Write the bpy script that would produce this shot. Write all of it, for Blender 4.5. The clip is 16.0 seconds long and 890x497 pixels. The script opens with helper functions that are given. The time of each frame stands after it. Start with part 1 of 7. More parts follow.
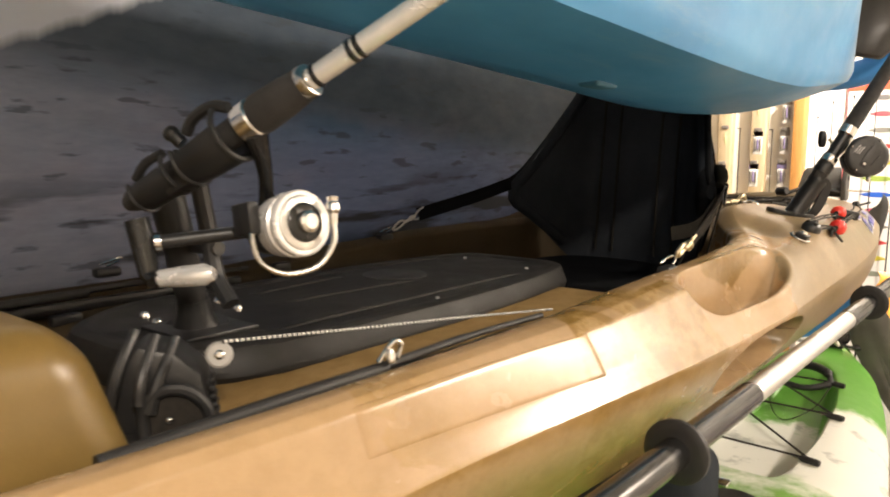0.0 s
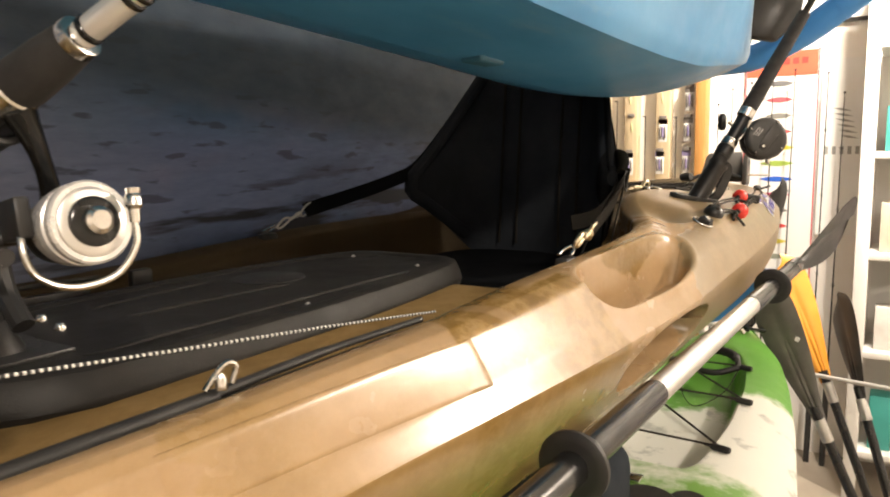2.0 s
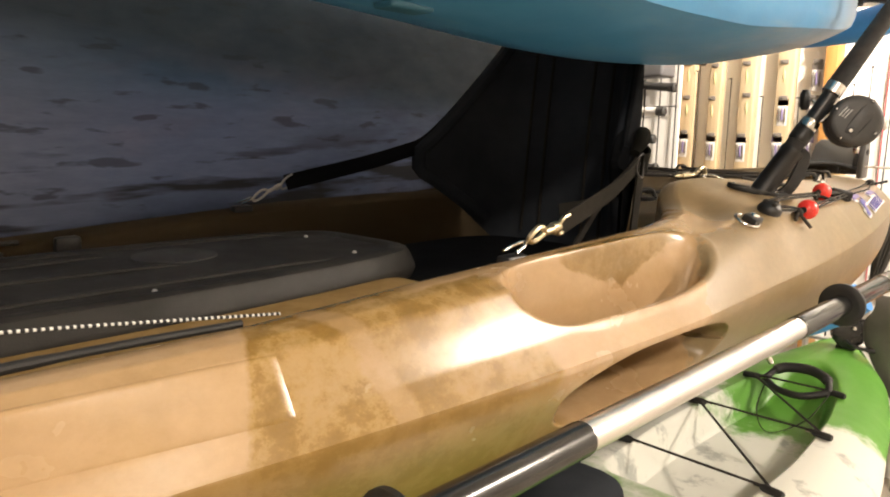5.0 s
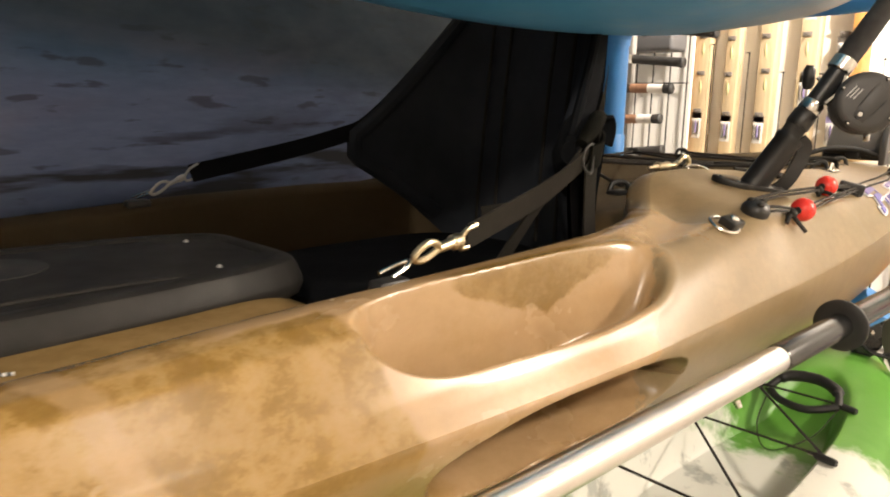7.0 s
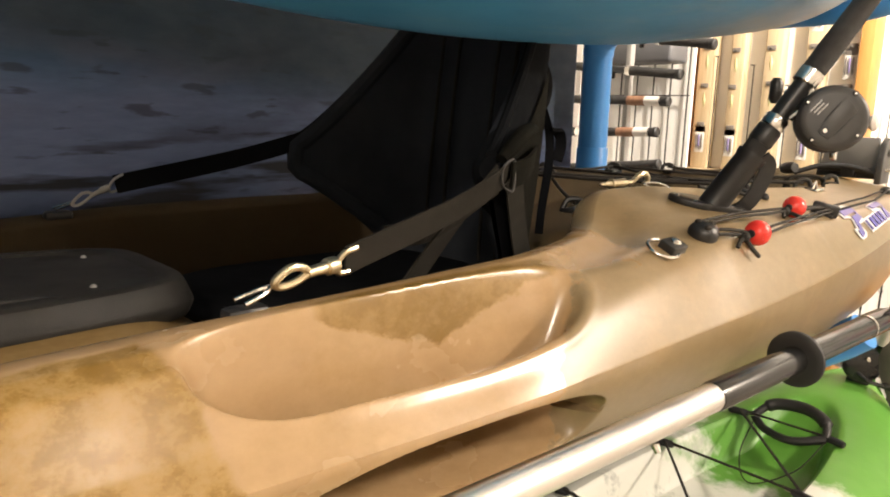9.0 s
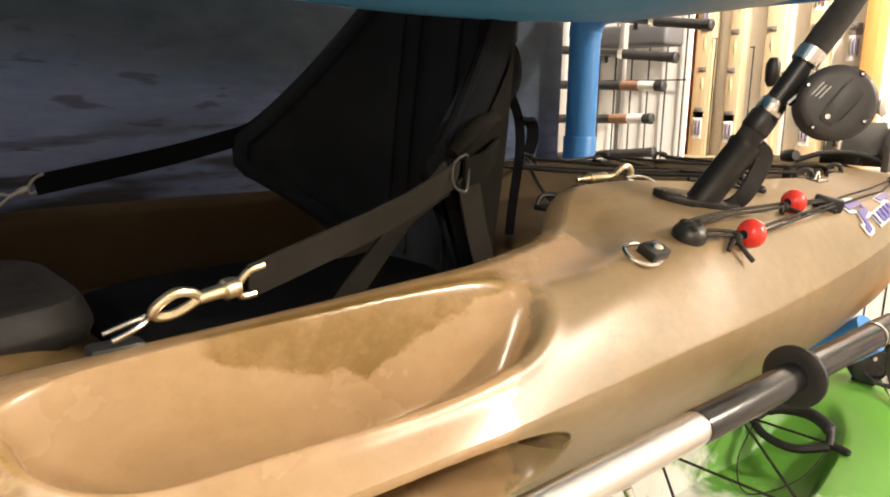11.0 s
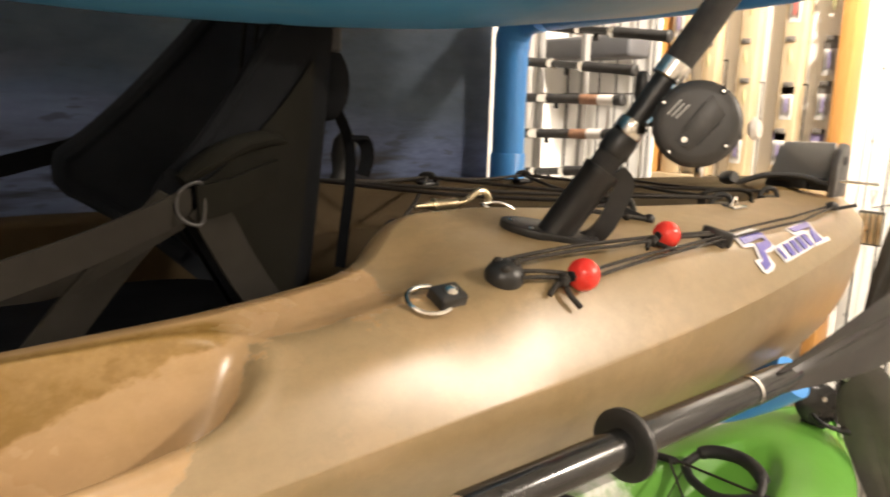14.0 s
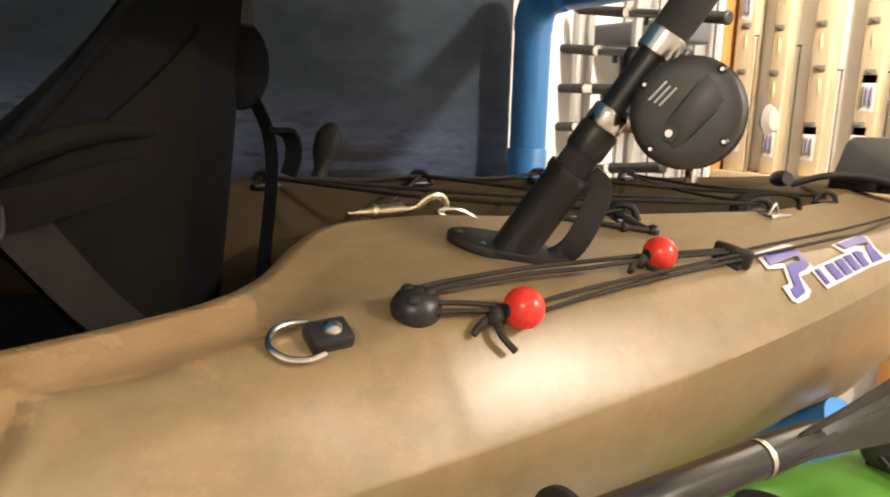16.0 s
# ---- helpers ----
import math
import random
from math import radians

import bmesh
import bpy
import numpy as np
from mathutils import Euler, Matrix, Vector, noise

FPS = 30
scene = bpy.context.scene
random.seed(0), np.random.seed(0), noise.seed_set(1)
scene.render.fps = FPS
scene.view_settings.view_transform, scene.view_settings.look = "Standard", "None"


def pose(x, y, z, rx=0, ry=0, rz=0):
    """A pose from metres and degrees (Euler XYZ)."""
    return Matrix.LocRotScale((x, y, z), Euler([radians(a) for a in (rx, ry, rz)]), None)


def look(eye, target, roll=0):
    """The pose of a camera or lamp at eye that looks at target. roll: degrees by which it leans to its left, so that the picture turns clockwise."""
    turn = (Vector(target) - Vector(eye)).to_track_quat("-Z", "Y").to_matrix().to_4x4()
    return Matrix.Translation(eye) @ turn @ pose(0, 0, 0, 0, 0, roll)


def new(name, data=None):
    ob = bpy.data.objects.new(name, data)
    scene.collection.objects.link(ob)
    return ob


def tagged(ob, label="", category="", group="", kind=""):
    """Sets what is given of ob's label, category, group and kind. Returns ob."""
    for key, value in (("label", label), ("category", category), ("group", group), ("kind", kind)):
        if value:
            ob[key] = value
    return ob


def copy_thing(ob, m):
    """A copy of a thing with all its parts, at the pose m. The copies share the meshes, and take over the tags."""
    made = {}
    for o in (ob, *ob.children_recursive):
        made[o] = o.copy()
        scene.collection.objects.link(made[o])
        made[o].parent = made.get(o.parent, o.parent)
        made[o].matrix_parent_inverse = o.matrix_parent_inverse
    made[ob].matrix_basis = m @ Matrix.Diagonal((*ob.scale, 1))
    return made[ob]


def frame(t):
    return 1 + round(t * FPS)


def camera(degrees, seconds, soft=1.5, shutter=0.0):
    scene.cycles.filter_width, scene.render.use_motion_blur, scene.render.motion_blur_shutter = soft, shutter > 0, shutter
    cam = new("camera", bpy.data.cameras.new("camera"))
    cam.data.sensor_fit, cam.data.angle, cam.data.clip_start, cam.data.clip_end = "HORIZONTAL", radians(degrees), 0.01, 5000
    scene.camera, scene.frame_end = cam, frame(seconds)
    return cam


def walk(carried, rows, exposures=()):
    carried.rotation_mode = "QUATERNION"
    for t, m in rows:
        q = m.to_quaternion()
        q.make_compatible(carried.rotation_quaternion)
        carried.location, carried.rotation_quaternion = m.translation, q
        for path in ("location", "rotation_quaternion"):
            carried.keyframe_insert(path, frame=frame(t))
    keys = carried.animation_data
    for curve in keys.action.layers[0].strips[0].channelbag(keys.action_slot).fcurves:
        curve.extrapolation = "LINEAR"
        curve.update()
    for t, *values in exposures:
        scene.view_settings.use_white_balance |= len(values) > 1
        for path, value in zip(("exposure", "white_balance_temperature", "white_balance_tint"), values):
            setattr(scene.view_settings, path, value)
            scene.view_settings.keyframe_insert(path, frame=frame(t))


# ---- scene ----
cam = camera(63.5, 16.0, soft=1.9, shutter=0.5)
PATH = [
    (0, (-0.005, -0.005, 1.336), (-1.246, 1.542, 1.08), 0.1),
    (0.5, (0.029, 0.042, 1.331), (-1.223, 1.58, 1.074), 0.8),
    (1, (0.037, 0.063, 1.332), (-1.202, 1.606, 1.042), 0.0),
    (1.5, (0.006, 0.074, 1.326), (-1.134, 1.695, 1.054), 0.1),
    (2, (-0.02, 0.098, 1.324), (-1.085, 1.769, 1.055), -1.1),
    (2.5, (-0.02, 0.14, 1.32), (-1.089, 1.806, 1.035), -1.0),
    (3, (-0.006, 0.195, 1.318), (-1.14, 1.817, 1.032), 0.3),
    (3.5, (0.012, 0.232, 1.318), (-1.23, 1.778, 1.061), 1.0),
    (4, (0.039, 0.276, 1.305), (-1.249, 1.784, 1.048), 1.4),
    (4.5, (0.067, 0.324, 1.303), (-1.25, 1.806, 1.041), 1.4),
    (4.7, (0.071, 0.338, 1.307), (-1.266, 1.797, 1.017), 1.1),
    (6.8, (0.054, 0.524, 1.332), (-1.327, 1.915, 0.935), 0.6),
    (7, (0.053, 0.564, 1.326), (-1.345, 1.938, 0.931), 1.0),
    (7.5, (0.07, 0.613, 1.332), (-1.369, 1.95, 0.957), 1.2),
    (8, (0.068, 0.647, 1.326), (-1.374, 1.98, 0.944), 1.8),
    (8.5, (0.083, 0.667, 1.327), (-1.368, 1.991, 0.95), 1.7),
    (9, (0.093, 0.686, 1.33), (-1.357, 2.014, 0.96), 1.6),
    (9.5, (0.095, 0.701, 1.329), (-1.364, 2.022, 0.972), 0.8),
    (10, (0.09, 0.722, 1.327), (-1.372, 2.037, 0.957), 1.0),
    (10.2, (0.082, 0.736, 1.326), (-1.361, 2.066, 0.939), 1.1),
    (12.3, (0.042, 0.894, 1.343), (-1.489, 2.114, 0.936), 1.9),
    (12.5, (0.054, 0.915, 1.341), (-1.52, 2.088, 0.96), 2.2),
    (13, (0.089, 0.957, 1.341), (-1.511, 2.093, 0.957), 2.5),
    (13.5, (0.123, 1.002, 1.342), (-1.452, 2.176, 0.966), 2.2),
    (14, (0.12, 1.016, 1.342), (-1.373, 2.292, 0.966), 1.6),
    (14.5, (0.093, 1.039, 1.336), (-1.268, 2.453, 0.953), 0.6),
    (15, (0.063, 1.091, 1.339), (-1.323, 2.481, 0.958), 0.0),
    (15.5, (0.077, 1.154, 1.339), (-1.429, 2.412, 0.952), 1.9),
    (16, (0.088, 1.201, 1.339), (-1.531, 2.306, 0.942), 1.5),
]
walk(cam, [(t, look(eye, target, roll)) for t, eye, target, roll in PATH],
     [(0.0, 0.10), (1.2, 0.07), (2.5, -0.10), (3.5, 0.04), (4.5, 0.05), (9.0, 0.05), (12.5, 0.20), (14.0, -0.02), (15.0, -0.38), (16.0, -0.14)])


# ---- world, lights ----
world = bpy.data.worlds.new("shop_air")
world.use_nodes = True
world.node_tree.nodes["Background"].inputs["Color"].default_value = (1.0, 0.9, 0.76, 1)
world.node_tree.nodes["Background"].inputs["Strength"].default_value = 0.05
scene.world = world
LAMP_POWER = 40.0


# ---- materials ----
def nodes_of(name):
    m = bpy.data.materials.new(name)
    m.use_nodes = True
    nt = m.node_tree
    return m, nt, nt.nodes["Principled BSDF"]


def link(nt, a, b):
    nt.links.new(a, b)


def noise_node(nt, vec, scale, detail=4.0, rough=0.55, distort=0.0):
    n = nt.nodes.new("ShaderNodeTexNoise")
    n.inputs["Scale"].default_value = scale
    n.inputs["Detail"].default_value = detail
    n.inputs["Roughness"].default_value = rough
    n.inputs["Distortion"].default_value = distort
    link(nt, vec, n.inputs["Vector"])
    return n.outputs["Fac"]


def ramp(nt, fac, stops, smooth="LINEAR"):
    r = nt.nodes.new("ShaderNodeValToRGB")
    r.color_ramp.interpolation = smooth
    while len(r.color_ramp.elements) < len(stops):
        r.color_ramp.elements.new(0.5)
    for e, (p, c) in zip(r.color_ramp.elements, stops):
        e.position = p
        e.color = (*c, 1) if len(c) == 3 else c
    link(nt, fac, r.inputs["Fac"])
    return r.outputs["Color"]


def mix(nt, fac, a, b, mode="MIX"):
    n = nt.nodes.new("ShaderNodeMix")
    n.data_type = "RGBA"
    n.blend_type = mode
    for sock, v in ((n.inputs[0], fac), (n.inputs[6], a), (n.inputs[7], b)):
        if isinstance(v, (int, float)):
            sock.default_value = v
        elif isinstance(v, tuple):
            sock.default_value = (*v, 1)
        else:
            link(nt, v, sock)
    return n.outputs[2]


def math_node(nt, op, a, b=0.0, clamp=False):
    n = nt.nodes.new("ShaderNodeMath")
    n.operation = op
    n.use_clamp = clamp
    for sock, v in ((n.inputs[0], a), (n.inputs[1], b)):
        if isinstance(v, (int, float)):
            sock.default_value = v
        else:
            link(nt, v, sock)
    return n.outputs[0]


def coords(nt, scale=(1, 1, 1), loc=(0, 0, 0)):
    tc = nt.nodes.new("ShaderNodeTexCoord")
    mp = nt.nodes.new("ShaderNodeMapping")
    mp.inputs["Scale"].default_value = scale
    mp.inputs["Location"].default_value = loc
    link(nt, tc.outputs["Object"], mp.inputs["Vector"])
    return mp.outputs["Vector"]


def bump(nt, bsdf, height, strength=0.2, distance=0.002):
    b = nt.nodes.new("ShaderNodeBump")
    b.inputs["Strength"].default_value = strength
    b.inputs["Distance"].default_value = distance
    link(nt, height, b.inputs["Height"])
    link(nt, b.outputs["Normal"], bsdf.inputs["Normal"])


def rough_var(nt, bsdf, vec, low, high, scale=9.0):
    f = noise_node(nt, vec, scale, 5.0, 0.6)
    mr = nt.nodes.new("ShaderNodeMapRange")
    mr.inputs["From Min"].default_value, mr.inputs["From Max"].default_value = 0.3, 0.7
    mr.inputs["To Min"].default_value, mr.inputs["To Max"].default_value = low, high
    link(nt, f, mr.inputs["Value"])
    link(nt, mr.outputs["Result"], bsdf.inputs["Roughness"])


def simple(name, a, b, rough=(0.4, 0.55), metal=0.0, scale=30.0, fine=300.0, bumps=0.12, depth=0.0008, spec=0.5):
    """A surface that varies between two near colours at one scale and has a fine grain at another."""
    m, nt, s = nodes_of(name)
    v = coords(nt)
    link(nt, ramp(nt, noise_node(nt, v, scale, 6.0), [(0.3, a), (0.7, b)]), s.inputs["Base Color"])
    s.inputs["Metallic"].default_value = metal
    s.inputs["Specular IOR Level"].default_value = spec
    rough_var(nt, s, v, rough[0], rough[1], scale * 0.7)
    bump(nt, s, noise_node(nt, v, fine, 3.0), bumps, depth)
    return m


def camo_material():
    """Rotomoulded plastic: tan ends, an olive-brown band, a drab stern, all with ragged edges."""
    m, nt, s = nodes_of("moulded_camo_plastic")
    v = coords(nt, (1.0, 0.75, 1.0))
    sep = nt.nodes.new("ShaderNodeSeparateXYZ")
    link(nt, coords(nt), sep.inputs[0])
    X, Y = sep.outputs["X"], sep.outputs["Y"]
    big = noise_node(nt, v, 9.0, 8.0, 0.62, 0.3)
    small = noise_node(nt, v, 38.0, 6.0, 0.7)
    fine = noise_node(nt, v, 60.0, 6.0, 0.72)
    mid = noise_node(nt, coords(nt, (1, 0.8, 1), (2, 5, 1)), 30.0, 8.0, 0.76)
    tan = ramp(nt, fine, [(0.3, (0.364, 0.240, 0.121)), (0.7, (0.426, 0.288, 0.152))])
    olive = ramp(nt, mid, [(0.40, (0.205, 0.120, 0.026)), (0.485, (0.245, 0.148, 0.036)), (0.510, (0.290, 0.182, 0.056)), (0.60, (0.345, 0.225, 0.088))])
    drab = ramp(nt, fine, [(0.3, (0.192, 0.144, 0.073)), (0.7, (0.246, 0.185, 0.097))])

    def step(val, lo, hi):
        r = nt.nodes.new("ShaderNodeMapRange")
        r.inputs["From Min"].default_value, r.inputs["From Max"].default_value = lo, hi
        link(nt, val, r.inputs["Value"])
        return r.outputs["Result"]

    def wobble(val, k, k2):
        a = math_node(nt, "MULTIPLY", math_node(nt, "SUBTRACT", big, 0.5), k)
        b = math_node(nt, "MULTIPLY", math_node(nt, "SUBTRACT", small, 0.5), k2)
        return math_node(nt, "ADD", math_node(nt, "ADD", val, a), b)

    # olive-brown band across the hull ahead of the pocket, with one pale streak in it
    yb = wobble(math_node(nt, "SUBTRACT", Y, math_node(nt, "MULTIPLY", X, 0.45)), 0.035, 0.02)
    front = wobble(math_node(nt, "ADD", Y, math_node(nt, "MULTIPLY", X, 0.5)), 0.03, 0.02)
    band = math_node(nt, "MULTIPLY", step(front, -0.162, -0.157), step(yb, -0.198, -0.204))
    band = math_node(nt, "MULTIPLY", band, math_node(nt, "MAXIMUM", step(wobble(X, 0.02, 0.015), 0.282, 0.286), step(Y, -0.13, -0.16)))
    streak = math_node(nt, "MULTIPLY", step(yb, -0.376, -0.371), step(yb, -0.349, -0.356))
    lumps = step(noise_node(nt, coords(nt, (1, 0.8, 1), (4, 2, 7)), 24.0, 7.0, 0.68), 0.36, 0.52)
    band = math_node(nt, "MULTIPLY", band, math_node(nt, "ADD", 0.84, math_node(nt, "MULTIPLY", lumps, 0.16)))
    band = math_node(nt, "MULTIPLY", band, math_node(nt, "SUBTRACT", 1.0, math_node(nt, "MULTIPLY", streak, 0.55)))
    col = mix(nt, math_node(nt, "MULTIPLY", band, 0.97), tan, olive)
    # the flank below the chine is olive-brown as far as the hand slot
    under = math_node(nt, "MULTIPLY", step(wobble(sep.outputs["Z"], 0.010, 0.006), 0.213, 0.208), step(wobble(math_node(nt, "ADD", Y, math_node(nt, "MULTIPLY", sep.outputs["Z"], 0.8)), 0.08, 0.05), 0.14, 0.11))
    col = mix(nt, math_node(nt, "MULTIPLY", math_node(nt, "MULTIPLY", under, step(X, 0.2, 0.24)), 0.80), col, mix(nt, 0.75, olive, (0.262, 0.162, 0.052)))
    # olive blotch on the inner wall of the pocket
    lobe = math_node(nt, "MULTIPLY", math_node(nt, "ABSOLUTE", math_node(nt, "SUBTRACT", Y, 0.165)), 0.30)
    zb = wobble(math_node(nt, "SUBTRACT", sep.outputs["Z"], lobe), 0.045, 0.02)
    blot = math_node(nt, "MULTIPLY", step(zb, 0.243, 0.247), math_node(nt, "MULTIPLY", step(X, 0.325, 0.318), step(X, 0.281, 0.287)))
    blot = math_node(nt, "MULTIPLY", blot, math_node(nt, "MULTIPLY", step(Y, 0.05, 0.06), step(Y, 0.32, 0.30)))
    col = mix(nt, math_node(nt, "MULTIPLY", blot, 0.95), col, mix(nt, 0.6, olive, (0.165, 0.096, 0.022)))
    # further olive on the forward hull
    fore = math_node(nt, "MULTIPLY", step(noise_node(nt, coords(nt, (1.0, 0.8, 1.0), (1.3, 0.25, 0.4)), 5.0, 8.0, 0.6, 0.5), 0.56, 0.58), step(Y, -0.46, -0.52))
    col = mix(nt, math_node(nt, "MULTIPLY", fore, 0.45), col, olive)
    # drab stern with a jagged edge that runs across the flank
    yd = wobble(math_node(nt, "ADD", Y, math_node(nt, "MULTIPLY", X, 1.29)), 0.08, 0.10)
    low = step(wobble(X, 0.09, 0.06), 0.316, 0.319)
    late = step(wobble(Y, 0.08, 0.10), 0.458, 0.462)
    aft = math_node(nt, "MULTIPLY", step(yd, 0.716, 0.722), math_node(nt, "MAXIMUM", low, late))
    col = mix(nt, math_node(nt, "MULTIPLY", aft, 0.84), col, drab)
    # faint ragged flakes of the other pigment all over the outside
    flake = step(noise_node(nt, coords(nt, (1, 0.7, 1), (6, 1, 3)), 13.0, 9.0, 0.70), 0.53, 0.56)
    col = mix(nt, math_node(nt, "MULTIPLY", flake, 0.18), col, mix(nt, aft, mix(nt, 0.6, tan, olive), tan))
    # olive-brown cockpit inside; dark mix paints shade into its far side and stern well
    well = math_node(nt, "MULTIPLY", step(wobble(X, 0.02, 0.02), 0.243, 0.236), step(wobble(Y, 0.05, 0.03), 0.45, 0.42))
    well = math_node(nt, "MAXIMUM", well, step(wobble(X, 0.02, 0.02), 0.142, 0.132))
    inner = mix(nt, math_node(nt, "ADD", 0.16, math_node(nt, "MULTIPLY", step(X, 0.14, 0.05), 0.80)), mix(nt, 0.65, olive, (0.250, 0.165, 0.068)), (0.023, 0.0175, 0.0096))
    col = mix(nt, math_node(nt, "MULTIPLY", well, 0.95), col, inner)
    cloud = noise_node(nt, v, 11.0, 5.0, 0.65)
    col = mix(nt, 0.45, col, ramp(nt, cloud, [(0.35, (0.76, 0.73, 0.68)), (0.65, (1, 1, 1))]), "MULTIPLY")
    link(nt, col, s.inputs["Base Color"])
    # the outside is buffed; the inside is matt and unreflective so its shade stays dark
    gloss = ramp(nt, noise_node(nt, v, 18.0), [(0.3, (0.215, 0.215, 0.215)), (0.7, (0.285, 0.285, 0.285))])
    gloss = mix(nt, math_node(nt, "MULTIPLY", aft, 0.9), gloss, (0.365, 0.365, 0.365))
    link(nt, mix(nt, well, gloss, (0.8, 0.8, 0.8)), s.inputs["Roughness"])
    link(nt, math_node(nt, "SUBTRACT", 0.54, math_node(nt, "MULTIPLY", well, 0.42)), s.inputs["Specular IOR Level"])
    h = math_node(nt, "ADD", math_node(nt, "MULTIPLY", noise_node(nt, v, 22.0, 3.0), 1.0), math_node(nt, "MULTIPLY", noise_node(nt, v, 420.0, 2.0), 0.14))
    bump(nt, s, h, 0.085, 0.0020)
    return m


def blue_material():
    m, nt, s = nodes_of("blue_moulded_plastic")
    v = coords(nt, (1, 0.55, 1))
    f = noise_node(nt, v, 4.0, 5.0, 0.6, 0.4)
    col = ramp(nt, f, [(0.3, (0.040, 0.210, 0.44)), (0.5, (0.062, 0.278, 0.55)), (0.68, (0.105, 0.345, 0.61))])
    scuff = ramp(nt, noise_node(nt, coords(nt, (3, 0.5, 3)), 9.0, 8.0, 0.7), [(0.56, (0, 0, 0)), (0.72, (1, 1, 1))])
    col = mix(nt, math_node(nt, "MULTIPLY", scuff, 0.3), col, (0.26, 0.38, 0.45))
    # worn pale plastic towards the stern
    sep = nt.nodes.new("ShaderNodeSeparateXYZ")
    link(nt, coords(nt), sep.inputs[0])
    end = nt.nodes.new("ShaderNodeMapRange")
    end.inputs["From Min"].default_value, end.inputs["From Max"].default_value = 0.95, 1.4
    link(nt, math_node(nt, "ADD", sep.outputs["Y"], math_node(nt, "MULTIPLY", noise_node(nt, v, 9.0, 6.0), 0.35)), end.inputs["Value"])
    end2 = math_node(nt, "SUBTRACT", end.outputs["Result"], 0.42, True)
    col = mix(nt, end2, col, (0.46, 0.44, 0.40))
    link(nt, col, s.inputs["Base Color"])
    rough_var(nt, s, v, 0.34, 0.5, 12.0)
    bump(nt, s, noise_node(nt, v, 30.0, 4.0), 0.15, 0.002)
    return m


def green_material():
    m, nt, s = nodes_of("green_white_moulded_plastic")
    v = coords(nt)
    sep = nt.nodes.new("ShaderNodeSeparateXYZ")
    link(nt, v, sep.inputs[0])
    wob = math_node(nt, "MULTIPLY", math_node(nt, "SUBTRACT", noise_node(nt, v, 6.0, 6.0, 0.65), 0.5), 0.75)
    # green stern and a green band ahead of the well, white between
    t = math_node(nt, "ADD", math_node(nt, "ADD", sep.outputs["Y"], 1.0), wob)
    white_green = ramp(nt, math_node(nt, "DIVIDE", math_node(nt, "SUBTRACT", t, 1.0), 1.6), [(0.22, (0.12, 0.27, 0.04)), (0.30, (0.62, 0.63, 0.57)), (0.58, (0.62, 0.63, 0.57)), (0.64, (0.10, 0.275, 0.035)), (1.0, (0.085, 0.25, 0.033))])
    grey = ramp(nt, noise_node(nt, coords(nt, (1, 1, 1), (5, 1, 0)), 8.0, 7.0, 0.65), [(0.56, (0, 0, 0)), (0.62, (1, 1, 1))])
    isw = ramp(nt, math_node(nt, "DIVIDE", math_node(nt, "SUBTRACT", t, 1.0), 1.6), [(0.28, (0, 0, 0)), (0.34, (1, 1, 1)), (0.56, (1, 1, 1)), (0.62, (0, 0, 0))])
    col = mix(nt, math_node(nt, "MULTIPLY", math_node(nt, "MULTIPLY", grey, isw), 0.7), white_green, (0.25, 0.27, 0.25))
    link(nt, col, s.inputs["Base Color"])
    rough_var(nt, s, v, 0.35, 0.5, 14.0)
    bump(nt, s, noise_node(nt, v, 40.0, 3.0), 0.12, 0.0015)
    return m


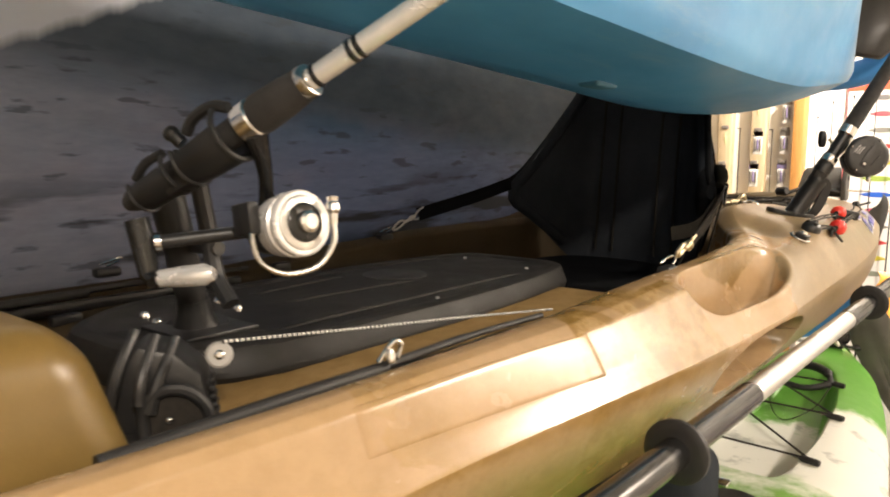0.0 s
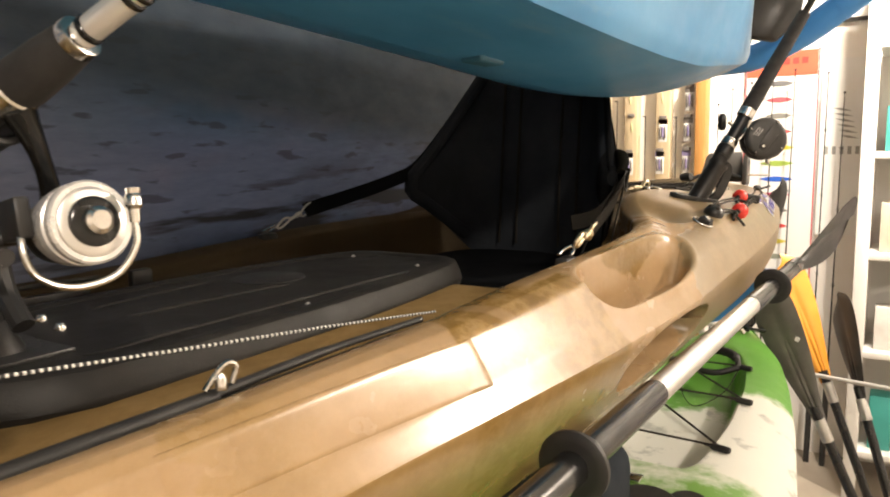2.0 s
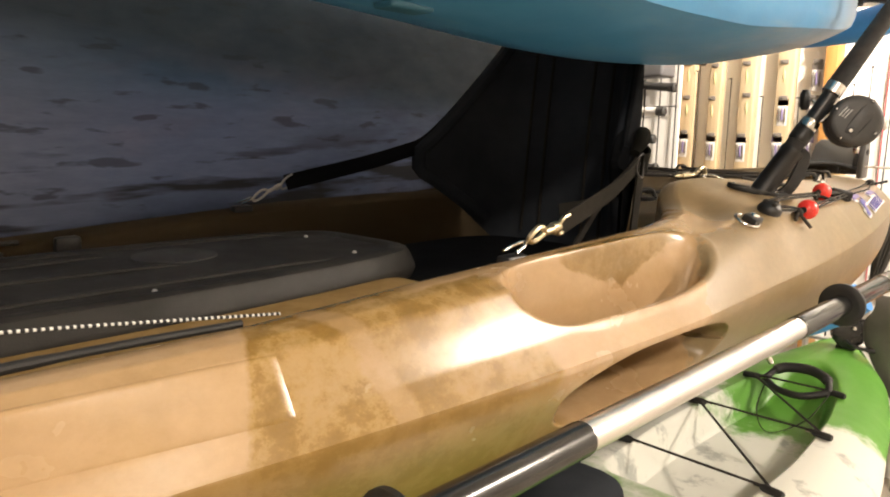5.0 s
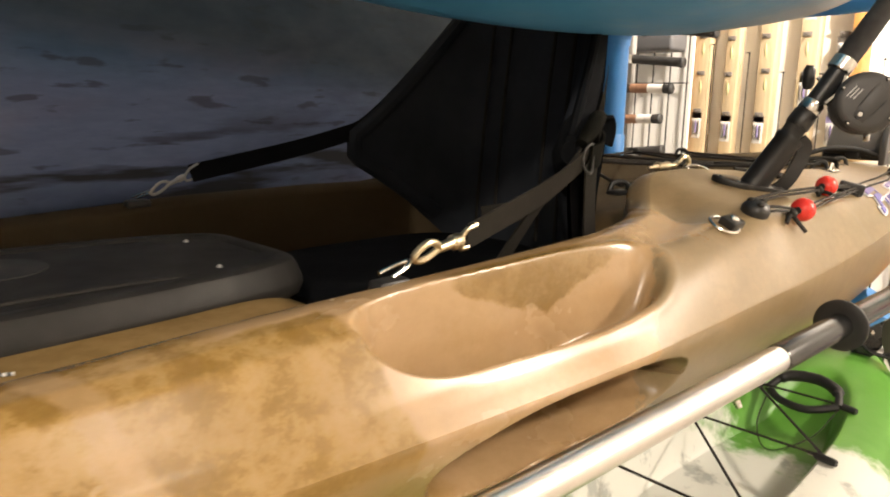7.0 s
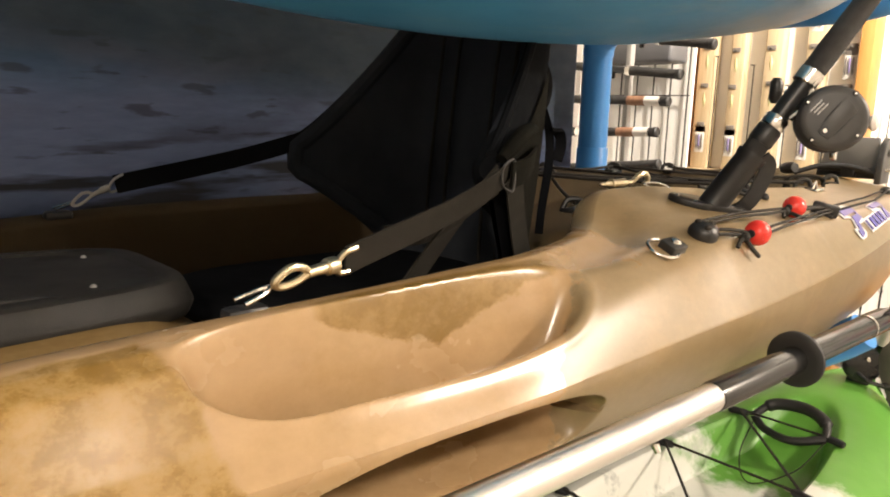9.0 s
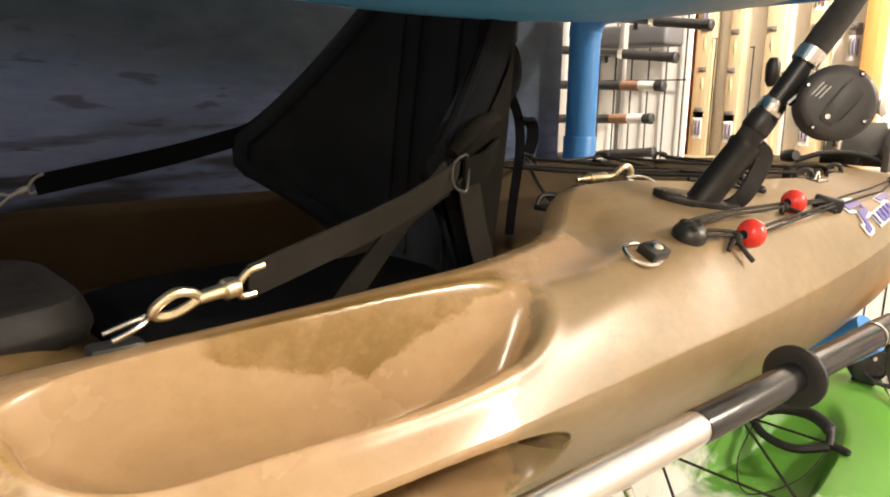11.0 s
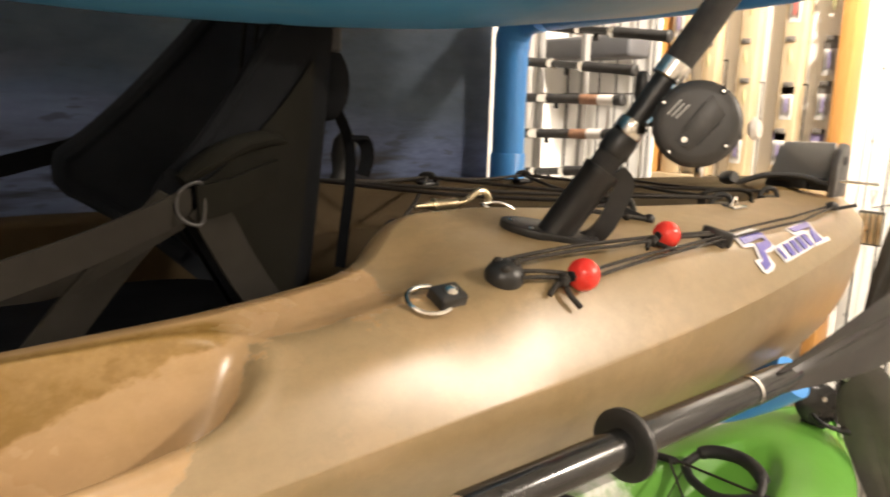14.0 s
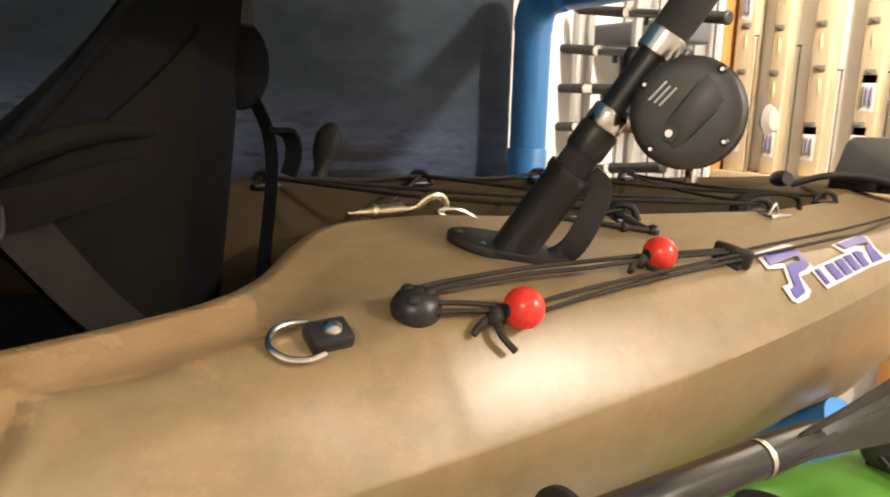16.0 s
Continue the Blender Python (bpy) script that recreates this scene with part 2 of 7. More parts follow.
def poster_material():
    """A printed seascape: pale sky over a dark headland, then choppy water."""
    m, nt, s = nodes_of("printed_seascape_vinyl")
    v = coords(nt)
    sep = nt.nodes.new("ShaderNodeSeparateXYZ")
    link(nt, v, sep.inputs[0])
    y, z = sep.outputs["Y"], sep.outputs["Z"]
    # water: bands of tone with height, dashes of dark chop
    tone = ramp(nt, math_node(nt, "ADD", math_node(nt, "DIVIDE", math_node(nt, "SUBTRACT", z, 1.1), 0.5), math_node(nt, "MULTIPLY", math_node(nt, "SUBTRACT", noise_node(nt, coords(nt, (1, 0.8, 2.5)), 4.0, 4.0), 0.5), 0.30)),
                [(0.12, (0.070, 0.100, 0.185)), (0.3, (0.165, 0.215, 0.38)), (0.46, (0.150, 0.200, 0.36)), (0.60, (0.074, 0.140, 0.265)), (0.85, (0.052, 0.128, 0.24))])
    pink = ramp(nt, noise_node(nt, coords(nt, (1, 1.2, 3.0), (0, 0.3, 0)), 3.0, 3.0), [(0.52, (0, 0, 0)), (0.72, (1, 1, 1))])
    tone = mix(nt, math_node(nt, "MULTIPLY", pink, 0.35), tone, (0.28, 0.23, 0.31))
    chop = ramp(nt, noise_node(nt, coords(nt, (1, 6.5, 32.0)), 1.9, 3.0, 0.5), [(0.335, (1, 1, 1)), (0.400, (0, 0, 0))])
    ripple = noise_node(nt, coords(nt, (1, 14.0, 60.0)), 1.5, 4.0, 0.6)
    # finer ripple at the print's right end; its darker tone is painted shade
    far_end = nt.nodes.new("ShaderNodeMapRange")
    far_end.inputs["From Min"].default_value, far_end.inputs["From Max"].default_value = 1.1, 1.8
    link(nt, y, far_end.inputs["Value"])
    right = far_end.outputs["Result"]
    # left end painted paler for the stronger light that falls there
    near_end = nt.nodes.new("ShaderNodeMapRange")
    near_end.inputs["From Min"].default_value, near_end.inputs["From Max"].default_value = 0.85, 0.30
    link(nt, y, near_end.inputs["Value"])
    tone = mix(nt, math_node(nt, "MULTIPLY", near_end.outputs["Result"], 0.70), tone, (0.36, 0.37, 0.44))
    tone = mix(nt, math_node(nt, "MULTIPLY", right, 0.80), tone, (0.048, 0.068, 0.125))
    tone = mix(nt, math_node(nt, "ADD", 0.30, math_node(nt, "MULTIPLY", right, 0.5)), tone, ramp(nt, ripple, [(0.3, (0.55, 0.55, 0.6)), (0.7, (1.25, 1.25, 1.25))]), "MULTIPLY")
    sea = mix(nt, math_node(nt, "MULTIPLY", chop, 0.62), tone, (0.035, 0.04, 0.055))
    low = ramp(nt, noise_node(nt, coords(nt, (1, 2.6, 22.0), (0, 2, 0.3)), 1.5, 4.0, 0.5), [(0.36, (1, 1, 1)), (0.46, (0, 0, 0))])
    near_low = nt.nodes.new("ShaderNodeMapRange")
    near_low.inputs["From Min"].default_value, near_low.inputs["From Max"].default_value = 1.32, 1.25
    link(nt, z, near_low.inputs["Value"])
    sea = mix(nt, math_node(nt, "MULTIPLY", low, near_low.outputs["Result"]), sea, (0.035, 0.038, 0.05))
    # headland with a sloping ridge, sky above
    ridge = math_node(nt, "SUBTRACT", z, math_node(nt, "ADD", math_node(nt, "MULTIPLY", math_node(nt, "SUBTRACT", y, 0.355), 0.44), math_node(nt, "ADD", 1.445, math_node(nt, "MULTIPLY", noise_node(nt, coords(nt, (1, 9, 0.01)), 2.0, 5.0), 0.03))))
    sky = ramp(nt, math_node(nt, "MULTIPLY", ridge, 60.0, True), [(0.0, (0, 0, 0)), (1.0, (1, 1, 1))])
    land = nt.nodes.new("ShaderNodeMapRange")
    land.inputs["From Min"].default_value, land.inputs["From Max"].default_value = 1.375, 1.45
    link(nt, math_node(nt, "ADD", z, math_node(nt, "MULTIPLY", math_node(nt, "SUBTRACT", y, 0.8), 0.10)), land.inputs["Value"])
    landf = math_node(nt, "MULTIPLY", land.outputs["Result"], 0.85)
    landc = ramp(nt, noise_node(nt, coords(nt, (1, 3, 6)), 5.0, 6.0), [(0.3, (0.028, 0.044, 0.064)), (0.7, (0.058, 0.080, 0.105))])
    col = mix(nt, landf, sea, landc)
    col = mix(nt, sky, col, (0.62, 0.66, 0.74))
    link(nt, col, s.inputs["Base Color"])
    s.inputs["Roughness"].default_value = 0.62
    s.inputs["Specular IOR Level"].default_value = 0.25
    bump(nt, s, noise_node(nt, v, 7.0, 2.0), 0.1, 0.004)
    return m


def wood_material(name, a, b):
    m, nt, s = nodes_of(name)
    v = coords(nt, (9, 9, 0.7))
    g = noise_node(nt, v, 6.0, 8.0, 0.6, 1.2)
    col = ramp(nt, g, [(0.3, a), (0.7, b)])
    col = mix(nt, 0.3, col, ramp(nt, noise_node(nt, coords(nt), 3.0, 3.0), [(0.3, (0.7, 0.66, 0.6)), (0.7, (1, 1, 1))]), "MULTIPLY")
    link(nt, col, s.inputs["Base Color"])
    s.inputs["Roughness"].default_value = 0.5
    bump(nt, s, g, 0.15, 0.001)
    return m


def cord_material():
    m, nt, s = nodes_of("flecked_cord")
    w = nt.nodes.new("ShaderNodeTexWave")
    w.inputs["Scale"].default_value = 70.0
    w.inputs["Distortion"].default_value = 1.0
    link(nt, coords(nt, (0.5, 1, 0.2)), w.inputs["Vector"])
    w.bands_direction = "Y"
    link(nt, ramp(nt, w.outputs["Fac"], [(0.55, (0.02, 0.02, 0.02)), (0.66, (0.75, 0.74, 0.7))]), s.inputs["Base Color"])
    s.inputs["Roughness"].default_value = 0.8
    return m


def fabric_material(name, a, b):
    m, nt, s = nodes_of(name)
    v = coords(nt)
    col = ramp(nt, noise_node(nt, v, 11.0, 5.0), [(0.3, a), (0.7, b)])
    link(nt, col, s.inputs["Base Color"])
    s.inputs["Roughness"].default_value = 0.9
    s.inputs["Sheen Weight"].default_value = 0.0
    s.inputs["Specular IOR Level"].default_value = 0.03
    h = math_node(nt, "ADD", math_node(nt, "MULTIPLY", noise_node(nt, v, 900.0, 2.0), 0.06), noise_node(nt, v, 14.0, 4.0))
    bump(nt, s, h, 0.40, 0.006)
    return m


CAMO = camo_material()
BLUE = blue_material()
GREEN = green_material()
POSTER = poster_material()
BLACK_PLASTIC = simple("black_plastic", (0.012, 0.012, 0.012), (0.022, 0.0215, 0.021), (0.32, 0.5), scale=25, fine=500)
HUMP_BROWN = simple("brown_moulded_plastic", (0.120, 0.076, 0.018), (0.180, 0.116, 0.032), (0.30, 0.45), scale=7, fine=300, bumps=0.15)
LID_PLASTIC = simple("textured_black_lid_plastic", (0.0105, 0.0098, 0.0086), (0.0225, 0.0208, 0.0182), (0.42, 0.58), scale=18, fine=700, bumps=0.35, depth=0.0006, spec=0.2)
RUBBER = simple("black_rubber", (0.012, 0.012, 0.012), (0.022, 0.021, 0.02), (0.5, 0.65), scale=40, fine=350)
FOAM = simple("black_foam_grip", (0.020, 0.019, 0.018), (0.036, 0.034, 0.032), (0.75, 0.9), scale=60, fine=900, bumps=0.5)
GLOSS_BLACK = simple("glossy_black_composite", (0.010, 0.010, 0.010), (0.018, 0.018, 0.018), (0.14, 0.24), scale=20, fine=120, bumps=0.04)
BLADE_BLACK = simple("dull_black_blade_plastic", (0.018, 0.0175, 0.0165), (0.038, 0.0365, 0.034), (0.32, 0.5), scale=14, fine=260)
BLADE_GREY = simple("dusty_charcoal_blade_plastic", (0.085, 0.080, 0.072), (0.145, 0.136, 0.122), (0.45, 0.6), scale=12, fine=260)
ORANGE = simple("orange_blade_plastic", (0.58, 0.235, 0.022), (0.66, 0.29, 0.035), (0.35, 0.5), scale=6, fine=200)
ALU = simple("brushed_aluminium", (0.78, 0.77, 0.75), (0.83, 0.82, 0.80), (0.28, 0.33), metal=1.0, scale=14, fine=500, bumps=0.02)
STEEL = simple("polished_steel", (0.62, 0.60, 0.56), (0.75, 0.73, 0.69), (0.16, 0.28), metal=1.0, scale=50, fine=400, bumps=0.05)
BRASS = simple("tarnished_brass", (0.60, 0.51, 0.34), (0.74, 0.65, 0.46), (0.25, 0.4), metal=1.0, scale=60, fine=400, bumps=0.08)
SILVER_PAINT = simple("silver_lacquer", (0.74, 0.73, 0.71), (0.82, 0.81, 0.79), (0.22, 0.32), metal=0.45, scale=40, fine=400, bumps=0.04)
RED = simple("red_bead_plastic", (0.72, 0.035, 0.025), (0.80, 0.05, 0.035), (0.22, 0.32), scale=20, fine=200, bumps=0.04)
CORD = simple("black_bungee_cord", (0.008, 0.0062, 0.004), (0.022, 0.017, 0.011), (0.7, 0.85), scale=200, fine=900, bumps=0.4)
FLECK = cord_material()
SEAT = fabric_material("black_woven_fabric", (0.0205, 0.0235, 0.0285), (0.031, 0.0355, 0.0425))
WEB = fabric_material("black_webbing", (0.0165, 0.0155, 0.0135), (0.029, 0.027, 0.0235))
PATCHC = fabric_material("dark_brown_canvas", (0.0065, 0.0063, 0.0050), (0.0105, 0.0101, 0.0080))
BACKCLOTH = fabric_material("black_shell_nylon", (0.0045, 0.0050, 0.0058), (0.0085, 0.0092, 0.0105))
PIPE = simple("blue_painted_pipe", (0.046, 0.255, 0.68), (0.070, 0.315, 0.76), (0.3, 0.42), scale=8, fine=150, bumps=0.08)
PLATE = simple("matt_black_plate", (0.035, 0.034, 0.032), (0.05, 0.048, 0.046), (0.38, 0.5), scale=30, fine=500)
WHITE = simple("white_painted_board", (0.74, 0.72, 0.68), (0.80, 0.78, 0.74), (0.5, 0.65), scale=3, fine=120, bumps=0.05)
PAPER = simple("white_gloss_print", (0.72, 0.72, 0.70), (0.78, 0.78, 0.76), (0.3, 0.4), scale=4, fine=120, bumps=0.02)
WIRE = simple("dark_grid_wire", (0.035, 0.033, 0.03), (0.06, 0.055, 0.05), (0.35, 0.5), metal=0.5, scale=40)
GALV = simple("galvanised_bar", (0.42, 0.41, 0.39), (0.55, 0.54, 0.51), (0.35, 0.5), metal=0.8, scale=25)
PINE = wood_material("varnished_pine", (0.48, 0.37, 0.225), (0.60, 0.485, 0.315))
OAK = wood_material("orange_stained_pine", (0.36, 0.17, 0.045), (0.47, 0.24, 0.07))
GREYWALL = simple("warm_pale_wall_paint", (0.55, 0.52, 0.47), (0.62, 0.58, 0.52), (0.6, 0.75), scale=3, fine=120, bumps=0.05)
FLOOR = simple("beige_floor_tile", (0.29, 0.25, 0.20), (0.36, 0.315, 0.255), (0.3, 0.45), scale=5, fine=90)
CEIL = simple("white_ceiling_paint", (0.68, 0.66, 0.62), (0.76, 0.74, 0.70), (0.8, 0.9), scale=2, fine=60)
STICK_WHITE = simple("white_vinyl", (0.76, 0.76, 0.78), (0.82, 0.82, 0.83), (0.3, 0.4), scale=20)
STICK_BLUE = simple("violet_blue_vinyl", (0.075, 0.065, 0.33), (0.10, 0.085, 0.40), (0.3, 0.4), scale=20)
PRINT_WHITE = simple("pale_printed_ink", (0.55, 0.55, 0.54), (0.62, 0.62, 0.6), (0.5, 0.6), scale=50)
CORK = simple("brown_cork", (0.20, 0.10, 0.06), (0.30, 0.16, 0.09), (0.7, 0.85), scale=120, fine=500)
PINKW = simple("whitish_grip_band", (0.62, 0.58, 0.54), (0.72, 0.68, 0.64), (0.5, 0.6), scale=40)
BLISTER = simple("clear_blister_plastic", (0.60, 0.58, 0.54), (0.70, 0.68, 0.64), (0.12, 0.2), scale=30)


def plain(name, c, rough=0.5):
    return simple(name, tuple(x * 0.9 for x in c), c, (rough * 0.9, rough * 1.1), scale=15, bumps=0.05)


# ---- builders ----
def mesh_from(name, verts, faces, mat, smooth=True):
    me = bpy.data.meshes.new(name)
    me.from_pydata([tuple(map(float, v)) for v in verts], [], faces)
    me.materials.append(mat)
    if smooth:
        me.polygons.foreach_set("use_smooth", [True] * len(me.polygons))
    me.update()
    if smooth:
        me.set_sharp_from_angle(angle=radians(32))
    return me


def bm_mesh(name, bm, mat, smooth_angle=0.6):
    bmesh.ops.recalc_face_normals(bm, faces=bm.faces)
    for f in bm.faces:
        f.smooth = True
    for e in bm.edges:
        if len(e.link_faces) == 2 and e.calc_face_angle() > smooth_angle:
            e.smooth = False
    me = bpy.data.meshes.new(name)
    bm.to_mesh(me)
    bm.free()
    me.materials.append(mat)
    return me


def thing(name, at, label, category, group="", kind=""):
    ob = new(name)
    ob.empty_display_size = 0.05
    ob.location = at
    return tagged(ob, label, category, group, kind)


def base_of(ob):
    p = Vector(ob.location)
    while ob.parent:
        ob = ob.parent
        p += Vector(ob.location)
    return p


def part(name, me, parent, label="", mat=None):
    """Links world-placed geometry as one mesh object under a thing or a part."""
    if isinstance(me, bmesh.types.BMesh):
        me = bm_mesh(name, me, mat)
    me.transform(Matrix.Translation(-base_of(parent)))
    ob = new(name, me)
    ob.parent = parent
    if label:
        ob["label"] = label
    return ob


def solo(name, me, label, category, group="", kind="", mat=None):
    if isinstance(me, bmesh.types.BMesh):
        me = bm_mesh(name, me, mat)
    return tagged(new(name, me), label, category, group, kind)


def box(lo, hi, bevel=0.0, seg=2, m=None):
    bm = bmesh.new()
    lo, hi = Vector(lo), Vector(hi)
    bmesh.ops.create_cube(bm, size=1.0, matrix=Matrix.Translation((lo + hi) / 2) @ Matrix.Diagonal((*(hi - lo), 1)))
    if bevel:
        bmesh.ops.bevel(bm, geom=bm.edges[:], offset=bevel, segments=seg, affect="EDGES", profile=0.5)
    if m:
        bmesh.ops.transform(bm, matrix=m, verts=bm.verts)
    return bm


def join(*bms):
    out = bms[0]
    for b in bms[1:]:
        me = bpy.data.meshes.new("tmp")
        b.to_mesh(me)
        b.free()
        out.from_mesh(me)
        bpy.data.meshes.remove(me)
    return out


def aim(a, b):
    """A pose at a with z pointing to b."""
    d = Vector(b) - Vector(a)
    return Matrix.Translation(a) @ d.to_track_quat("Z", "Y").to_matrix().to_4x4()


def lathe(a, b, profile, seg=28):
    """A turned body about the line from a to b; profile: (share of the way, radius)."""
    m, length = aim(a, b), (Vector(b) - Vector(a)).length
    verts, faces = [], []
    for t, r in profile:
        for k in range(seg):
            w = 2 * math.pi * k / seg
            verts.append(m @ Vector((r * math.cos(w), r * math.sin(w), t * length)))
    n = len(profile)
    for i in range(n - 1):
        for k in range(seg):
            k2 = (k + 1) % seg
            faces.append((i * seg + k, i * seg + k2, (i + 1) * seg + k2, (i + 1) * seg + k))
    faces.append(tuple(range(seg))[::-1])
    faces.append(tuple((n - 1) * seg + k for k in range(seg)))
    bm = bmesh.new()
    vs = [bm.verts.new(v) for v in verts]
    for f in faces:
        bm.faces.new([vs[i] for i in f])
    return bm


def rod(a, b, r, r2=None, seg=20, edge=0.0):
    r2 = r if r2 is None else r2
    L = max((Vector(b) - Vector(a)).length, 1e-6)
    e = min(edge / L, 0.3)
    prof = [(0, r - edge), (e, r), (1 - e, r2), (1, r2 - edge)] if edge else [(0, r), (1, r2)]
    return lathe(a, b, prof, seg)


def smooth_path(points, steps=8, closed=False):
    """A Catmull-Rom curve through the points."""
    p = [Vector(q) for q in points]
    n = len(p)
    out = []
    for i in range(n if closed else n - 1):
        p0 = p[(i - 1) % n] if closed or i else p[0] * 2 - p[1]
        p1, p2 = p[i], p[(i + 1) % n]
        p3 = p[(i + 2) % n] if closed or i + 2 < n else p[-1] * 2 - p[-2]
        for k in range(steps):
            t = k / steps
            out.append(0.5 * (2 * p1 + (p2 - p0) * t + (2 * p0 - 5 * p1 + 4 * p2 - p3) * t * t + (3 * p1 - p0 - 3 * p2 + p3) * t ** 3))
    if not closed:
        out.append(p[-1])
    return out


def tube(points, r, seg=10, closed=False, flat=1.0, up=(0, 0, 1)):
    """A tube along the points; r: one radius or one for each; flat squeezes it along up."""
    pts = [Vector(p) for p in points]
    n = len(pts)
    rs = [r] * n if isinstance(r, (int, float)) else list(r)
    bm = bmesh.new()
    rings = []
    ref = None
    for i, p in enumerate(pts):
        a, b = (pts[(i - 1) % n], pts[(i + 1) % n]) if closed else (pts[max(i - 1, 0)], pts[min(i + 1, n - 1)])
        t = (b - a).normalized()
        u = Vector(up)
        if abs(u.dot(t)) > 0.98:
            u = Vector((1, 0, 0.1))
        if ref is not None and flat == 1.0:
            u = ref
        side = t.cross(u).normalized()
        nrm = side.cross(t).normalized()
        ref = nrm
        rings.append([bm.verts.new(p + (side * math.cos(2 * math.pi * k / seg) + nrm * flat * math.sin(2 * math.pi * k / seg)) * rs[i]) for k in range(seg)])
    for i in range(n if closed else n - 1):
        A, B = rings[i], rings[(i + 1) % n]
        for k in range(seg):
            bm.faces.new((A[k], A[(k + 1) % seg], B[(k + 1) % seg], B[k]))
    if not closed:
        bm.faces.new(rings[0][::-1])
        bm.faces.new(rings[-1])
    return bm


def strap(points, width, thick, across):
    """A flat band along the points, across: its width's direction at every point (one or a list)."""
    pts = [Vector(p) for p in points]
    bm = bmesh.new()
    rows = []
    for i, p in enumerate(pts):
        t = (pts[min(i + 1, len(pts) - 1)] - pts[max(i - 1, 0)]).normalized()
        w = Vector(across[i] if isinstance(across, list) else across)
        w = (w - t * w.dot(t)).normalized()
        n = t.cross(w).normalized()
        rows.append([bm.verts.new(p + w * sx * width / 2 + n * sn * thick / 2) for sx, sn in ((-1, -1), (1, -1), (1, 1), (-1, 1))])
    for A, B in zip(rows, rows[1:]):
        for k in range(4):
            bm.faces.new((A[k], A[(k + 1) % 4], B[(k + 1) % 4], B[k]))
    bm.faces.new(rows[0][::-1])
    bm.faces.new(rows[-1])
    return bm


def ball(c, r, seg=20, squash=(1, 1, 1)):
    bm = bmesh.new()
    bmesh.ops.create_uvsphere(bm, u_segments=seg, v_segments=seg // 2 + 2, radius=r, matrix=Matrix.Translation(c) @ Matrix.Diagonal((*squash, 1)))
    return bm


def prism(outline, m, depth, bevel=0.0):
    """A flat outline (x, y) pushed along z by depth, placed by m."""
    bm = bmesh.new()
    f = bm.faces.new([bm.verts.new((x, y, 0)) for x, y in outline])
    got = bmesh.ops.extrude_face_region(bm, geom=[f])
    bmesh.ops.translate(bm, vec=(0, 0, depth), verts=[g for g in got["geom"] if isinstance(g, bmesh.types.BMVert)])
    if bevel:
        bmesh.ops.bevel(bm, geom=bm.edges[:], offset=bevel, segments=2, affect="EDGES", profile=0.5)
    bmesh.ops.transform(bm, matrix=m, verts=bm.verts)
    return bm


def curve(ks, w=35):
    """A smoothed interpolation through (y, value) knots."""
    ky, kv = np.array([k[0] for k in ks]), np.array([k[1] for k in ks])
    grid = np.linspace(ky[0], ky[-1], 1200)
    v = np.interp(grid, ky, kv)
    pad = np.concatenate([2 * v[0] - v[w:0:-1], v, 2 * v[-1] - v[-2:-w - 2:-1]])
    kern = np.hanning(2 * w + 1)
    v = np.convolve(pad, kern / kern.sum(), "valid")
    return lambda y: float(np.interp(y, grid, v))


def smoothstep(a, b, x):
    t = min(max((x - a) / (b - a), 0.0), 1.0)
    return t * t * (3 - 2 * t)


def grid_mesh(name, rows, mat, close_ends=True):
    n, k = len(rows), len(rows[0])
    verts = [p for r in rows for p in r]
    faces = [(i * k + j, i * k + j + 1, (i + 1) * k + j + 1, (i + 1) * k + j) for i in range(n - 1) for j in range(k - 1)]
    return mesh_from(name, verts, faces, mat)


# ---- the room ----
def wall(name, lo, hi, mat=None):
    return solo(name, box(lo, hi), "plain painted shop wall", "wall", kind="structure", mat=mat or WHITE)


FAR = 3.45
solo("floor", box((-1.7, -2.2, -0.1), (3.4, FAR + 0.15, 0.0)), "beige tiled shop floor", "floor", kind="structure", mat=FLOOR)
solo("ceiling", box((-1.7, -2.2, 2.75), (3.4, FAR + 0.15, 2.9)), "white painted shop ceiling", "ceiling", kind="structure", mat=CEIL)
wall("wall_north", (-1.7, FAR, 0.0), (3.4, FAR + 0.15, 2.75))
wall("wall_south", (-1.7, -2.2, 0.0), (3.4, -2.05, 2.75), GREYWALL)
wall("wall_west", (-1.7, -2.05, 0.0), (-1.55, FAR, 2.75), GREYWALL)
wall("wall_east", (3.25, -2.05, 0.0), (3.4, FAR, 2.75), GREYWALL)
solo("trim", box((-1.0, FAR - 0.02, 1.80), (3.2, FAR - 0.002, 1.815)), "thin dark rail along the shop wall", "trim", kind="structure", mat=WIRE)

# ceiling lamps, round white downlights
def downlight(x, y, power):
    lamp = thing("ceiling_light", (x, y, 2.75), "round white recessed ceiling light, switched on", "ceiling light", "ceiling lights")
    part("frame", lathe((x, y, 2.752), (x, y, 2.73), [(0, 0.19), (0.6, 0.195), (1, 0.18)]), lamp, mat=WHITE)
    part("diffuser", lathe((x, y, 2.7305), (x, y, 2.722), [(0, 0.17), (0.6, 0.168), (1, 0.15)]), lamp, "glowing frosted diffuser", mat=LAMP_GLASS)
    d = bpy.data.lights.new("lamp", "AREA")
    d.shape, d.size, d.energy, d.color = "DISK", 0.34, LAMP_POWER * power, (1.0, 0.86, 0.725)
    ob = new("lamp", d)
    ob.location = (x, y, 2.715)


LAMP_GLASS, _nt, _s = nodes_of("glowing_diffuser")
_s.inputs["Emission Color"].default_value = (1.0, 0.89, 0.73, 1)
_s.inputs["Emission Strength"].default_value = 6.0
for lx, ly, lp in ((1.92, 3.22, 4.3), (1.65, 1.1, 0.2), (1.65, -0.9, 2.5)):
    downlight(lx, ly, lp)


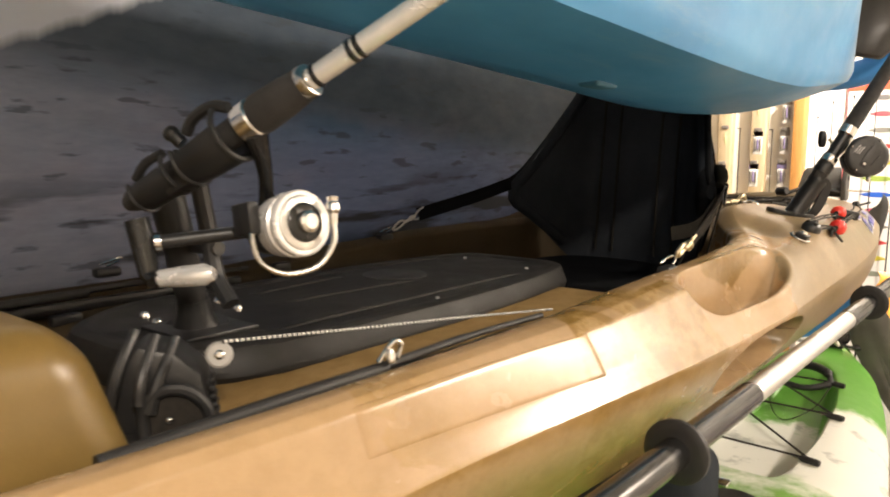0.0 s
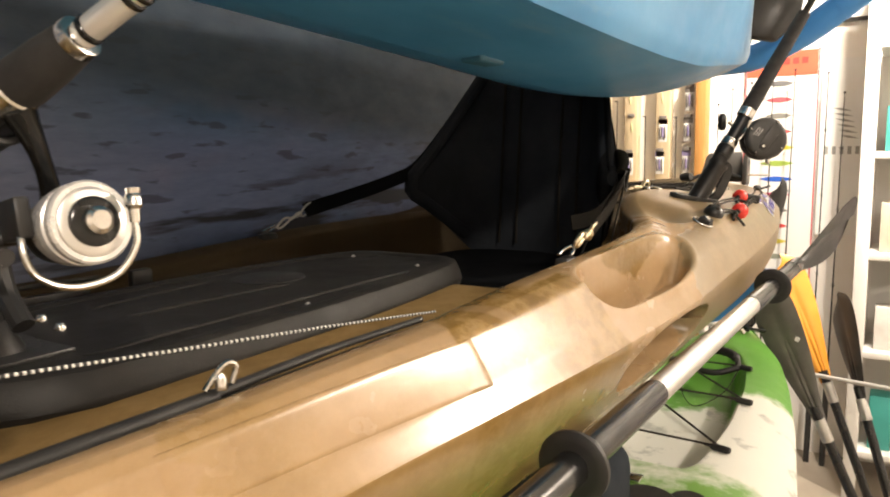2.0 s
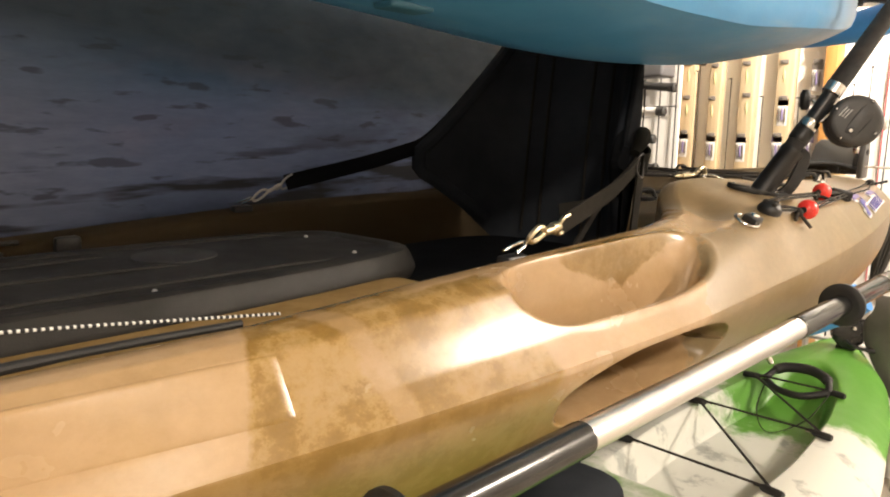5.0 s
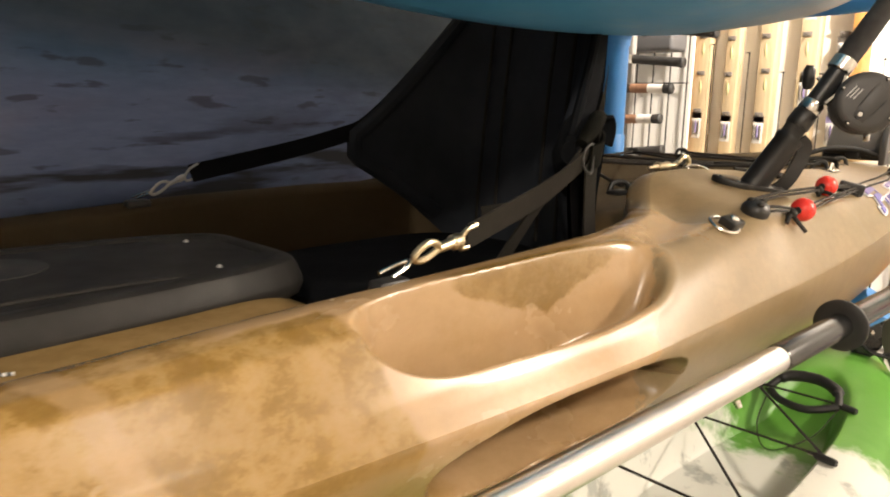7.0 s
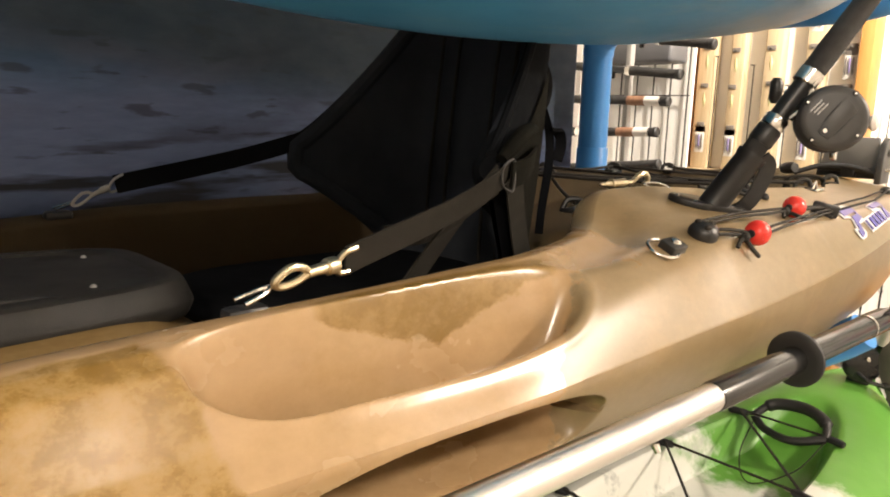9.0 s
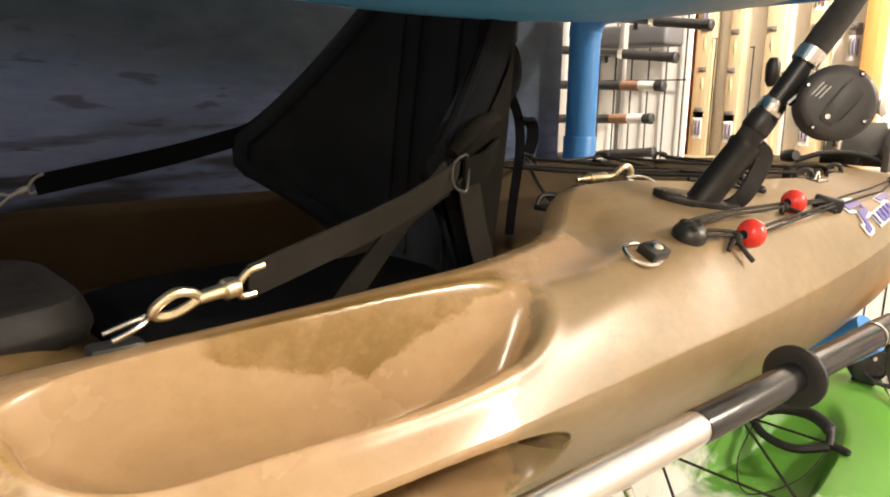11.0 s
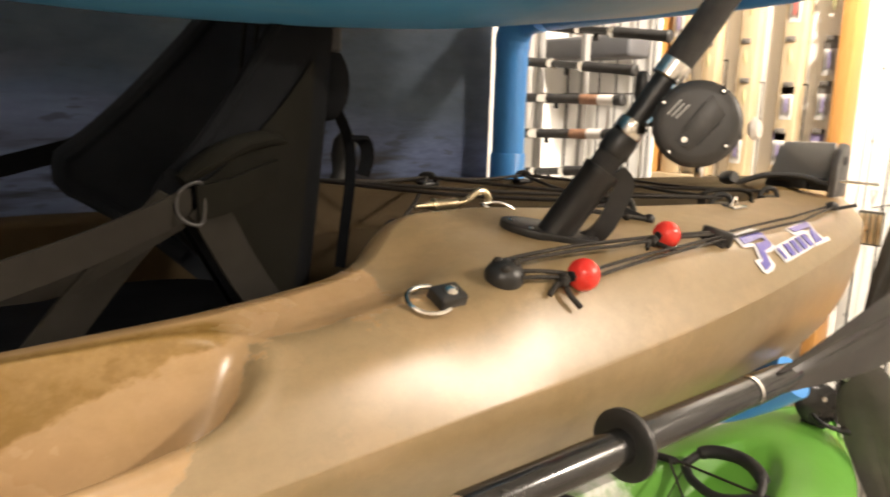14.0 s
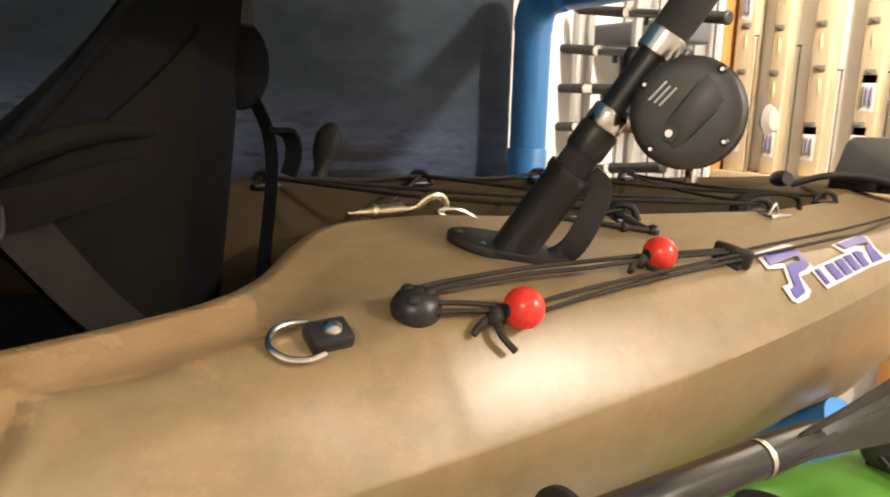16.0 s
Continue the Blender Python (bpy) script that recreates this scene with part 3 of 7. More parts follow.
def wall_spot(x, y, aim_at):
    """An unseen ceiling spot, added to brighten the display wall."""
    t = thing("wall_fill_spot", (x, y, 2.75), "added unseen ceiling spot that brightens the display wall", "ceiling light", "ceiling spots")
    d = (Vector(aim_at) - Vector((x, y, 2.64))).normalized()
    c = Vector((x, y, 2.64))
    part("stem", rod((x, y, 2.75), (x, y, 2.66), 0.012), t, mat=WHITE)
    part("head", lathe(c - d * 0.06, c + d * 0.05, [(0, 0.03), (0.2, 0.045), (1, 0.05)], 24), t, mat=WHITE)
    lamp = bpy.data.lights.new("lamp", "SPOT")
    lamp.energy, lamp.color, lamp.spot_size, lamp.spot_blend, lamp.shadow_soft_size = 335.0, (1.0, 0.88, 0.75), radians(84), 0.6, 0.05
    ob = new("lamp", lamp)
    ob.matrix_world = look(c + d * 0.07, aim_at)


wall_spot(0.05, 2.45, (-0.95, 3.42, 1.35))
wall_spot(0.75, 2.35, (-0.15, 3.45, 1.5))

poster = solo("poster", box((-0.990, -1.6, 0.75), (-0.982, 2.070, 2.35), 0.001, 1), "large printed banner of a dark choppy sea under a headland", "poster", mat=POSTER)
solo("banner_frame", join(box((-1.05, 2.035, 0.0), (-0.992, 2.064, 2.4), 0.003), box((-1.05, -1.62, 0.0), (-0.992, -1.595, 2.4), 0.003), box((-1.05, -1.595, 2.37), (-0.992, 2.035, 2.4), 0.003)), "white frame that carries the printed banner", "frame", mat=WHITE)

# ---- the tan camouflage kayak ----
CX = -0.627
HW = curve([(-1.0, 0.0), (-0.93, 0.09), (-0.8, 0.16), (-0.5, 0.24), (-0.1, 0.29), (0.34, 0.316), (0.47, 0.325), (0.6, 0.340), (0.75, 0.356), (0.87, 0.364), (1.0, 0.371), (1.2, 0.378), (1.35, 0.382), (1.5, 0.388), (1.65, 0.389), (1.8, 0.383), (1.92, 0.371), (2.02, 0.357), (2.15, 0.338), (2.3, 0.303), (2.4, 0.268), (2.5, 0.220), (2.6, 0.155), (2.7, 0.086), (2.78, 0.012)])
ZC = curve([(-1.0, 1.20), (-0.6, 1.14), (0.0, 1.110), (1.1, 1.110), (1.2, 1.113), (1.3, 1.118), (1.45, 1.124), (1.54, 1.129), (1.6, 1.133), (1.68, 1.138), (1.8, 1.146), (2.0, 1.155), (2.2, 1.162), (2.4, 1.168), (2.6, 1.176), (2.78, 1.197)])
DG = curve([(-1.0, 0.0), (-0.7, 0.10), (-0.4, 0.2), (0.0, 0.27), (0.61, 0.278), (1.0, 0.289), (1.2, 0.280), (1.27, 0.265), (1.34, 0.242), (1.39, 0.212), (1.43, 0.183), (1.46, 0.176), (1.6, 0.186), (2.05, 0.212), (2.3, 0.165), (2.45, 0.09), (2.6, 0.045), (2.78, 0.0)], 13)
ZG = curve([(-1.0, 1.23), (-0.5, 1.19), (0.3, 1.176), (0.61, 1.177), (0.85, 1.188), (1.0, 1.194), (1.2, 1.198), (1.34, 1.200), (1.39, 1.206), (1.42, 1.222), (1.44, 1.234), (1.47, 1.239), (1.55, 1.240), (1.7, 1.230), (2.05, 1.217), (2.3, 1.213), (2.5, 1.218), (2.78, 1.215)], 11)
WI = curve([(-1.0, 0.0), (-0.62, 0.02), (-0.45, 0.15), (0.0, 0.245), (0.61, 0.246), (0.8, 0.246), (1.0, 0.256), (1.2, 0.246), (1.27, 0.230), (1.32, 0.215), (1.37, 0.193), (1.405, 0.168), (1.425, 0.153), (1.46, 0.151), (1.6, 0.162), (2.05, 0.19), (2.25, 0.165), (2.38, 0.08), (2.44, 0.01), (2.78, 0.0)], 11)
ZF = curve([(-1.0, 1.2), (-0.6, 1.17), (-0.45, 1.06), (0.1, 1.06), (0.2, 1.142), (0.30, 1.142), (0.38, 1.153), (0.93, 1.153), (1.0, 1.085), (1.38, 1.085), (1.47, 1.165), (2.2, 1.17), (2.36, 1.185), (2.44, 1.214), (2.78, 1.214)])
ZB = curve([(-1.0, 1.17), (-0.8, 1.03), (-0.4, 0.93), (-0.26, 0.905), (0.1, 0.925), (1.5, 0.925), (1.8, 0.915), (2.06, 0.904), (2.2, 0.886), (2.4, 0.872), (2.55, 0.90), (2.66, 0.97), (2.73, 1.06), (2.78, 1.17)])
FORE = ([0, 0.12, 0.24, 0.42, 0.6, 0.8, 1.0], [0, 0.14, 0.29, 0.58, 0.855, 0.97, 1.0])
AFT = ([0, 0.06, 0.12, 0.18, 0.23, 0.28, 0.36, 0.46, 0.6, 0.8, 1.0], [0, 0.20, 0.38, 0.54, 0.64, 0.69, 0.725, 0.75, 0.79, 0.875, 1.0])
FS = np.linspace(0, 1, 400)


def smooth_profile(p):
    v = np.interp(FS, *p)
    w = 22
    pad = np.concatenate([2 * v[0] - v[w:0:-1], v, 2 * v[-1] - v[-2:-w - 2:-1]])
    k = np.hanning(2 * w + 1)
    return np.convolve(pad, k / k.sum(), "valid")


FORE_S, AFT_S = smooth_profile(FORE), smooth_profile(AFT)


def flank(y, f):
    """Distance from the centre line and height of the upper flank and deck, from the chine (0) to the crown (1)."""
    w = smoothstep(1.05, 1.36, y)
    zf = (1 - w) * np.interp(f, FS, FORE_S) + w * np.interp(f, FS, AFT_S)
    swell = 0.013 * np.exp(-((y - 1.378) / (0.165 if y < 1.378 else 0.05)) ** 2 - ((f - 0.48) / 0.19) ** 2)
    return HW(y) + (DG(y) - HW(y)) * f, ZC(y) + (ZG(y) - ZC(y)) * zf + swell


def on_deck(x, y, side=1):
    """The height and the upward normal of the deck at x, y."""
    d = abs(x - CX)

    def h(dd, yy):
        a, b = HW(yy), DG(yy)
        f = min(max((dd - a) / (b - a), 0.0), 1.0)
        return flank(yy, f)[1]

    e = 0.004
    n = Vector((-(h(d + e, y) - h(d - e, y)) / (2 * e) * (1 if x > CX else -1), -(h(d, y + e) - h(d, y - e)) / (2 * e), 1)).normalized()
    return Vector((x, y, h(d, y))), n


def deck_frame(p, n, turn=0.0):
    """A pose on the deck: z up from it, y along the hull, turned about z."""
    yv = (Vector((0, 1, 0)) - n * n.y).normalized()
    xv = yv.cross(n).normalized()
    return Matrix.Translation(p) @ Matrix((xv, yv, n)).transposed().to_4x4() @ pose(0, 0, 0, 0, 0, turn)


def superellipse(u, v, p=3.0):
    return (abs(u) ** p + abs(v) ** p) ** (1 / p)


def pocket(y, f, z):
    """How far the gunwale pocket and its rolled lip move the flank at y, f."""
    if not 0.80 < y < 1.26:
        return 0.0
    u = (y - 0.86) / 0.34
    v = (f - (0.628 - 0.105 * u)) / (0.352 - 0.030 * u)
    end, p = ((y - 1.155) / 0.067, 2.1) if y > 1.155 else (max(0.925 - y, 0.0) / 0.083, 2.2)
    q = superellipse(end, v, p)
    bowl = smoothstep(1.08, 1.21, y)
    inside = smoothstep(-0.02, (0.42 if v > 0 else 0.50) + 0.38 * bowl, 1 - q)
    floor_z = 1.090 + 0.020 * smoothstep(0.95, 1.1, y) + 0.012 * bowl
    lip = 0.0013 * math.exp(-((q - 1.07) / 0.09) ** 2) * (1 if v < 0.3 else 0.5) * smoothstep(0.90, 0.96, y)
    return (min(z, floor_z) - z) * inside + lip


def deck_panel(y, f):
    """A shallow raised field moulded on the stern flank."""
    y0 = y - 0.03 * (0.25 - f)
    return 0.0009 * smoothstep(1.434, 1.452, y0) * (1 - smoothstep(1.692, 1.712, y0)) * (1 - smoothstep(0.20, 0.27, f)) * smoothstep(0.0, 0.02, f)


def kayak_section(y):
    hw, zc, dg, zg, wi, zf, zb = HW(y), ZC(y), DG(y), ZG(y), WI(y), ZF(y), ZB(y)
    pts = []
    # keel to bilge to chine; the sides fill out towards the stern
    side_h = zc - zb
    aft = smoothstep(1.1, 2.0, y)
    low, full = 0.76 - 0.04 * aft, 1.5 + 0.9 * aft
    for k in range(9):
        u = k / 8
        pts.append((hw * low * math.sin(u * math.pi / 2) ** 0.9, zb + side_h * 0.22 * (1 - math.cos(u * math.pi / 2))))
    n_side = 96
    for k in range(1, n_side + 1):
        u = 1 - (1 - k / n_side) ** 1.8
        d = hw * (low + (1 - low) * (1 - (1 - u) ** full))
        z = zb + side_h * (0.22 + 0.78 * u)
        # hand slot under the chine: a sharp overhang above, a sloping lip below, a long point at its fore end
        half = 0.030 + 0.006 * smoothstep(0.86, 1.0, y)
        q = superellipse((y - 1.045) / (0.170 if y < 1.045 else 0.168), (z - 1.066) / (half if z > 1.066 else 0.046), 2.5 if y < 1.045 else 2.8)
        dep = 0.195 * (1 - smoothstep(0.86 if z > 1.066 else 0.52, 1.0, q))
        pts.append((d - dep, z))
    n_fl = 140
    for k in range(1, n_fl + 1):
        f = k / n_fl
        d, z = flank(y, f)
        # moulded pocket in the gunwale: a long slot with round ends, steep walls and a rolled outer lip
        pts.append((d, z + pocket(y, f, z) + deck_panel(y, f)))
    # rim and inner wall
    for k in range(1, 7):
        a = k / 6 * math.pi / 2
        pts.append((dg + (wi - dg) * math.sin(a), zg - (1 - math.cos(a)) * min(0.012, 0.5 * max(zg - zf, 0))))
    z0 = pts[-1][1]
    for k in range(1, 9):
        u = k / 8
        pts.append((max(wi - 0.025 * u ** 1.5 * min(1, wi / 0.05), 0), z0 + (zf - z0) * math.sin(u * math.pi / 2)))
    d0 = pts[-1][0]
    for k in range(1, 9):
        pts.append((d0 * (1 - k / 8), zf))
    return pts


def tan_kayak():
    yk = thing("kayak", (CX, 0.9, 0.90), "tan and olive camouflage sit-on-top fishing kayak lying on the display rack", "kayak")
    ys = np.concatenate([np.linspace(-0.999, 0.3, 90), np.linspace(0.31, 0.8, 60), np.linspace(0.803, 1.26, 170), np.linspace(1.264, 1.46, 60), np.linspace(1.464, 1.69, 40), np.linspace(1.692, 1.72, 10), np.linspace(1.73, 2.78, 120)])
    rows = []
    for y in ys:
        p = kayak_section(float(y))
        near = [(CX + d, y, z) for d, z in p]
        far = [(CX - d, y, z) for d, z in p[::-1]]
        rows.append(near + far[1:] + [near[0]])
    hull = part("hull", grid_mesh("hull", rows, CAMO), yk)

    # raised label panel moulded on the gunwale
    prow = []
    for y in np.linspace(0.312, 0.613, 60):
        r = []
        for k in range(30):
            slant = (0.613 - y) / 0.30
            f = 0.215 + 0.10 * slant + (0.385 + 0.005 * slant) * k / 29
            d, z = flank(y, f)
            d2, z2 = flank(y, f + 0.02)
            t = Vector((d2 - d, z2 - z)).normalized()
            edge = min(k, 29 - k) / 1.5
            edge2 = min(y - 0.312, 0.613 - y) / 0.006
            hgt = 0.0013 * min(1.0, edge, edge2) - 0.0005
            r.append((CX + d + t.y * hgt, y, z - t.x * hgt))
        prow.append(r)
    part("label_panel", grid_mesh("label_panel", prow, CAMO), yk, "shallow raised rectangular panel")

    # centre console lid
    def lid(z0, z1, inset):
        out = []
        for a in np.linspace(0, 2 * math.pi, 72, endpoint=False):
            c, s = math.cos(a), math.sin(a)
            n = 6.5
            hx, hy = 0.146 - inset, 0.345 - inset
            r = (abs(c) ** n + abs(s) ** n) ** (-1 / n)
            px, py = hx * r * c, hy * r * s
            if py > 0:
                px *= 1 - 0.22 * (py / hy) ** 1.5
            if py < -hy * 0.6:
                px *= 1 - 0.48 * ((-py / hy - 0.6) / 0.4) ** 2
            out.append((px, py))
        return out

    bm = bmesh.new()
    rings = []
    for z, inset in ((1.141, 0.004), (1.152, 0.0), (1.157, 0.001), (1.1700, 0.006), (1.1750, 0.009), (1.1772, 0.014), (1.1770, 0.026), (1.1742, 0.030), (1.174, 0.06)):
        rings.append([bm.verts.new((CX + x, 0.615 + y, z)) for x, y in lid(0, 0, inset)])
    for A, B in zip(rings, rings[1:]):
        for k in range(72):
            bm.faces.new((A[k], A[(k + 1) % 72], B[(k + 1) % 72], B[k]))
    bm.faces.new(rings[-1])
    lid_ob = part("console_lid", bm, yk, "bolted black textured plastic console lid", mat=LID_PLASTIC)
    for x0, x1, ya, yb in ((-0.541, -0.545, 0.40, 0.84), (-0.634, -0.618, 0.50, 0.70), (-0.70, -0.715, 0.50, 0.66)):
        part("raised_rib", tube([(x0 + (x1 - x0) * k / 8, ya + (yb - ya) * k / 8, 1.1745 if 0 < k < 8 else 1.172) for k in range(9)], 0.006, 10, flat=0.45), lid_ob, mat=LID_PLASTIC)
    # solid dark disc gives the shade of a cup hollow
    part("cup_recess_shade", lathe((-0.668, 0.712, 1.172), (-0.668, 0.712, 1.1758), [(0, 0.044), (0.8, 0.044), (1, 0.042)], 36), lid_ob, "dark disc for the shade in a round cup recess", mat=RUBBER)
    for x, y in ((-0.683, 0.358), (-0.645, 0.350), (-0.692, 0.449), (-0.641, 0.438)):
        part("bolt", lathe((x, y, 1.172), (x, y, 1.180), [(0, 0.0055), (0.6, 0.0055), (1, 0.0035)], 12), lid_ob, "steel bolt", mat=STEEL)
    for x, y in ((-0.556, 0.87), (-0.69, 0.90), (-0.517, 0.62)):
        part("screw", lathe((x, y, 1.171), (x, y, 1.1765), [(0, 0.003), (0.7, 0.003), (1, 0.0015)], 10), lid_ob, "small steel screw", mat=GALV)

    # moulded hump ahead of the lid
    bm = box((-0.80, -0.42, 1.05), (-0.430, 0.192, 1.238), 0.034, 6)
    for v in bm.verts:
        spread = max(1.228 - v.co.z, 0.0)
        v.co.y += 0.32 * spread * smoothstep(-0.1, 0.15, v.co.y)
        v.co.x += 0.10 * spread * smoothstep(-0.6, -0.45, v.co.x)
    part("footwell_hump", bm, yk, "rounded brown moulded hump between the footwells", mat=HUMP_BROWN)

    # near and far side tracks
    for sgn in (1, -1):
        x = lambda d: CX + sgn * d
        track = part("side_track", tube(smooth_path([(x(0.235), 0.17, 1.166), (x(0.243), 0.28, 1.171), (x(0.246), 0.39, 1.172)]), 0.0056, 12), yk, "black tubular side track", mat=RUBBER)
        part("cable_tube", tube(smooth_path([(x(0.246), 0.385, 1.174), (x(0.246), 0.5, 1.176), (x(0.247), 0.62, 1.174)]), [0.0036] * 8 + [0.0030] * 9, 10), track, mat=RUBBER)
        part("flange", box((x(0.238) - 0.006, 0.20, 1.152), (x(0.238) + 0.006, 0.60, 1.166), 0.003), track, mat=BLACK_PLASTIC)
        if sgn > 0:
            part("line_guide", tube(smooth_path([(x(0.246), 0.382, 1.178), (x(0.247), 0.392, 1.188), (x(0.248), 0.400, 1.192), (x(0.249), 0.405, 1.188), (x(0.248), 0.402, 1.178)], 6), 0.0021, 8), track, "bright steel wire loop", mat=STEEL)
            part("screw", lathe((x(0.252), 0.39, 1.178), (x(0.252), 0.39, 1.188), [(0, 0.004), (0.6, 0.004), (1, 0.002)], 10), track, mat=STEEL)
        part("cleat", box((x(0.21) - 0.008, 0.33, 1.143), (x(0.21) + 0.008, 0.365, 1.158), 0.004), yk, "small black plastic cleat", mat=BLACK_PLASTIC)
        if sgn < 0:
            part("cleat", box((x(0.235) - 0.006, 0.655, 1.150), (x(0.235) + 0.008, 0.685, 1.178), 0.004), yk, "small black plastic cleat", mat=BLACK_PLASTIC)
    part("steering_line", tube([(-0.414, 0.268, 1.2125), (-0.414, 0.40, 1.197), (-0.405, 0.52, 1.186), (-0.391, 0.66, 1.172)], 0.0012, 8), yk, "thin black and white flecked cord", mat=FLECK)

    # foot peg bracket with pulley
    fr = Matrix.Translation((-0.455, 0.246, 1.146)) @ Matrix(((0.62, 0, 0.78, 0), (0.78, 0, -0.62, 0), (0, 1, 0, 0), (0, 0, 0, 1)))
    cheek = [(-0.034, 0.0), (-0.037, 0.030), (-0.033, 0.048), (-0.016, 0.070), (-0.004, 0.066), (0.010, 0.064), (0.029, 0.046), (0.035, 0.024), (0.034, 0.0)]
    br = part("foot_bracket", prism([(u * 0.88, v * 0.90) for u, v in cheek], fr @ Matrix.Translation((0, 0, -0.040)), 0.046, 0.004), yk, "ribbed black plastic foot bracket", mat=BLACK_PLASTIC)
    for peak, knee, toe in (((-0.016, 0.072), (-0.026, 0.046), (-0.036, 0.004)), ((-0.003, 0.068), (-0.010, 0.044), (-0.012, 0.026)), ((0.010, 0.066), (0.000, 0.040), (-0.006, 0.020))):
        fin = smooth_path([(*peak, -0.004), (*knee, 0.014), (*toe, 0.017)], 6)
        part("fin", tube([fr @ p for p in fin], [0.0030 + 0.0018 * k / (len(fin) - 1) for k in range(len(fin))], 8), br, mat=BLACK_PLASTIC)
    arch = smooth_path([(-0.010, 0.000, 0.015), (-0.010, 0.022, 0.016), (0.002, 0.034, 0.016), (0.018, 0.033, 0.015), (0.030, 0.020, 0.013), (0.032, 0.0, 0.012)], 6)
    part("arch", tube([fr @ p for p in arch], 0.0045, 10), br, mat=BLACK_PLASTIC)
    # near-black plate stands in for the shade inside the arch
    part("opening", prism([(-0.008, 0.002), (-0.008, 0.020), (0.003, 0.030), (0.017, 0.029), (0.027, 0.018), (0.029, 0.002)], fr @ Matrix.Translation((0, 0, 0.0115)), 0.003), br, "dark plate for the shaded opening of the bracket", mat=CORD)
    for k in range(6):
        part("tooth", box((0.031, 0.004 + 0.006 * k, -0.012), (0.0375 - 0.0007 * k, 0.0075 + 0.006 * k, 0.004), 0.0008, 1, fr), br, mat=BLACK_PLASTIC)
    part("foot_plate", box((-0.500, 0.205, 1.140), (-0.412, 0.286, 1.148), 0.003), br, mat=BLACK_PLASTIC)
    part("rivet", ball(fr @ Vector((0.006, 0.014, 0.016)), 0.0030, 10), br, "small steel rivet", mat=STEEL)
    a, b = Vector((-0.416, 0.266, 1.2035)), Vector((0.0, 0.0, 1.33))
    ax = (b - a).normalized()
    part("pulley", lathe(a - ax * 0.014, a + ax * 0.002, [(0, 0.0075), (0.5, 0.0075), (0.55, 0.009), (0.9, 0.009), (1, 0.0075)], 28), br, "grey pulley wheel", mat=plain("pulley_grey", (0.34, 0.33, 0.31), 0.45))
    part("screw", lathe(a + ax * 0.0012, a + ax * 0.0038, [(0, 0.0034), (0.6, 0.0032), (1, 0.002)], 16), br, "steel screw head", mat=STEEL)

    # pad eyes with rings on the inner gunwales
    for x, y, z in ((-0.365, 0.915, 1.192), (-0.895, 0.93, 1.196), (-0.884, 0.42, 1.198)):
        eye = part("pad_eye", box((x - 0.009, y - 0.016, z - 0.012), (x + 0.009, y + 0.016, z), 0.004), yk, "black pad eye", mat=BLACK_PLASTIC)
        part("ring", tube(smooth_path([(x - 0.008, y - 0.004, z + 0.003), (x - 0.006, y + 0.012, z + 0.008), (x, y + 0.020, z + 0.011), (x + 0.006, y + 0.012, z + 0.008), (x + 0.008, y - 0.004, z + 0.003)], 6), 0.0019, 8), eye, "bent steel ring", mat=STEEL)

    # stern deck fittings -------------------------------------------------
    p, n = on_deck(-0.306, 1.381)
    rot = deck_frame(p, n, 0)
    fit_ = part("ring_fitting", box((-0.0105, -0.012, -0.002), (0.0105, 0.016, 0.0095), 0.0025, 2, rot), yk, "black plastic fitting that holds a steel ring", mat=BLACK_PLASTIC)
    part("screw", lathe(rot @ Vector((0.0, 0.004, 0.009)), rot @ Vector((0, 0.004, 0.0125)), [(0, 0.0065), (0.5, 0.006), (1, 0.003)], 16), fit_, "steel screw head", mat=STEEL)
    loop = [rot @ Vector(v) for v in ((-0.0145, -0.006, 0.004), (-0.0165, -0.018, 0.004), (-0.012, -0.030, 0.004), (0.0, -0.036, 0.004), (0.012, -0.030, 0.004), (0.0165, -0.018, 0.004), (0.0145, -0.006, 0.004))]
    part("ring", tube(smooth_path(loop, 6), 0.0022, 10), fit_, "bright steel half ring", mat=STEEL)

    p, n = on_deck(-0.305, 1.447)
    knob = part("anchor_knob", lathe(p - n * 0.002, p + n * 0.016, [(0, 0.017), (0.4, 0.0175), (0.75, 0.014), (0.95, 0.007), (1, 0.004)], 24), yk, "domed black cord anchor", mat=BLACK_PLASTIC)
    for k in range(3):
        w = k * 2.1 + 0.5
        tdir = n.orthogonal().normalized()
        side = n.cross(tdir)
        q = p + n * 0.012 + (tdir * math.cos(w) + side * math.sin(w)) * 0.0085
        part("notch", ball(q + n * 0.0015, 0.0048, 10, (1.0, 1.0, 0.7)), knob, "dark notch for the cord", mat=CORD)

    # divider clip and the twin cords from the anchor to the stern
    pc, nc = on_deck(-0.300, 1.785)
    mc = deck_frame(pc, nc, 20)
    clip = part("cord_clip", join(box((-0.018, -0.005, -0.002), (0.018, 0.005, 0.016), 0.003, 2, mc), box((-0.012, -0.014, -0.002), (0.012, 0.014, 0.003), 0.001, 1, mc)), yk, "black plastic cord clip", mat=BLACK_PLASTIC)

    def along(pts, lift, r, label):
        out = []
        for (x0, y0), (x1, y1) in zip(pts, pts[1:]):
            for k in range(8):
                u = k / 8
                q, nn = on_deck(x0 + (x1 - x0) * u, y0 + (y1 - y0) * u)
                out.append(q + nn * lift)
        q, nn = on_deck(*pts[-1])
        out.append(q + nn * lift)
        return part("deck_cord", tube(out, r, 8), yk, label, mat=CORD)

    along([(-0.315, 1.455), (-0.313, 1.60), (-0.314, 1.69), (-0.305, 1.785)], 0.010, 0.0020, "dark cord")
    along([(-0.310, 1.456), (-0.304, 1.60), (-0.308, 1.69), (-0.301, 1.785)], 0.009, 0.0020, "dark cord")
    along([(-0.297, 1.455), (-0.283, 1.514)], 0.010, 0.0020, "dark cord")
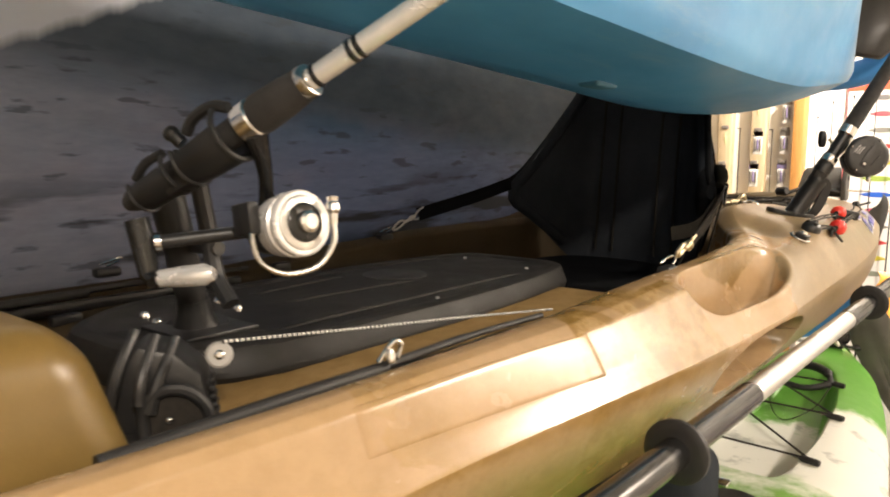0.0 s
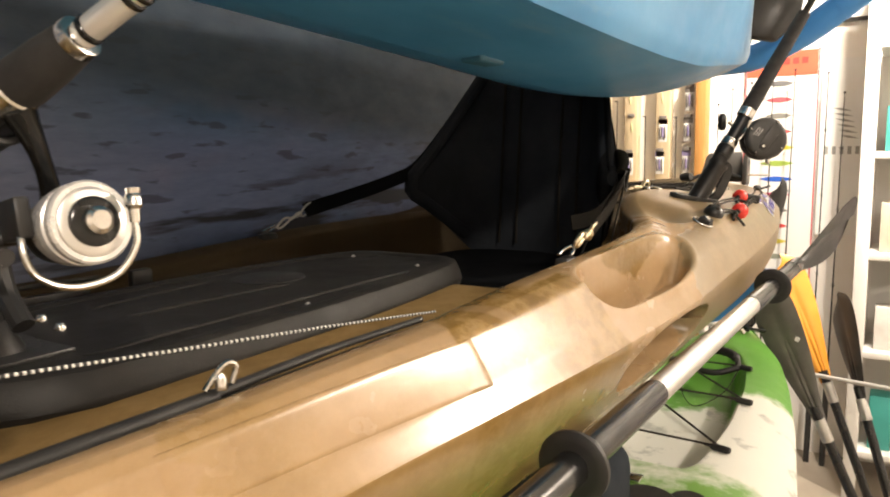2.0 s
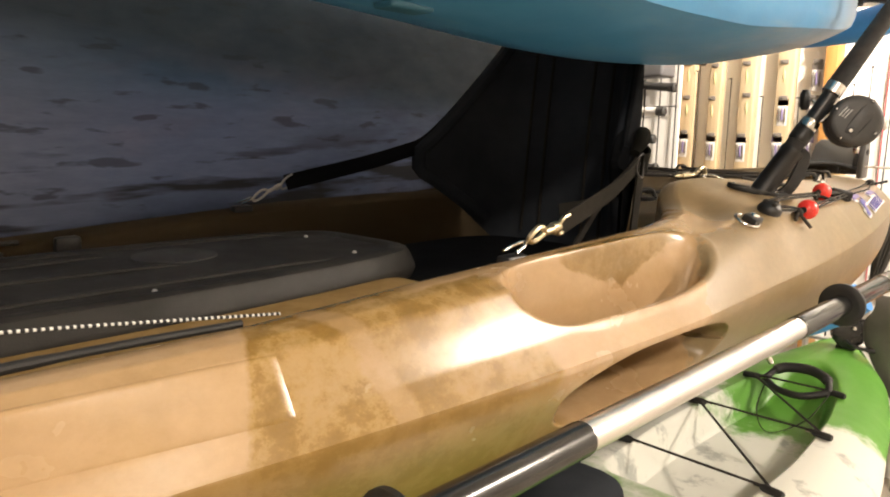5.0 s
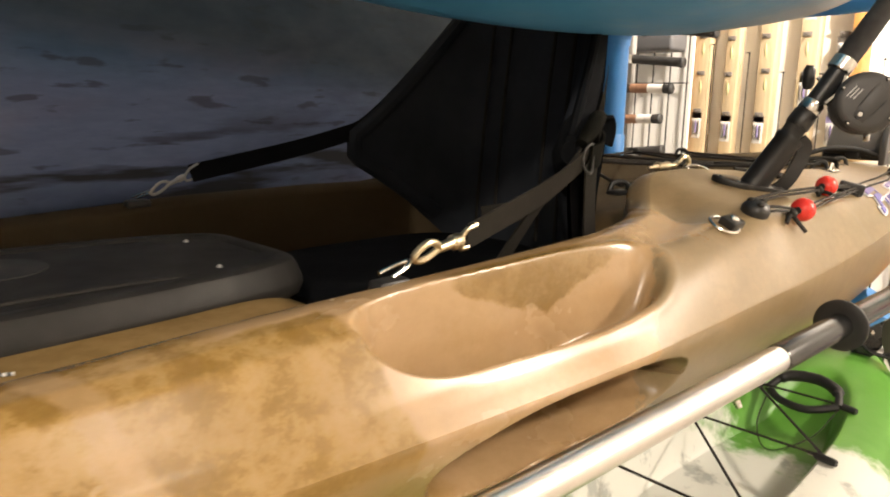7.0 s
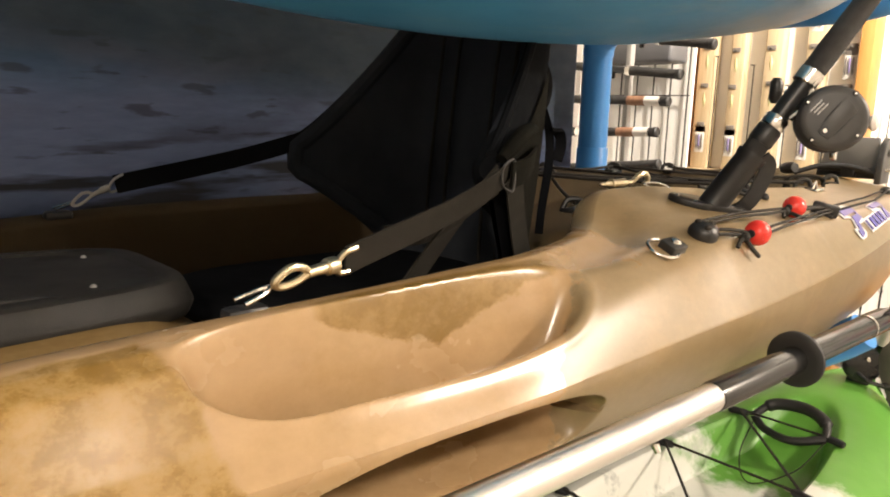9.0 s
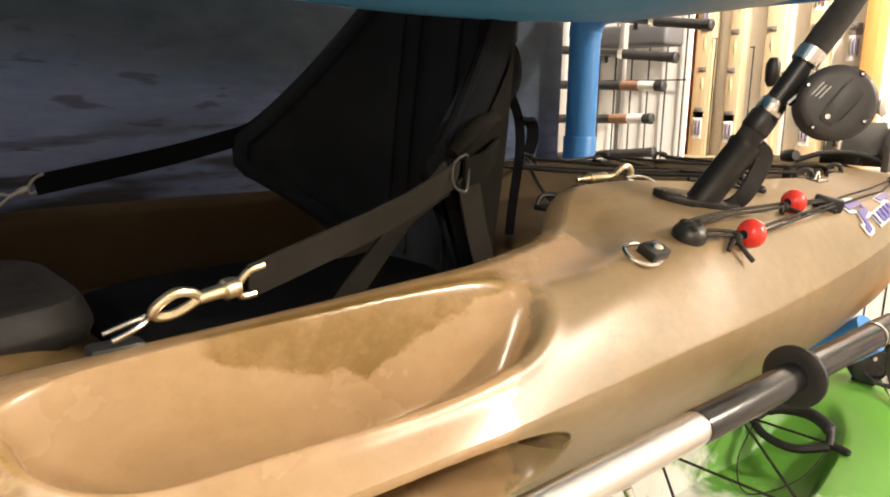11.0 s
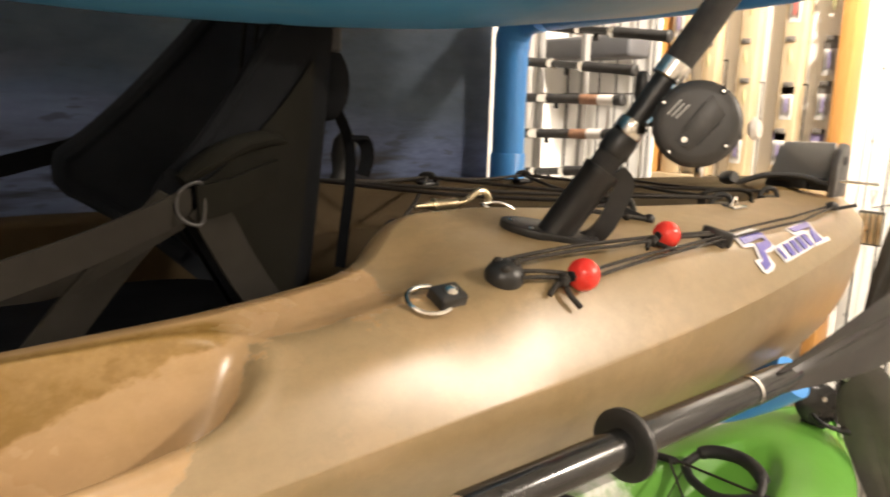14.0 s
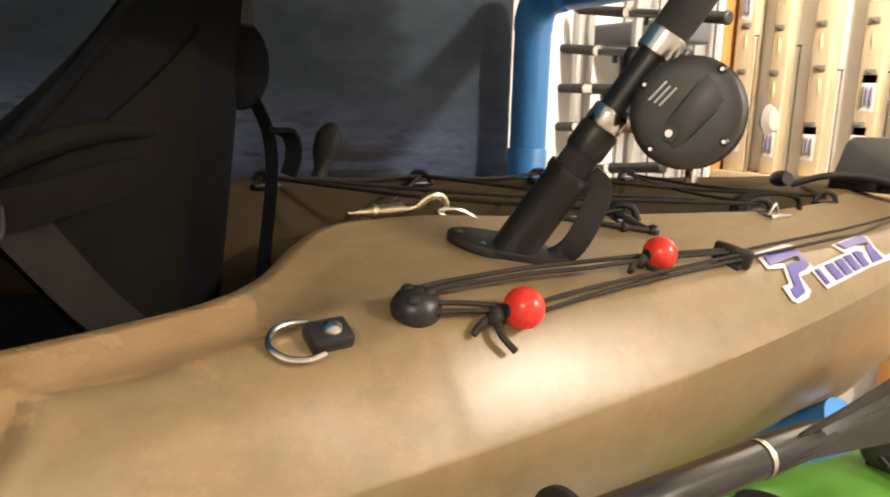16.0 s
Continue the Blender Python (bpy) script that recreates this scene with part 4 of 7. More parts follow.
    along([(-0.293, 1.452), (-0.286, 1.49), (-0.281, 1.514)], 0.008, 0.0020, "dark cord")
    along([(-0.283, 1.514), (-0.288, 1.65), (-0.295, 1.785)], 0.010, 0.0018, "dark cord")
    along([(-0.279, 1.514), (-0.285, 1.65), (-0.292, 1.785)], 0.008, 0.0018, "dark cord")
    along([(-0.294, 1.79), (-0.318, 2.05), (-0.362, 2.265)], 0.005, 0.0018, "dark cord")
    along([(-0.306, 1.79), (-0.335, 2.05), (-0.368, 2.26)], 0.005, 0.0018, "dark cord")
    for x, y in ((-0.282, 1.514), (-0.307, 1.690)):
        q, nn = on_deck(x, y)
        c = q + nn * 0.0135
        bead = part("bead", ball(c, 0.0150, 28, (1, 0.96, 1)), yk, "glossy red plastic bead", mat=RED)
        d = Vector((-0.09, -1, 0)).normalized()
        part("hole", lathe(c + d * 0.0100, c + d * 0.0152, [(0, 0.0048), (1, 0.0048)], 14), bead, "dark bead hole", mat=RUBBER)
        k0 = c + d * 0.020 - nn * 0.005
        part("knot", join(ball(k0, 0.0062, 14), ball(k0 + Vector((0.003, -0.004, -0.001)), 0.005, 12)), bead, "knotted dark cord", mat=CORD)
        t1 = nn.cross(d).normalized() * (1 if nn.cross(d).x > 0 else -1)
        part("cord_end", tube(smooth_path([k0, k0 + t1 * 0.014 + d * 0.002, k0 + t1 * 0.027 - d * 0.006 - nn * 0.003]), 0.0026, 8), bead, mat=CORD)
        part("cord_end", tube(smooth_path([k0, k0 + d * 0.012 + t1 * 0.004, k0 + d * 0.020 + t1 * 0.010 - nn * 0.004]), 0.0026, 8), bead, mat=CORD)
    q, nn = on_deck(-0.364, 2.262)
    part("cord_anchor", join(ball(q + nn * 0.006, 0.010, 14, (1, 1.2, 0.8)), rod(q, q + nn * 0.010 + Vector((0.03, 0.02, 0)), 0.003)), yk, "black cord anchor", mat=BLACK_PLASTIC)

    # sticker: a violet-blue wordmark drawn as plain shapes with a white edge
    def on_sticker(y, f, lift):
        f = f - 0.010
        d, z = flank(y, f)
        d2, z2 = flank(y, f + 0.02)
        t = Vector((d2 - d, z2 - z)).normalized()
        return Vector((CX + d + t.y * lift, y, z - t.x * lift))

    def decal(name, poly, lift, mat, parent, label=""):
        bm = bmesh.new()
        bot = [bm.verts.new(on_sticker(u, v, lift)) for u, v in poly]
        bm.faces.new(bot)
        bmesh.ops.triangulate(bm, faces=bm.faces[:])
        got = bmesh.ops.extrude_face_region(bm, geom=bm.faces[:])
        bmesh.ops.translate(bm, vec=(0.0006, -0.0004, 0.0006), verts=[g for g in got["geom"] if isinstance(g, bmesh.types.BMVert)])
        return part(name, bm, parent, label, mat)

    sticker = decal("sticker", [(1.828, 0.335), (1.901, 0.394), (1.914, 0.356), (1.896, 0.180), (1.882, 0.160), (1.862, 0.160), (1.867, 0.101), (1.856, 0.082), (1.834, 0.077), (1.827, 0.092), (1.824, 0.143), (1.837, 0.145), (1.845, 0.207), (1.818, 0.217), (1.822, 0.27)], 0.0012, STICK_WHITE, yk, "white-edged violet-blue wordmark sticker")
    decal("letter_shape", [(1.831, 0.283), (1.891, 0.321), (1.896, 0.281), (1.889, 0.190), (1.859, 0.168), (1.854, 0.102), (1.834, 0.090), (1.832, 0.127), (1.842, 0.132), (1.851, 0.217), (1.879, 0.221), (1.883, 0.249), (1.826, 0.229)], 0.0026, STICK_BLUE, sticker)
    decal("letter_edge", [(1.970, 0.280), (2.062, 0.345), (2.070, 0.296), (2.056, 0.190), (2.067, 0.135), (2.089, 0.131), (2.087, 0.103), (2.019, 0.107), (2.017, 0.155), (2.017, 0.190), (1.975, 0.214)], 0.0012, STICK_WHITE, sticker)
    decal("letter_shape", [(1.978, 0.273), (2.056, 0.310), (2.059, 0.285), (2.047, 0.190), (2.055, 0.122), (2.024, 0.122), (2.029, 0.200), (2.052, 0.240), (1.984, 0.228)], 0.0026, STICK_BLUE, sticker)
    decal("letter_edge", [(1.888, 0.178), (2.003, 0.215), (2.020, 0.160), (2.018, 0.108), (1.898, 0.088)], 0.0010, STICK_WHITE, sticker)
    for k in range(5):
        y0, w = 1.894 + 0.0245 * k, 0.008 if k == 0 else 0.016
        top, low = 0.168 + 0.0075 * k, 0.102 + 0.0035 * k
        decal("letter_shape", [(y0, top), (y0 + w, top + 0.003), (y0 + w + 0.006, low + 0.002), (y0 + 0.006, low)], 0.0024, STICK_BLUE, sticker)

    # flush rod holder on the deck
    base = Vector((-0.372, 1.577, 0))
    pb, nb = on_deck(base.x, base.y)
    mb = deck_frame(pb, nb, -45)
    outline = []
    for k in range(40):
        w = 2 * math.pi * k / 40
        rx = 0.026 if math.sin(w) < 0 else 0.022
        outline.append((rx * math.cos(w), 0.052 * math.sin(w)))
    holder = part("rod_holder", prism(outline, mb @ Matrix.Translation((0, 0, -0.001)), 0.009, 0.002), yk, "black plastic rod holder bolted to the deck", mat=BLACK_PLASTIC)
    foot, top = Vector((-0.370, 1.575, 1.212)), Vector((-0.318, 1.622, 1.318))
    axis = (top - foot).normalized()
    part("tube", lathe(foot - axis * 0.006, foot + axis * 0.092, [(0, 0.019), (0.1, 0.0185), (0.9, 0.018), (0.93, 0.0195), (1, 0.0195)], 28), holder, mat=BLACK_PLASTIC)
    for sx, sy in ((0, -0.042), (0, 0.043), (0.016, -0.02)):
        q = mb @ Vector((sx, sy, 0.006))
        part("screw", lathe(q, q + nb * 0.003, [(0, 0.0045), (0.5, 0.0045), (1, 0.002)], 12), holder, "steel screw head", mat=STEEL)
    fl = [foot + axis * 0.088 + Vector((0.010, 0.012, 0)), foot + axis * 0.075 + Vector((0.020, 0.026, -0.004)), foot + axis * 0.03 + Vector((0.024, 0.032, -0.01)), foot + Vector((0.016, 0.032, -0.002))]
    part("rubber_cap", strap(smooth_path(fl, 6), 0.020, 0.004, (0.67, 0.74, 0)), holder, "hanging black rubber cap strap", mat=RUBBER)

    # bungee lacing over the stern well
    nubs = [(-0.786, 1.52, 1.236), (-0.80, 1.76, 1.228), (-0.812, 2.0, 1.222), (-0.80, 2.2, 1.216), (-0.53, 1.50, 1.205), (-0.425, 1.775, 1.228), (-0.425, 2.02, 1.220), (-0.455, 2.23, 1.216)]
    for x, y, z in nubs:
        part("bungee_loop", join(tube(smooth_path([(x - 0.010, y - 0.012, z - 0.004), (x - 0.006, y - 0.006, z + 0.010), (x + 0.006, y + 0.006, z + 0.010), (x + 0.010, y + 0.012, z - 0.004)], 5), 0.004, 8), box((x - 0.012, y - 0.018, z - 0.008), (x + 0.012, y + 0.018, z - 0.001), 0.003)), yk, "black plastic lashing loop", mat=BLACK_PLASTIC)
    for a, b in ((0, 6), (0, 5), (4, 1), (1, 6), (5, 2), (2, 7), (6, 3), (3, 7), (0, 1), (1, 2), (4, 5)):
        pa, pb2 = Vector(nubs[a]) + Vector((0, 0, 0.006)), Vector(nubs[b]) + Vector((0, 0, 0.006))
        mid = (pa + pb2) / 2 - Vector((0, 0, 0.006))
        part("bungee_cord", tube(smooth_path([pa, mid, pb2], 6), 0.0028, 8), yk, mat=CORD)
    part("bungee_hook", join(rod((-0.384, 1.776, 1.216), (-0.425, 1.765, 1.230), 0.004), ball((-0.384, 1.776, 1.218), 0.007, 12)), yk, "black cord hook", mat=BLACK_PLASTIC)
    part("bungee_hook", join(rod((-0.384, 1.775, 1.218), (-0.43, 1.66, 1.236), 0.0028), ball((-0.395, 1.745, 1.222), 0.005, 12)), yk, mat=CORD)
    part("webbing_loop", tube(smooth_path([(-0.445, 2.00, 1.214), (-0.447, 2.01, 1.232), (-0.435, 2.06, 1.236), (-0.425, 2.10, 1.230), (-0.42, 2.105, 1.212)], 6), 0.006, 8, flat=0.5), yk, "black webbing loop", mat=WEB)
    q, nn = on_deck(-0.405, 2.02)
    part("pad_eye", join(box((q.x - 0.012, q.y - 0.02, q.z - 0.004), (q.x + 0.012, q.y + 0.02, q.z + 0.003), 0.002), tube(smooth_path([q + Vector((0, -0.012, 0)), q + Vector((0.002, 0, 0.014)), q + Vector((0, 0.012, 0))], 5), 0.002, 8)), yk, "small steel pad eye", mat=STEEL)

    # brass snap hook that lies on the deck, on a steel link
    hook = part("snap_hook", join(tube([(-0.473, 1.480, 1.2420), (-0.473, 1.510, 1.2420), (-0.472, 1.535, 1.2425)], [0.0020, 0.0058, 0.0064], 14), lathe((-0.473, 1.503, 1.242), (-0.473, 1.509, 1.242), [(0, 0.006), (0.3, 0.0075), (0.7, 0.0075), (1, 0.006)], 14),
                                  tube(smooth_path([(-0.472, 1.530, 1.2425), (-0.468, 1.545, 1.2440), (-0.463, 1.558, 1.2540), (-0.462, 1.570, 1.2540), (-0.462, 1.576, 1.2450), (-0.465, 1.570, 1.2390)], 6), 0.0038, 10)), yk, "brass snap hook", mat=BRASS)
    part("link", tube(smooth_path([(-0.462, 1.568, 1.2410), (-0.452, 1.585, 1.2420), (-0.439, 1.595, 1.2350), (-0.443, 1.587, 1.2320), (-0.455, 1.572, 1.2360)], 6, True), 0.0022, 8, True), hook, "steel link", mat=STEEL)

    # carry handle at the stern: a curved black plate
    plate = [(-0.557, 1.226), (-0.540, 1.290), (-0.528, 1.302), (-0.436, 1.304), (-0.432, 1.226)]
    hp = part("carry_handle", prism(plate, Matrix.Translation((0, 2.441, 0)) @ pose(0, 0, 0, 90, 0, 0), 0.010, 0.003), yk, "dusty grey plastic stern handle plate", mat=plain("dusty_grey_plastic", (0.235, 0.228, 0.212), 0.5))
    lug = [(2.395, 1.206), (2.398, 1.262), (2.410, 1.292), (2.428, 1.304), (2.446, 1.300), (2.452, 1.270), (2.448, 1.206)]
    part("lug", prism(lug, Matrix.Translation((-0.428, 0, 0)) @ Matrix(((0, 0, 1, 0), (1, 0, 0, 0), (0, 1, 0, 0), (0, 0, 0, 1))), 0.014, 0.003), hp, "rounded dark side lug", mat=plain("dark_lug_plastic", (0.075, 0.072, 0.068), 0.45))
    part("lug_hole", rod((-0.416, 2.426, 1.272), (-0.412, 2.426, 1.272), 0.008), hp, "dark bolt hole", mat=RUBBER)
    part("hinge", join(box((-0.556, 2.420, 1.214), (-0.430, 2.452, 1.232), 0.005), rod((-0.545, 2.414, 1.234), (-0.440, 2.414, 1.232), 0.007), box((-0.500, 2.405, 1.216), (-0.470, 2.424, 1.240), 0.004)), hp, "black hinge under the plate", mat=BLACK_PLASTIC)
    part("bar", tube(smooth_path([(-0.570, 2.335, 1.222), (-0.525, 2.365, 1.240), (-0.475, 2.395, 1.240), (-0.430, 2.405, 1.228)], 6), 0.0055, 10), hp, "black grip bar", mat=RUBBER)
    part("hub", lathe((-0.580, 2.305, 1.232), (-0.550, 2.290, 1.236), [(0, 0.011), (0.3, 0.013), (0.7, 0.013), (1, 0.010)], 20), hp, mat=BLACK_PLASTIC)
    part("pin", rod((-0.425, 2.415, 1.236), (-0.355, 2.435, 1.234), 0.003), hp, "thin steel pin", mat=STEEL)
    # the far side's rod holder, capped
    fb = part("rod_holder", prism([(0.024 * math.cos(2 * math.pi * k / 32), 0.05 * math.sin(2 * math.pi * k / 32)) for k in range(32)], Matrix.Translation((-0.872, 1.61, 1.206)) @ pose(0, 0, 0, 0, -12, 40), 0.008, 0.002), yk, "capped black plastic rod holder", mat=BLACK_PLASTIC)
    part("rubber_cap", lathe((-0.868, 1.625, 1.212), (-0.890, 1.664, 1.305), [(0, 0.014), (0.3, 0.010), (0.55, 0.019), (0.8, 0.020), (0.95, 0.012), (1, 0.005)], 18), fb, "upright black rubber cap", mat=RUBBER)
    return yk


KAYAK = tan_kayak()


# articulated rod holder on the console lid, and the rod in it
ROD_A = Vector((-0.536, 0.277, 1.302))
ROD_D = (Vector((-0.349, 0.329, 1.403)) - ROD_A).normalized()


def along_rod(s, a=ROD_A, d=ROD_D):
    return a + d * s


def trough(a, b, r0, r1, wall, opening, up):
    """An open channel round the line a-b, its gap of `opening` degrees turned towards up."""
    d = (b - a).normalized()
    u = (up - d * up.dot(d)).normalized()
    w = d.cross(u)
    n, span = 28, radians(360 - opening)
    rows = []
    for s, r in ((0.0, r0), (0.06, r0 + 0.0008), (0.94, r1 + 0.0008), (1.0, r1)):
        c = a + (b - a) * s
        arc = [math.pi - span / 2 + span * k / n for k in range(n + 1)]
        out = [c + (u * math.cos(x) + w * math.sin(x)) * r for x in arc]
        inn = [c + (u * math.cos(x) + w * math.sin(x)) * (r - wall) for x in arc[::-1]]
        rows.append(out + inn + [out[0]])
    return grid_mesh("trough", rows, BLACK_PLASTIC)


def hoop_part(parent, s, r, thick, opening, up):
    """A raised rim round the rod at s, open on top."""
    c = along_rod(s)
    u = (up - ROD_D * up.dot(ROD_D)).normalized()
    w = ROD_D.cross(u)
    half = math.pi - radians(opening) / 2
    arc = [c + (u * math.cos(math.pi + x) + w * math.sin(math.pi + x)) * r for x in np.linspace(-half, half, 30)]
    part("clamp_ring", tube(arc, thick, 8), parent, mat=BLACK_PLASTIC)


def console_rod_holder():
    h = part("rod_holder", lathe((-0.603, 0.366, 1.172), (-0.596, 0.359, 1.206), [(0, 0.031), (0.10, 0.031), (0.16, 0.021), (0.5, 0.0165), (1, 0.0145)], 28), KAYAK, "articulated black rod holder on the console lid", mat=BLACK_PLASTIC)
    up = Vector((-0.25, -0.35, 0.9))
    part("mount_plate", box((-0.640, 0.330, 1.1735), (-0.560, 0.405, 1.1775), 0.0015), h, "flat black mounting plate", mat=BLACK_PLASTIC)
    part("post", lathe((-0.597, 0.360, 1.20), (-0.580, 0.328, 1.304), [(0, 0.0135), (0.3, 0.0145), (0.5, 0.0135), (0.55, 0.0150), (0.95, 0.0150), (1, 0.0125)], 20), h, mat=BLACK_PLASTIC)
    part("brace", tube(smooth_path([(-0.516, 0.345, 1.212), (-0.536, 0.345, 1.235), (-0.541, 0.343, 1.27), (-0.541, 0.335, 1.315)], 6), 0.0075, 10), h, mat=BLACK_PLASTIC)
    part("cross_bolt", rod((-0.60, 0.35, 1.255), (-0.53, 0.345, 1.258), 0.006), h, mat=BLACK_PLASTIC)
    low = part("lower_cradle", trough(along_rod(0.010), along_rod(0.050), 0.0138, 0.0152, 0.0026, 110, up), h, "open black trough of the holder", mat=BLACK_PLASTIC)
    high = part("upper_cradle", trough(along_rod(0.062), along_rod(0.108), 0.0180, 0.0205, 0.003, 120, up), h, "open black cup of the holder", mat=BLACK_PLASTIC)
    part("saddle", box((-0.011, -0.017, -0.018), (0.011, 0.002, 0.020), 0.004, 2, Matrix.Translation(along_rod(0.056)) @ ROD_D.to_track_quat("Z", "Y").to_matrix().to_4x4()), h, mat=BLACK_PLASTIC)
    hoop_part(low, 0.011, 0.0145, 0.0016, 90, up)
    hoop_part(low, 0.050, 0.0160, 0.0019, 60, up)
    hoop_part(high, 0.064, 0.0186, 0.0018, 100, up)
    hoop_part(high, 0.108, 0.0208, 0.0022, 40, up)
    u = (up - ROD_D * up.dot(ROD_D)).normalized()
    part("latch", tube(smooth_path([along_rod(0.074) + u * 0.018, along_rod(0.086) + u * 0.0235, along_rod(0.104) + u * 0.0235, along_rod(0.116) + u * 0.016], 6), 0.0042, 8), h, mat=RUBBER)
    part("latch", tube(smooth_path([along_rod(0.012) + u * 0.012, along_rod(0.028) + u * 0.0175, along_rod(0.046) + u * 0.0165], 6), 0.0036, 8), h, mat=RUBBER)
    part("thumb_screw", join(rod(along_rod(0.066) + u * 0.014, along_rod(0.063) + u * 0.024, 0.005), ball(along_rod(0.063) + u * 0.024, 0.006, 12)), h, mat=BLACK_PLASTIC)


console_rod_holder()


def spinning_rod():
    t = thing("spinning_rod", ROD_A, "grey spinning rod with a silver reel, resting in the console holder", "fishing rod", "kayak rods")
    part("grip", lathe(along_rod(-0.008), along_rod(0.118), [(0, 0.006), (0.05, 0.0088), (0.15, 0.0095), (0.5, 0.0100), (1, 0.0105)], 24), t, "black foam butt grip", mat=FOAM)
    part("collar", lathe(along_rod(0.118), along_rod(0.132), [(0, 0.0135), (0.1, 0.0145), (0.9, 0.0145), (1, 0.0135)], 24), t, "steel collar", mat=STEEL)
    part("fore_grip", lathe(along_rod(0.132), along_rod(0.176), [(0, 0.0135), (0.1, 0.0145), (0.6, 0.0135), (1, 0.0115)], 24), t, "black foam fore grip", mat=FOAM)
    part("collar", lathe(along_rod(0.176), along_rod(0.183), [(0, 0.0115), (0.2, 0.012), (0.9, 0.0115), (1, 0.010)], 24), t, "steel collar", mat=STEEL)
    part("blank", lathe(along_rod(0.183), along_rod(0.74), [(0, 0.0074), (1, 0.0052)], 18), t, "pale silver-grey rod blank", mat=SILVER_PAINT)
    for s in (0.186, 0.217, 0.223):
        part("winding", lathe(along_rod(s), along_rod(s + 0.004), [(0, 0.0076), (0.2, 0.0084), (0.8, 0.0084), (1, 0.0076)], 18), t, "black thread winding", mat=GLOSS_BLACK)
    # reel
    sp = Vector((-0.4200, 0.337, 1.286))
    ax = Vector((0.975, -0.08, 0.17)).normalized()
    facing = Vector((0.80, -0.50, 0.16)).normalized()
    hub = Vector((-0.4155, 0.3295, 1.290))
    part("reel_stem", tube(smooth_path([along_rod(0.128) - Vector((0, 0, 0.008)), Vector((-0.436, 0.322, 1.330)), Vector((-0.452, 0.336, 1.308)), Vector((-0.458, 0.340, 1.290))], 6), [0.0105, 0.0095, 0.0085, 0.0076, 0.007, 0.0064, 0.006, 0.0057, 0.0055, 0.0055, 0.0055, 0.0056, 0.0058, 0.006, 0.0064, 0.0068, 0.0072, 0.0076, 0.008], 12), t, "black reel stem", mat=GLOSS_BLACK)
    part("reel_body", join(ball(sp - ax * 0.034, 0.019, 20, (1, 1, 1.05)), lathe(sp - ax * 0.036, sp - ax * 0.012, [(0, 0.017), (0.6, 0.0205), (1, 0.021)], 24)), t, "black reel body", mat=BLACK_PLASTIC)
    part("rotor", lathe(sp - ax * 0.020, sp - ax * 0.0085, [(0, 0.0195), (0.3, 0.0232), (1, 0.0236)], 32), t, "silver rotor", mat=SILVER_PAINT)
    spool = part("spool", lathe(sp - ax * 0.008, sp + ax * 0.0095, [(0, 0.0225), (0.12, 0.0245), (0.45, 0.0245), (0.50, 0.0228), (0.60, 0.0228), (0.66, 0.0245), (0.92, 0.0245), (1.0, 0.0232)], 44), t, "bright silver spool", mat=SILVER_PAINT)
    part("spool_face", lathe(sp + ax * 0.0094, sp + ax * 0.0112, [(0, 0.0205), (0.5, 0.0200), (1, 0.0180)], 40), spool, "brushed grey spool face", mat=ALU)
    part("ring", lathe(sp + ax * 0.0108, sp + ax * 0.0142, [(0, 0.0148), (0.6, 0.0145), (1, 0.0125)], 32), spool, "black drag ring", mat=GLOSS_BLACK)
    part("drag_knob", lathe(sp + ax * 0.0138, sp + ax * 0.0205, [(0, 0.0085), (0.7, 0.008), (1, 0.0055)], 24), spool, "silver drag knob", mat=STEEL)
    u = Vector((0, 0, 1))
    u = (u - facing * u.dot(facing)).normalized()
    r = u.cross(facing).normalized()
    if r.dot(Vector((0.6, 0.8, 0))) < 0:
        r = -r
    at = lambda a, b, c=0.0: hub + r * a + u * b + facing * c
    part("bail_arm", join(rod(at(0.0305, 0.016), at(0.0305, -0.004), 0.0042, 0.003), lathe(at(0.0305, 0.003), at(0.0305, 0.016), [(0, 0.003), (0.2, 0.0052), (0.6, 0.0052), (0.75, 0.004), (1, 0.0046)], 16)), t, "steel line roller", mat=STEEL)
    part("bail_wire", tube(smooth_path([at(0.0305, -0.002), at(0.030, -0.018), at(0.018, -0.034), at(-0.004, -0.039), at(-0.022, -0.031), at(-0.028, -0.014), at(-0.027, 0.0, -0.006)], 7), 0.0021, 10), t, "bright bent bail wire", mat=STEEL)
    part("rotor_arm", box((-0.005, -0.014, -0.02), (0.004, 0.010, 0.004), 0.002, 2, Matrix.Translation(at(-0.027, 0.004, -0.004)) @ ax.to_track_quat("Z", "Y").to_matrix().to_4x4()), t, mat=BLACK_PLASTIC)
    h0, h1 = sp - ax * 0.036, Vector((-0.500, 0.262, 1.272))
    part("handle_shaft", rod(h0, h1, 0.0052), t, "black handle shaft", mat=BLACK_PLASTIC)
    part("handle_collar", lathe(h1 + (h0 - h1).normalized() * 0.008, h1 + (h0 - h1).normalized() * 0.012, [(0, 0.0075), (1, 0.0075)], 16), t, "steel washer", mat=STEEL)
    part("crank", tube([h1 + Vector((-0.004, -0.002, 0.018)), h1, Vector((-0.494, 0.262, 1.250)), Vector((-0.486, 0.262, 1.246))], [0.009, 0.009, 0.007, 0.006], 12), t, "black crank arm", mat=GLOSS_BLACK)
    k0, k1 = Vector((-0.490, 0.266, 1.247)), Vector((-0.452, 0.288, 1.252))
    part("handle_knob", lathe(k0, k1, [(0, 0.0035), (0.06, 0.0065), (0.5, 0.0078), (0.85, 0.0080), (1, 0.0045)], 20), t, "glossy grey handle knob", mat=SILVER_PAINT)


spinning_rod()

R2A = Vector((-0.366, 1.579, 1.220))
R2D = (Vector((-0.290, 1.658, 1.392)) - R2A).normalized()


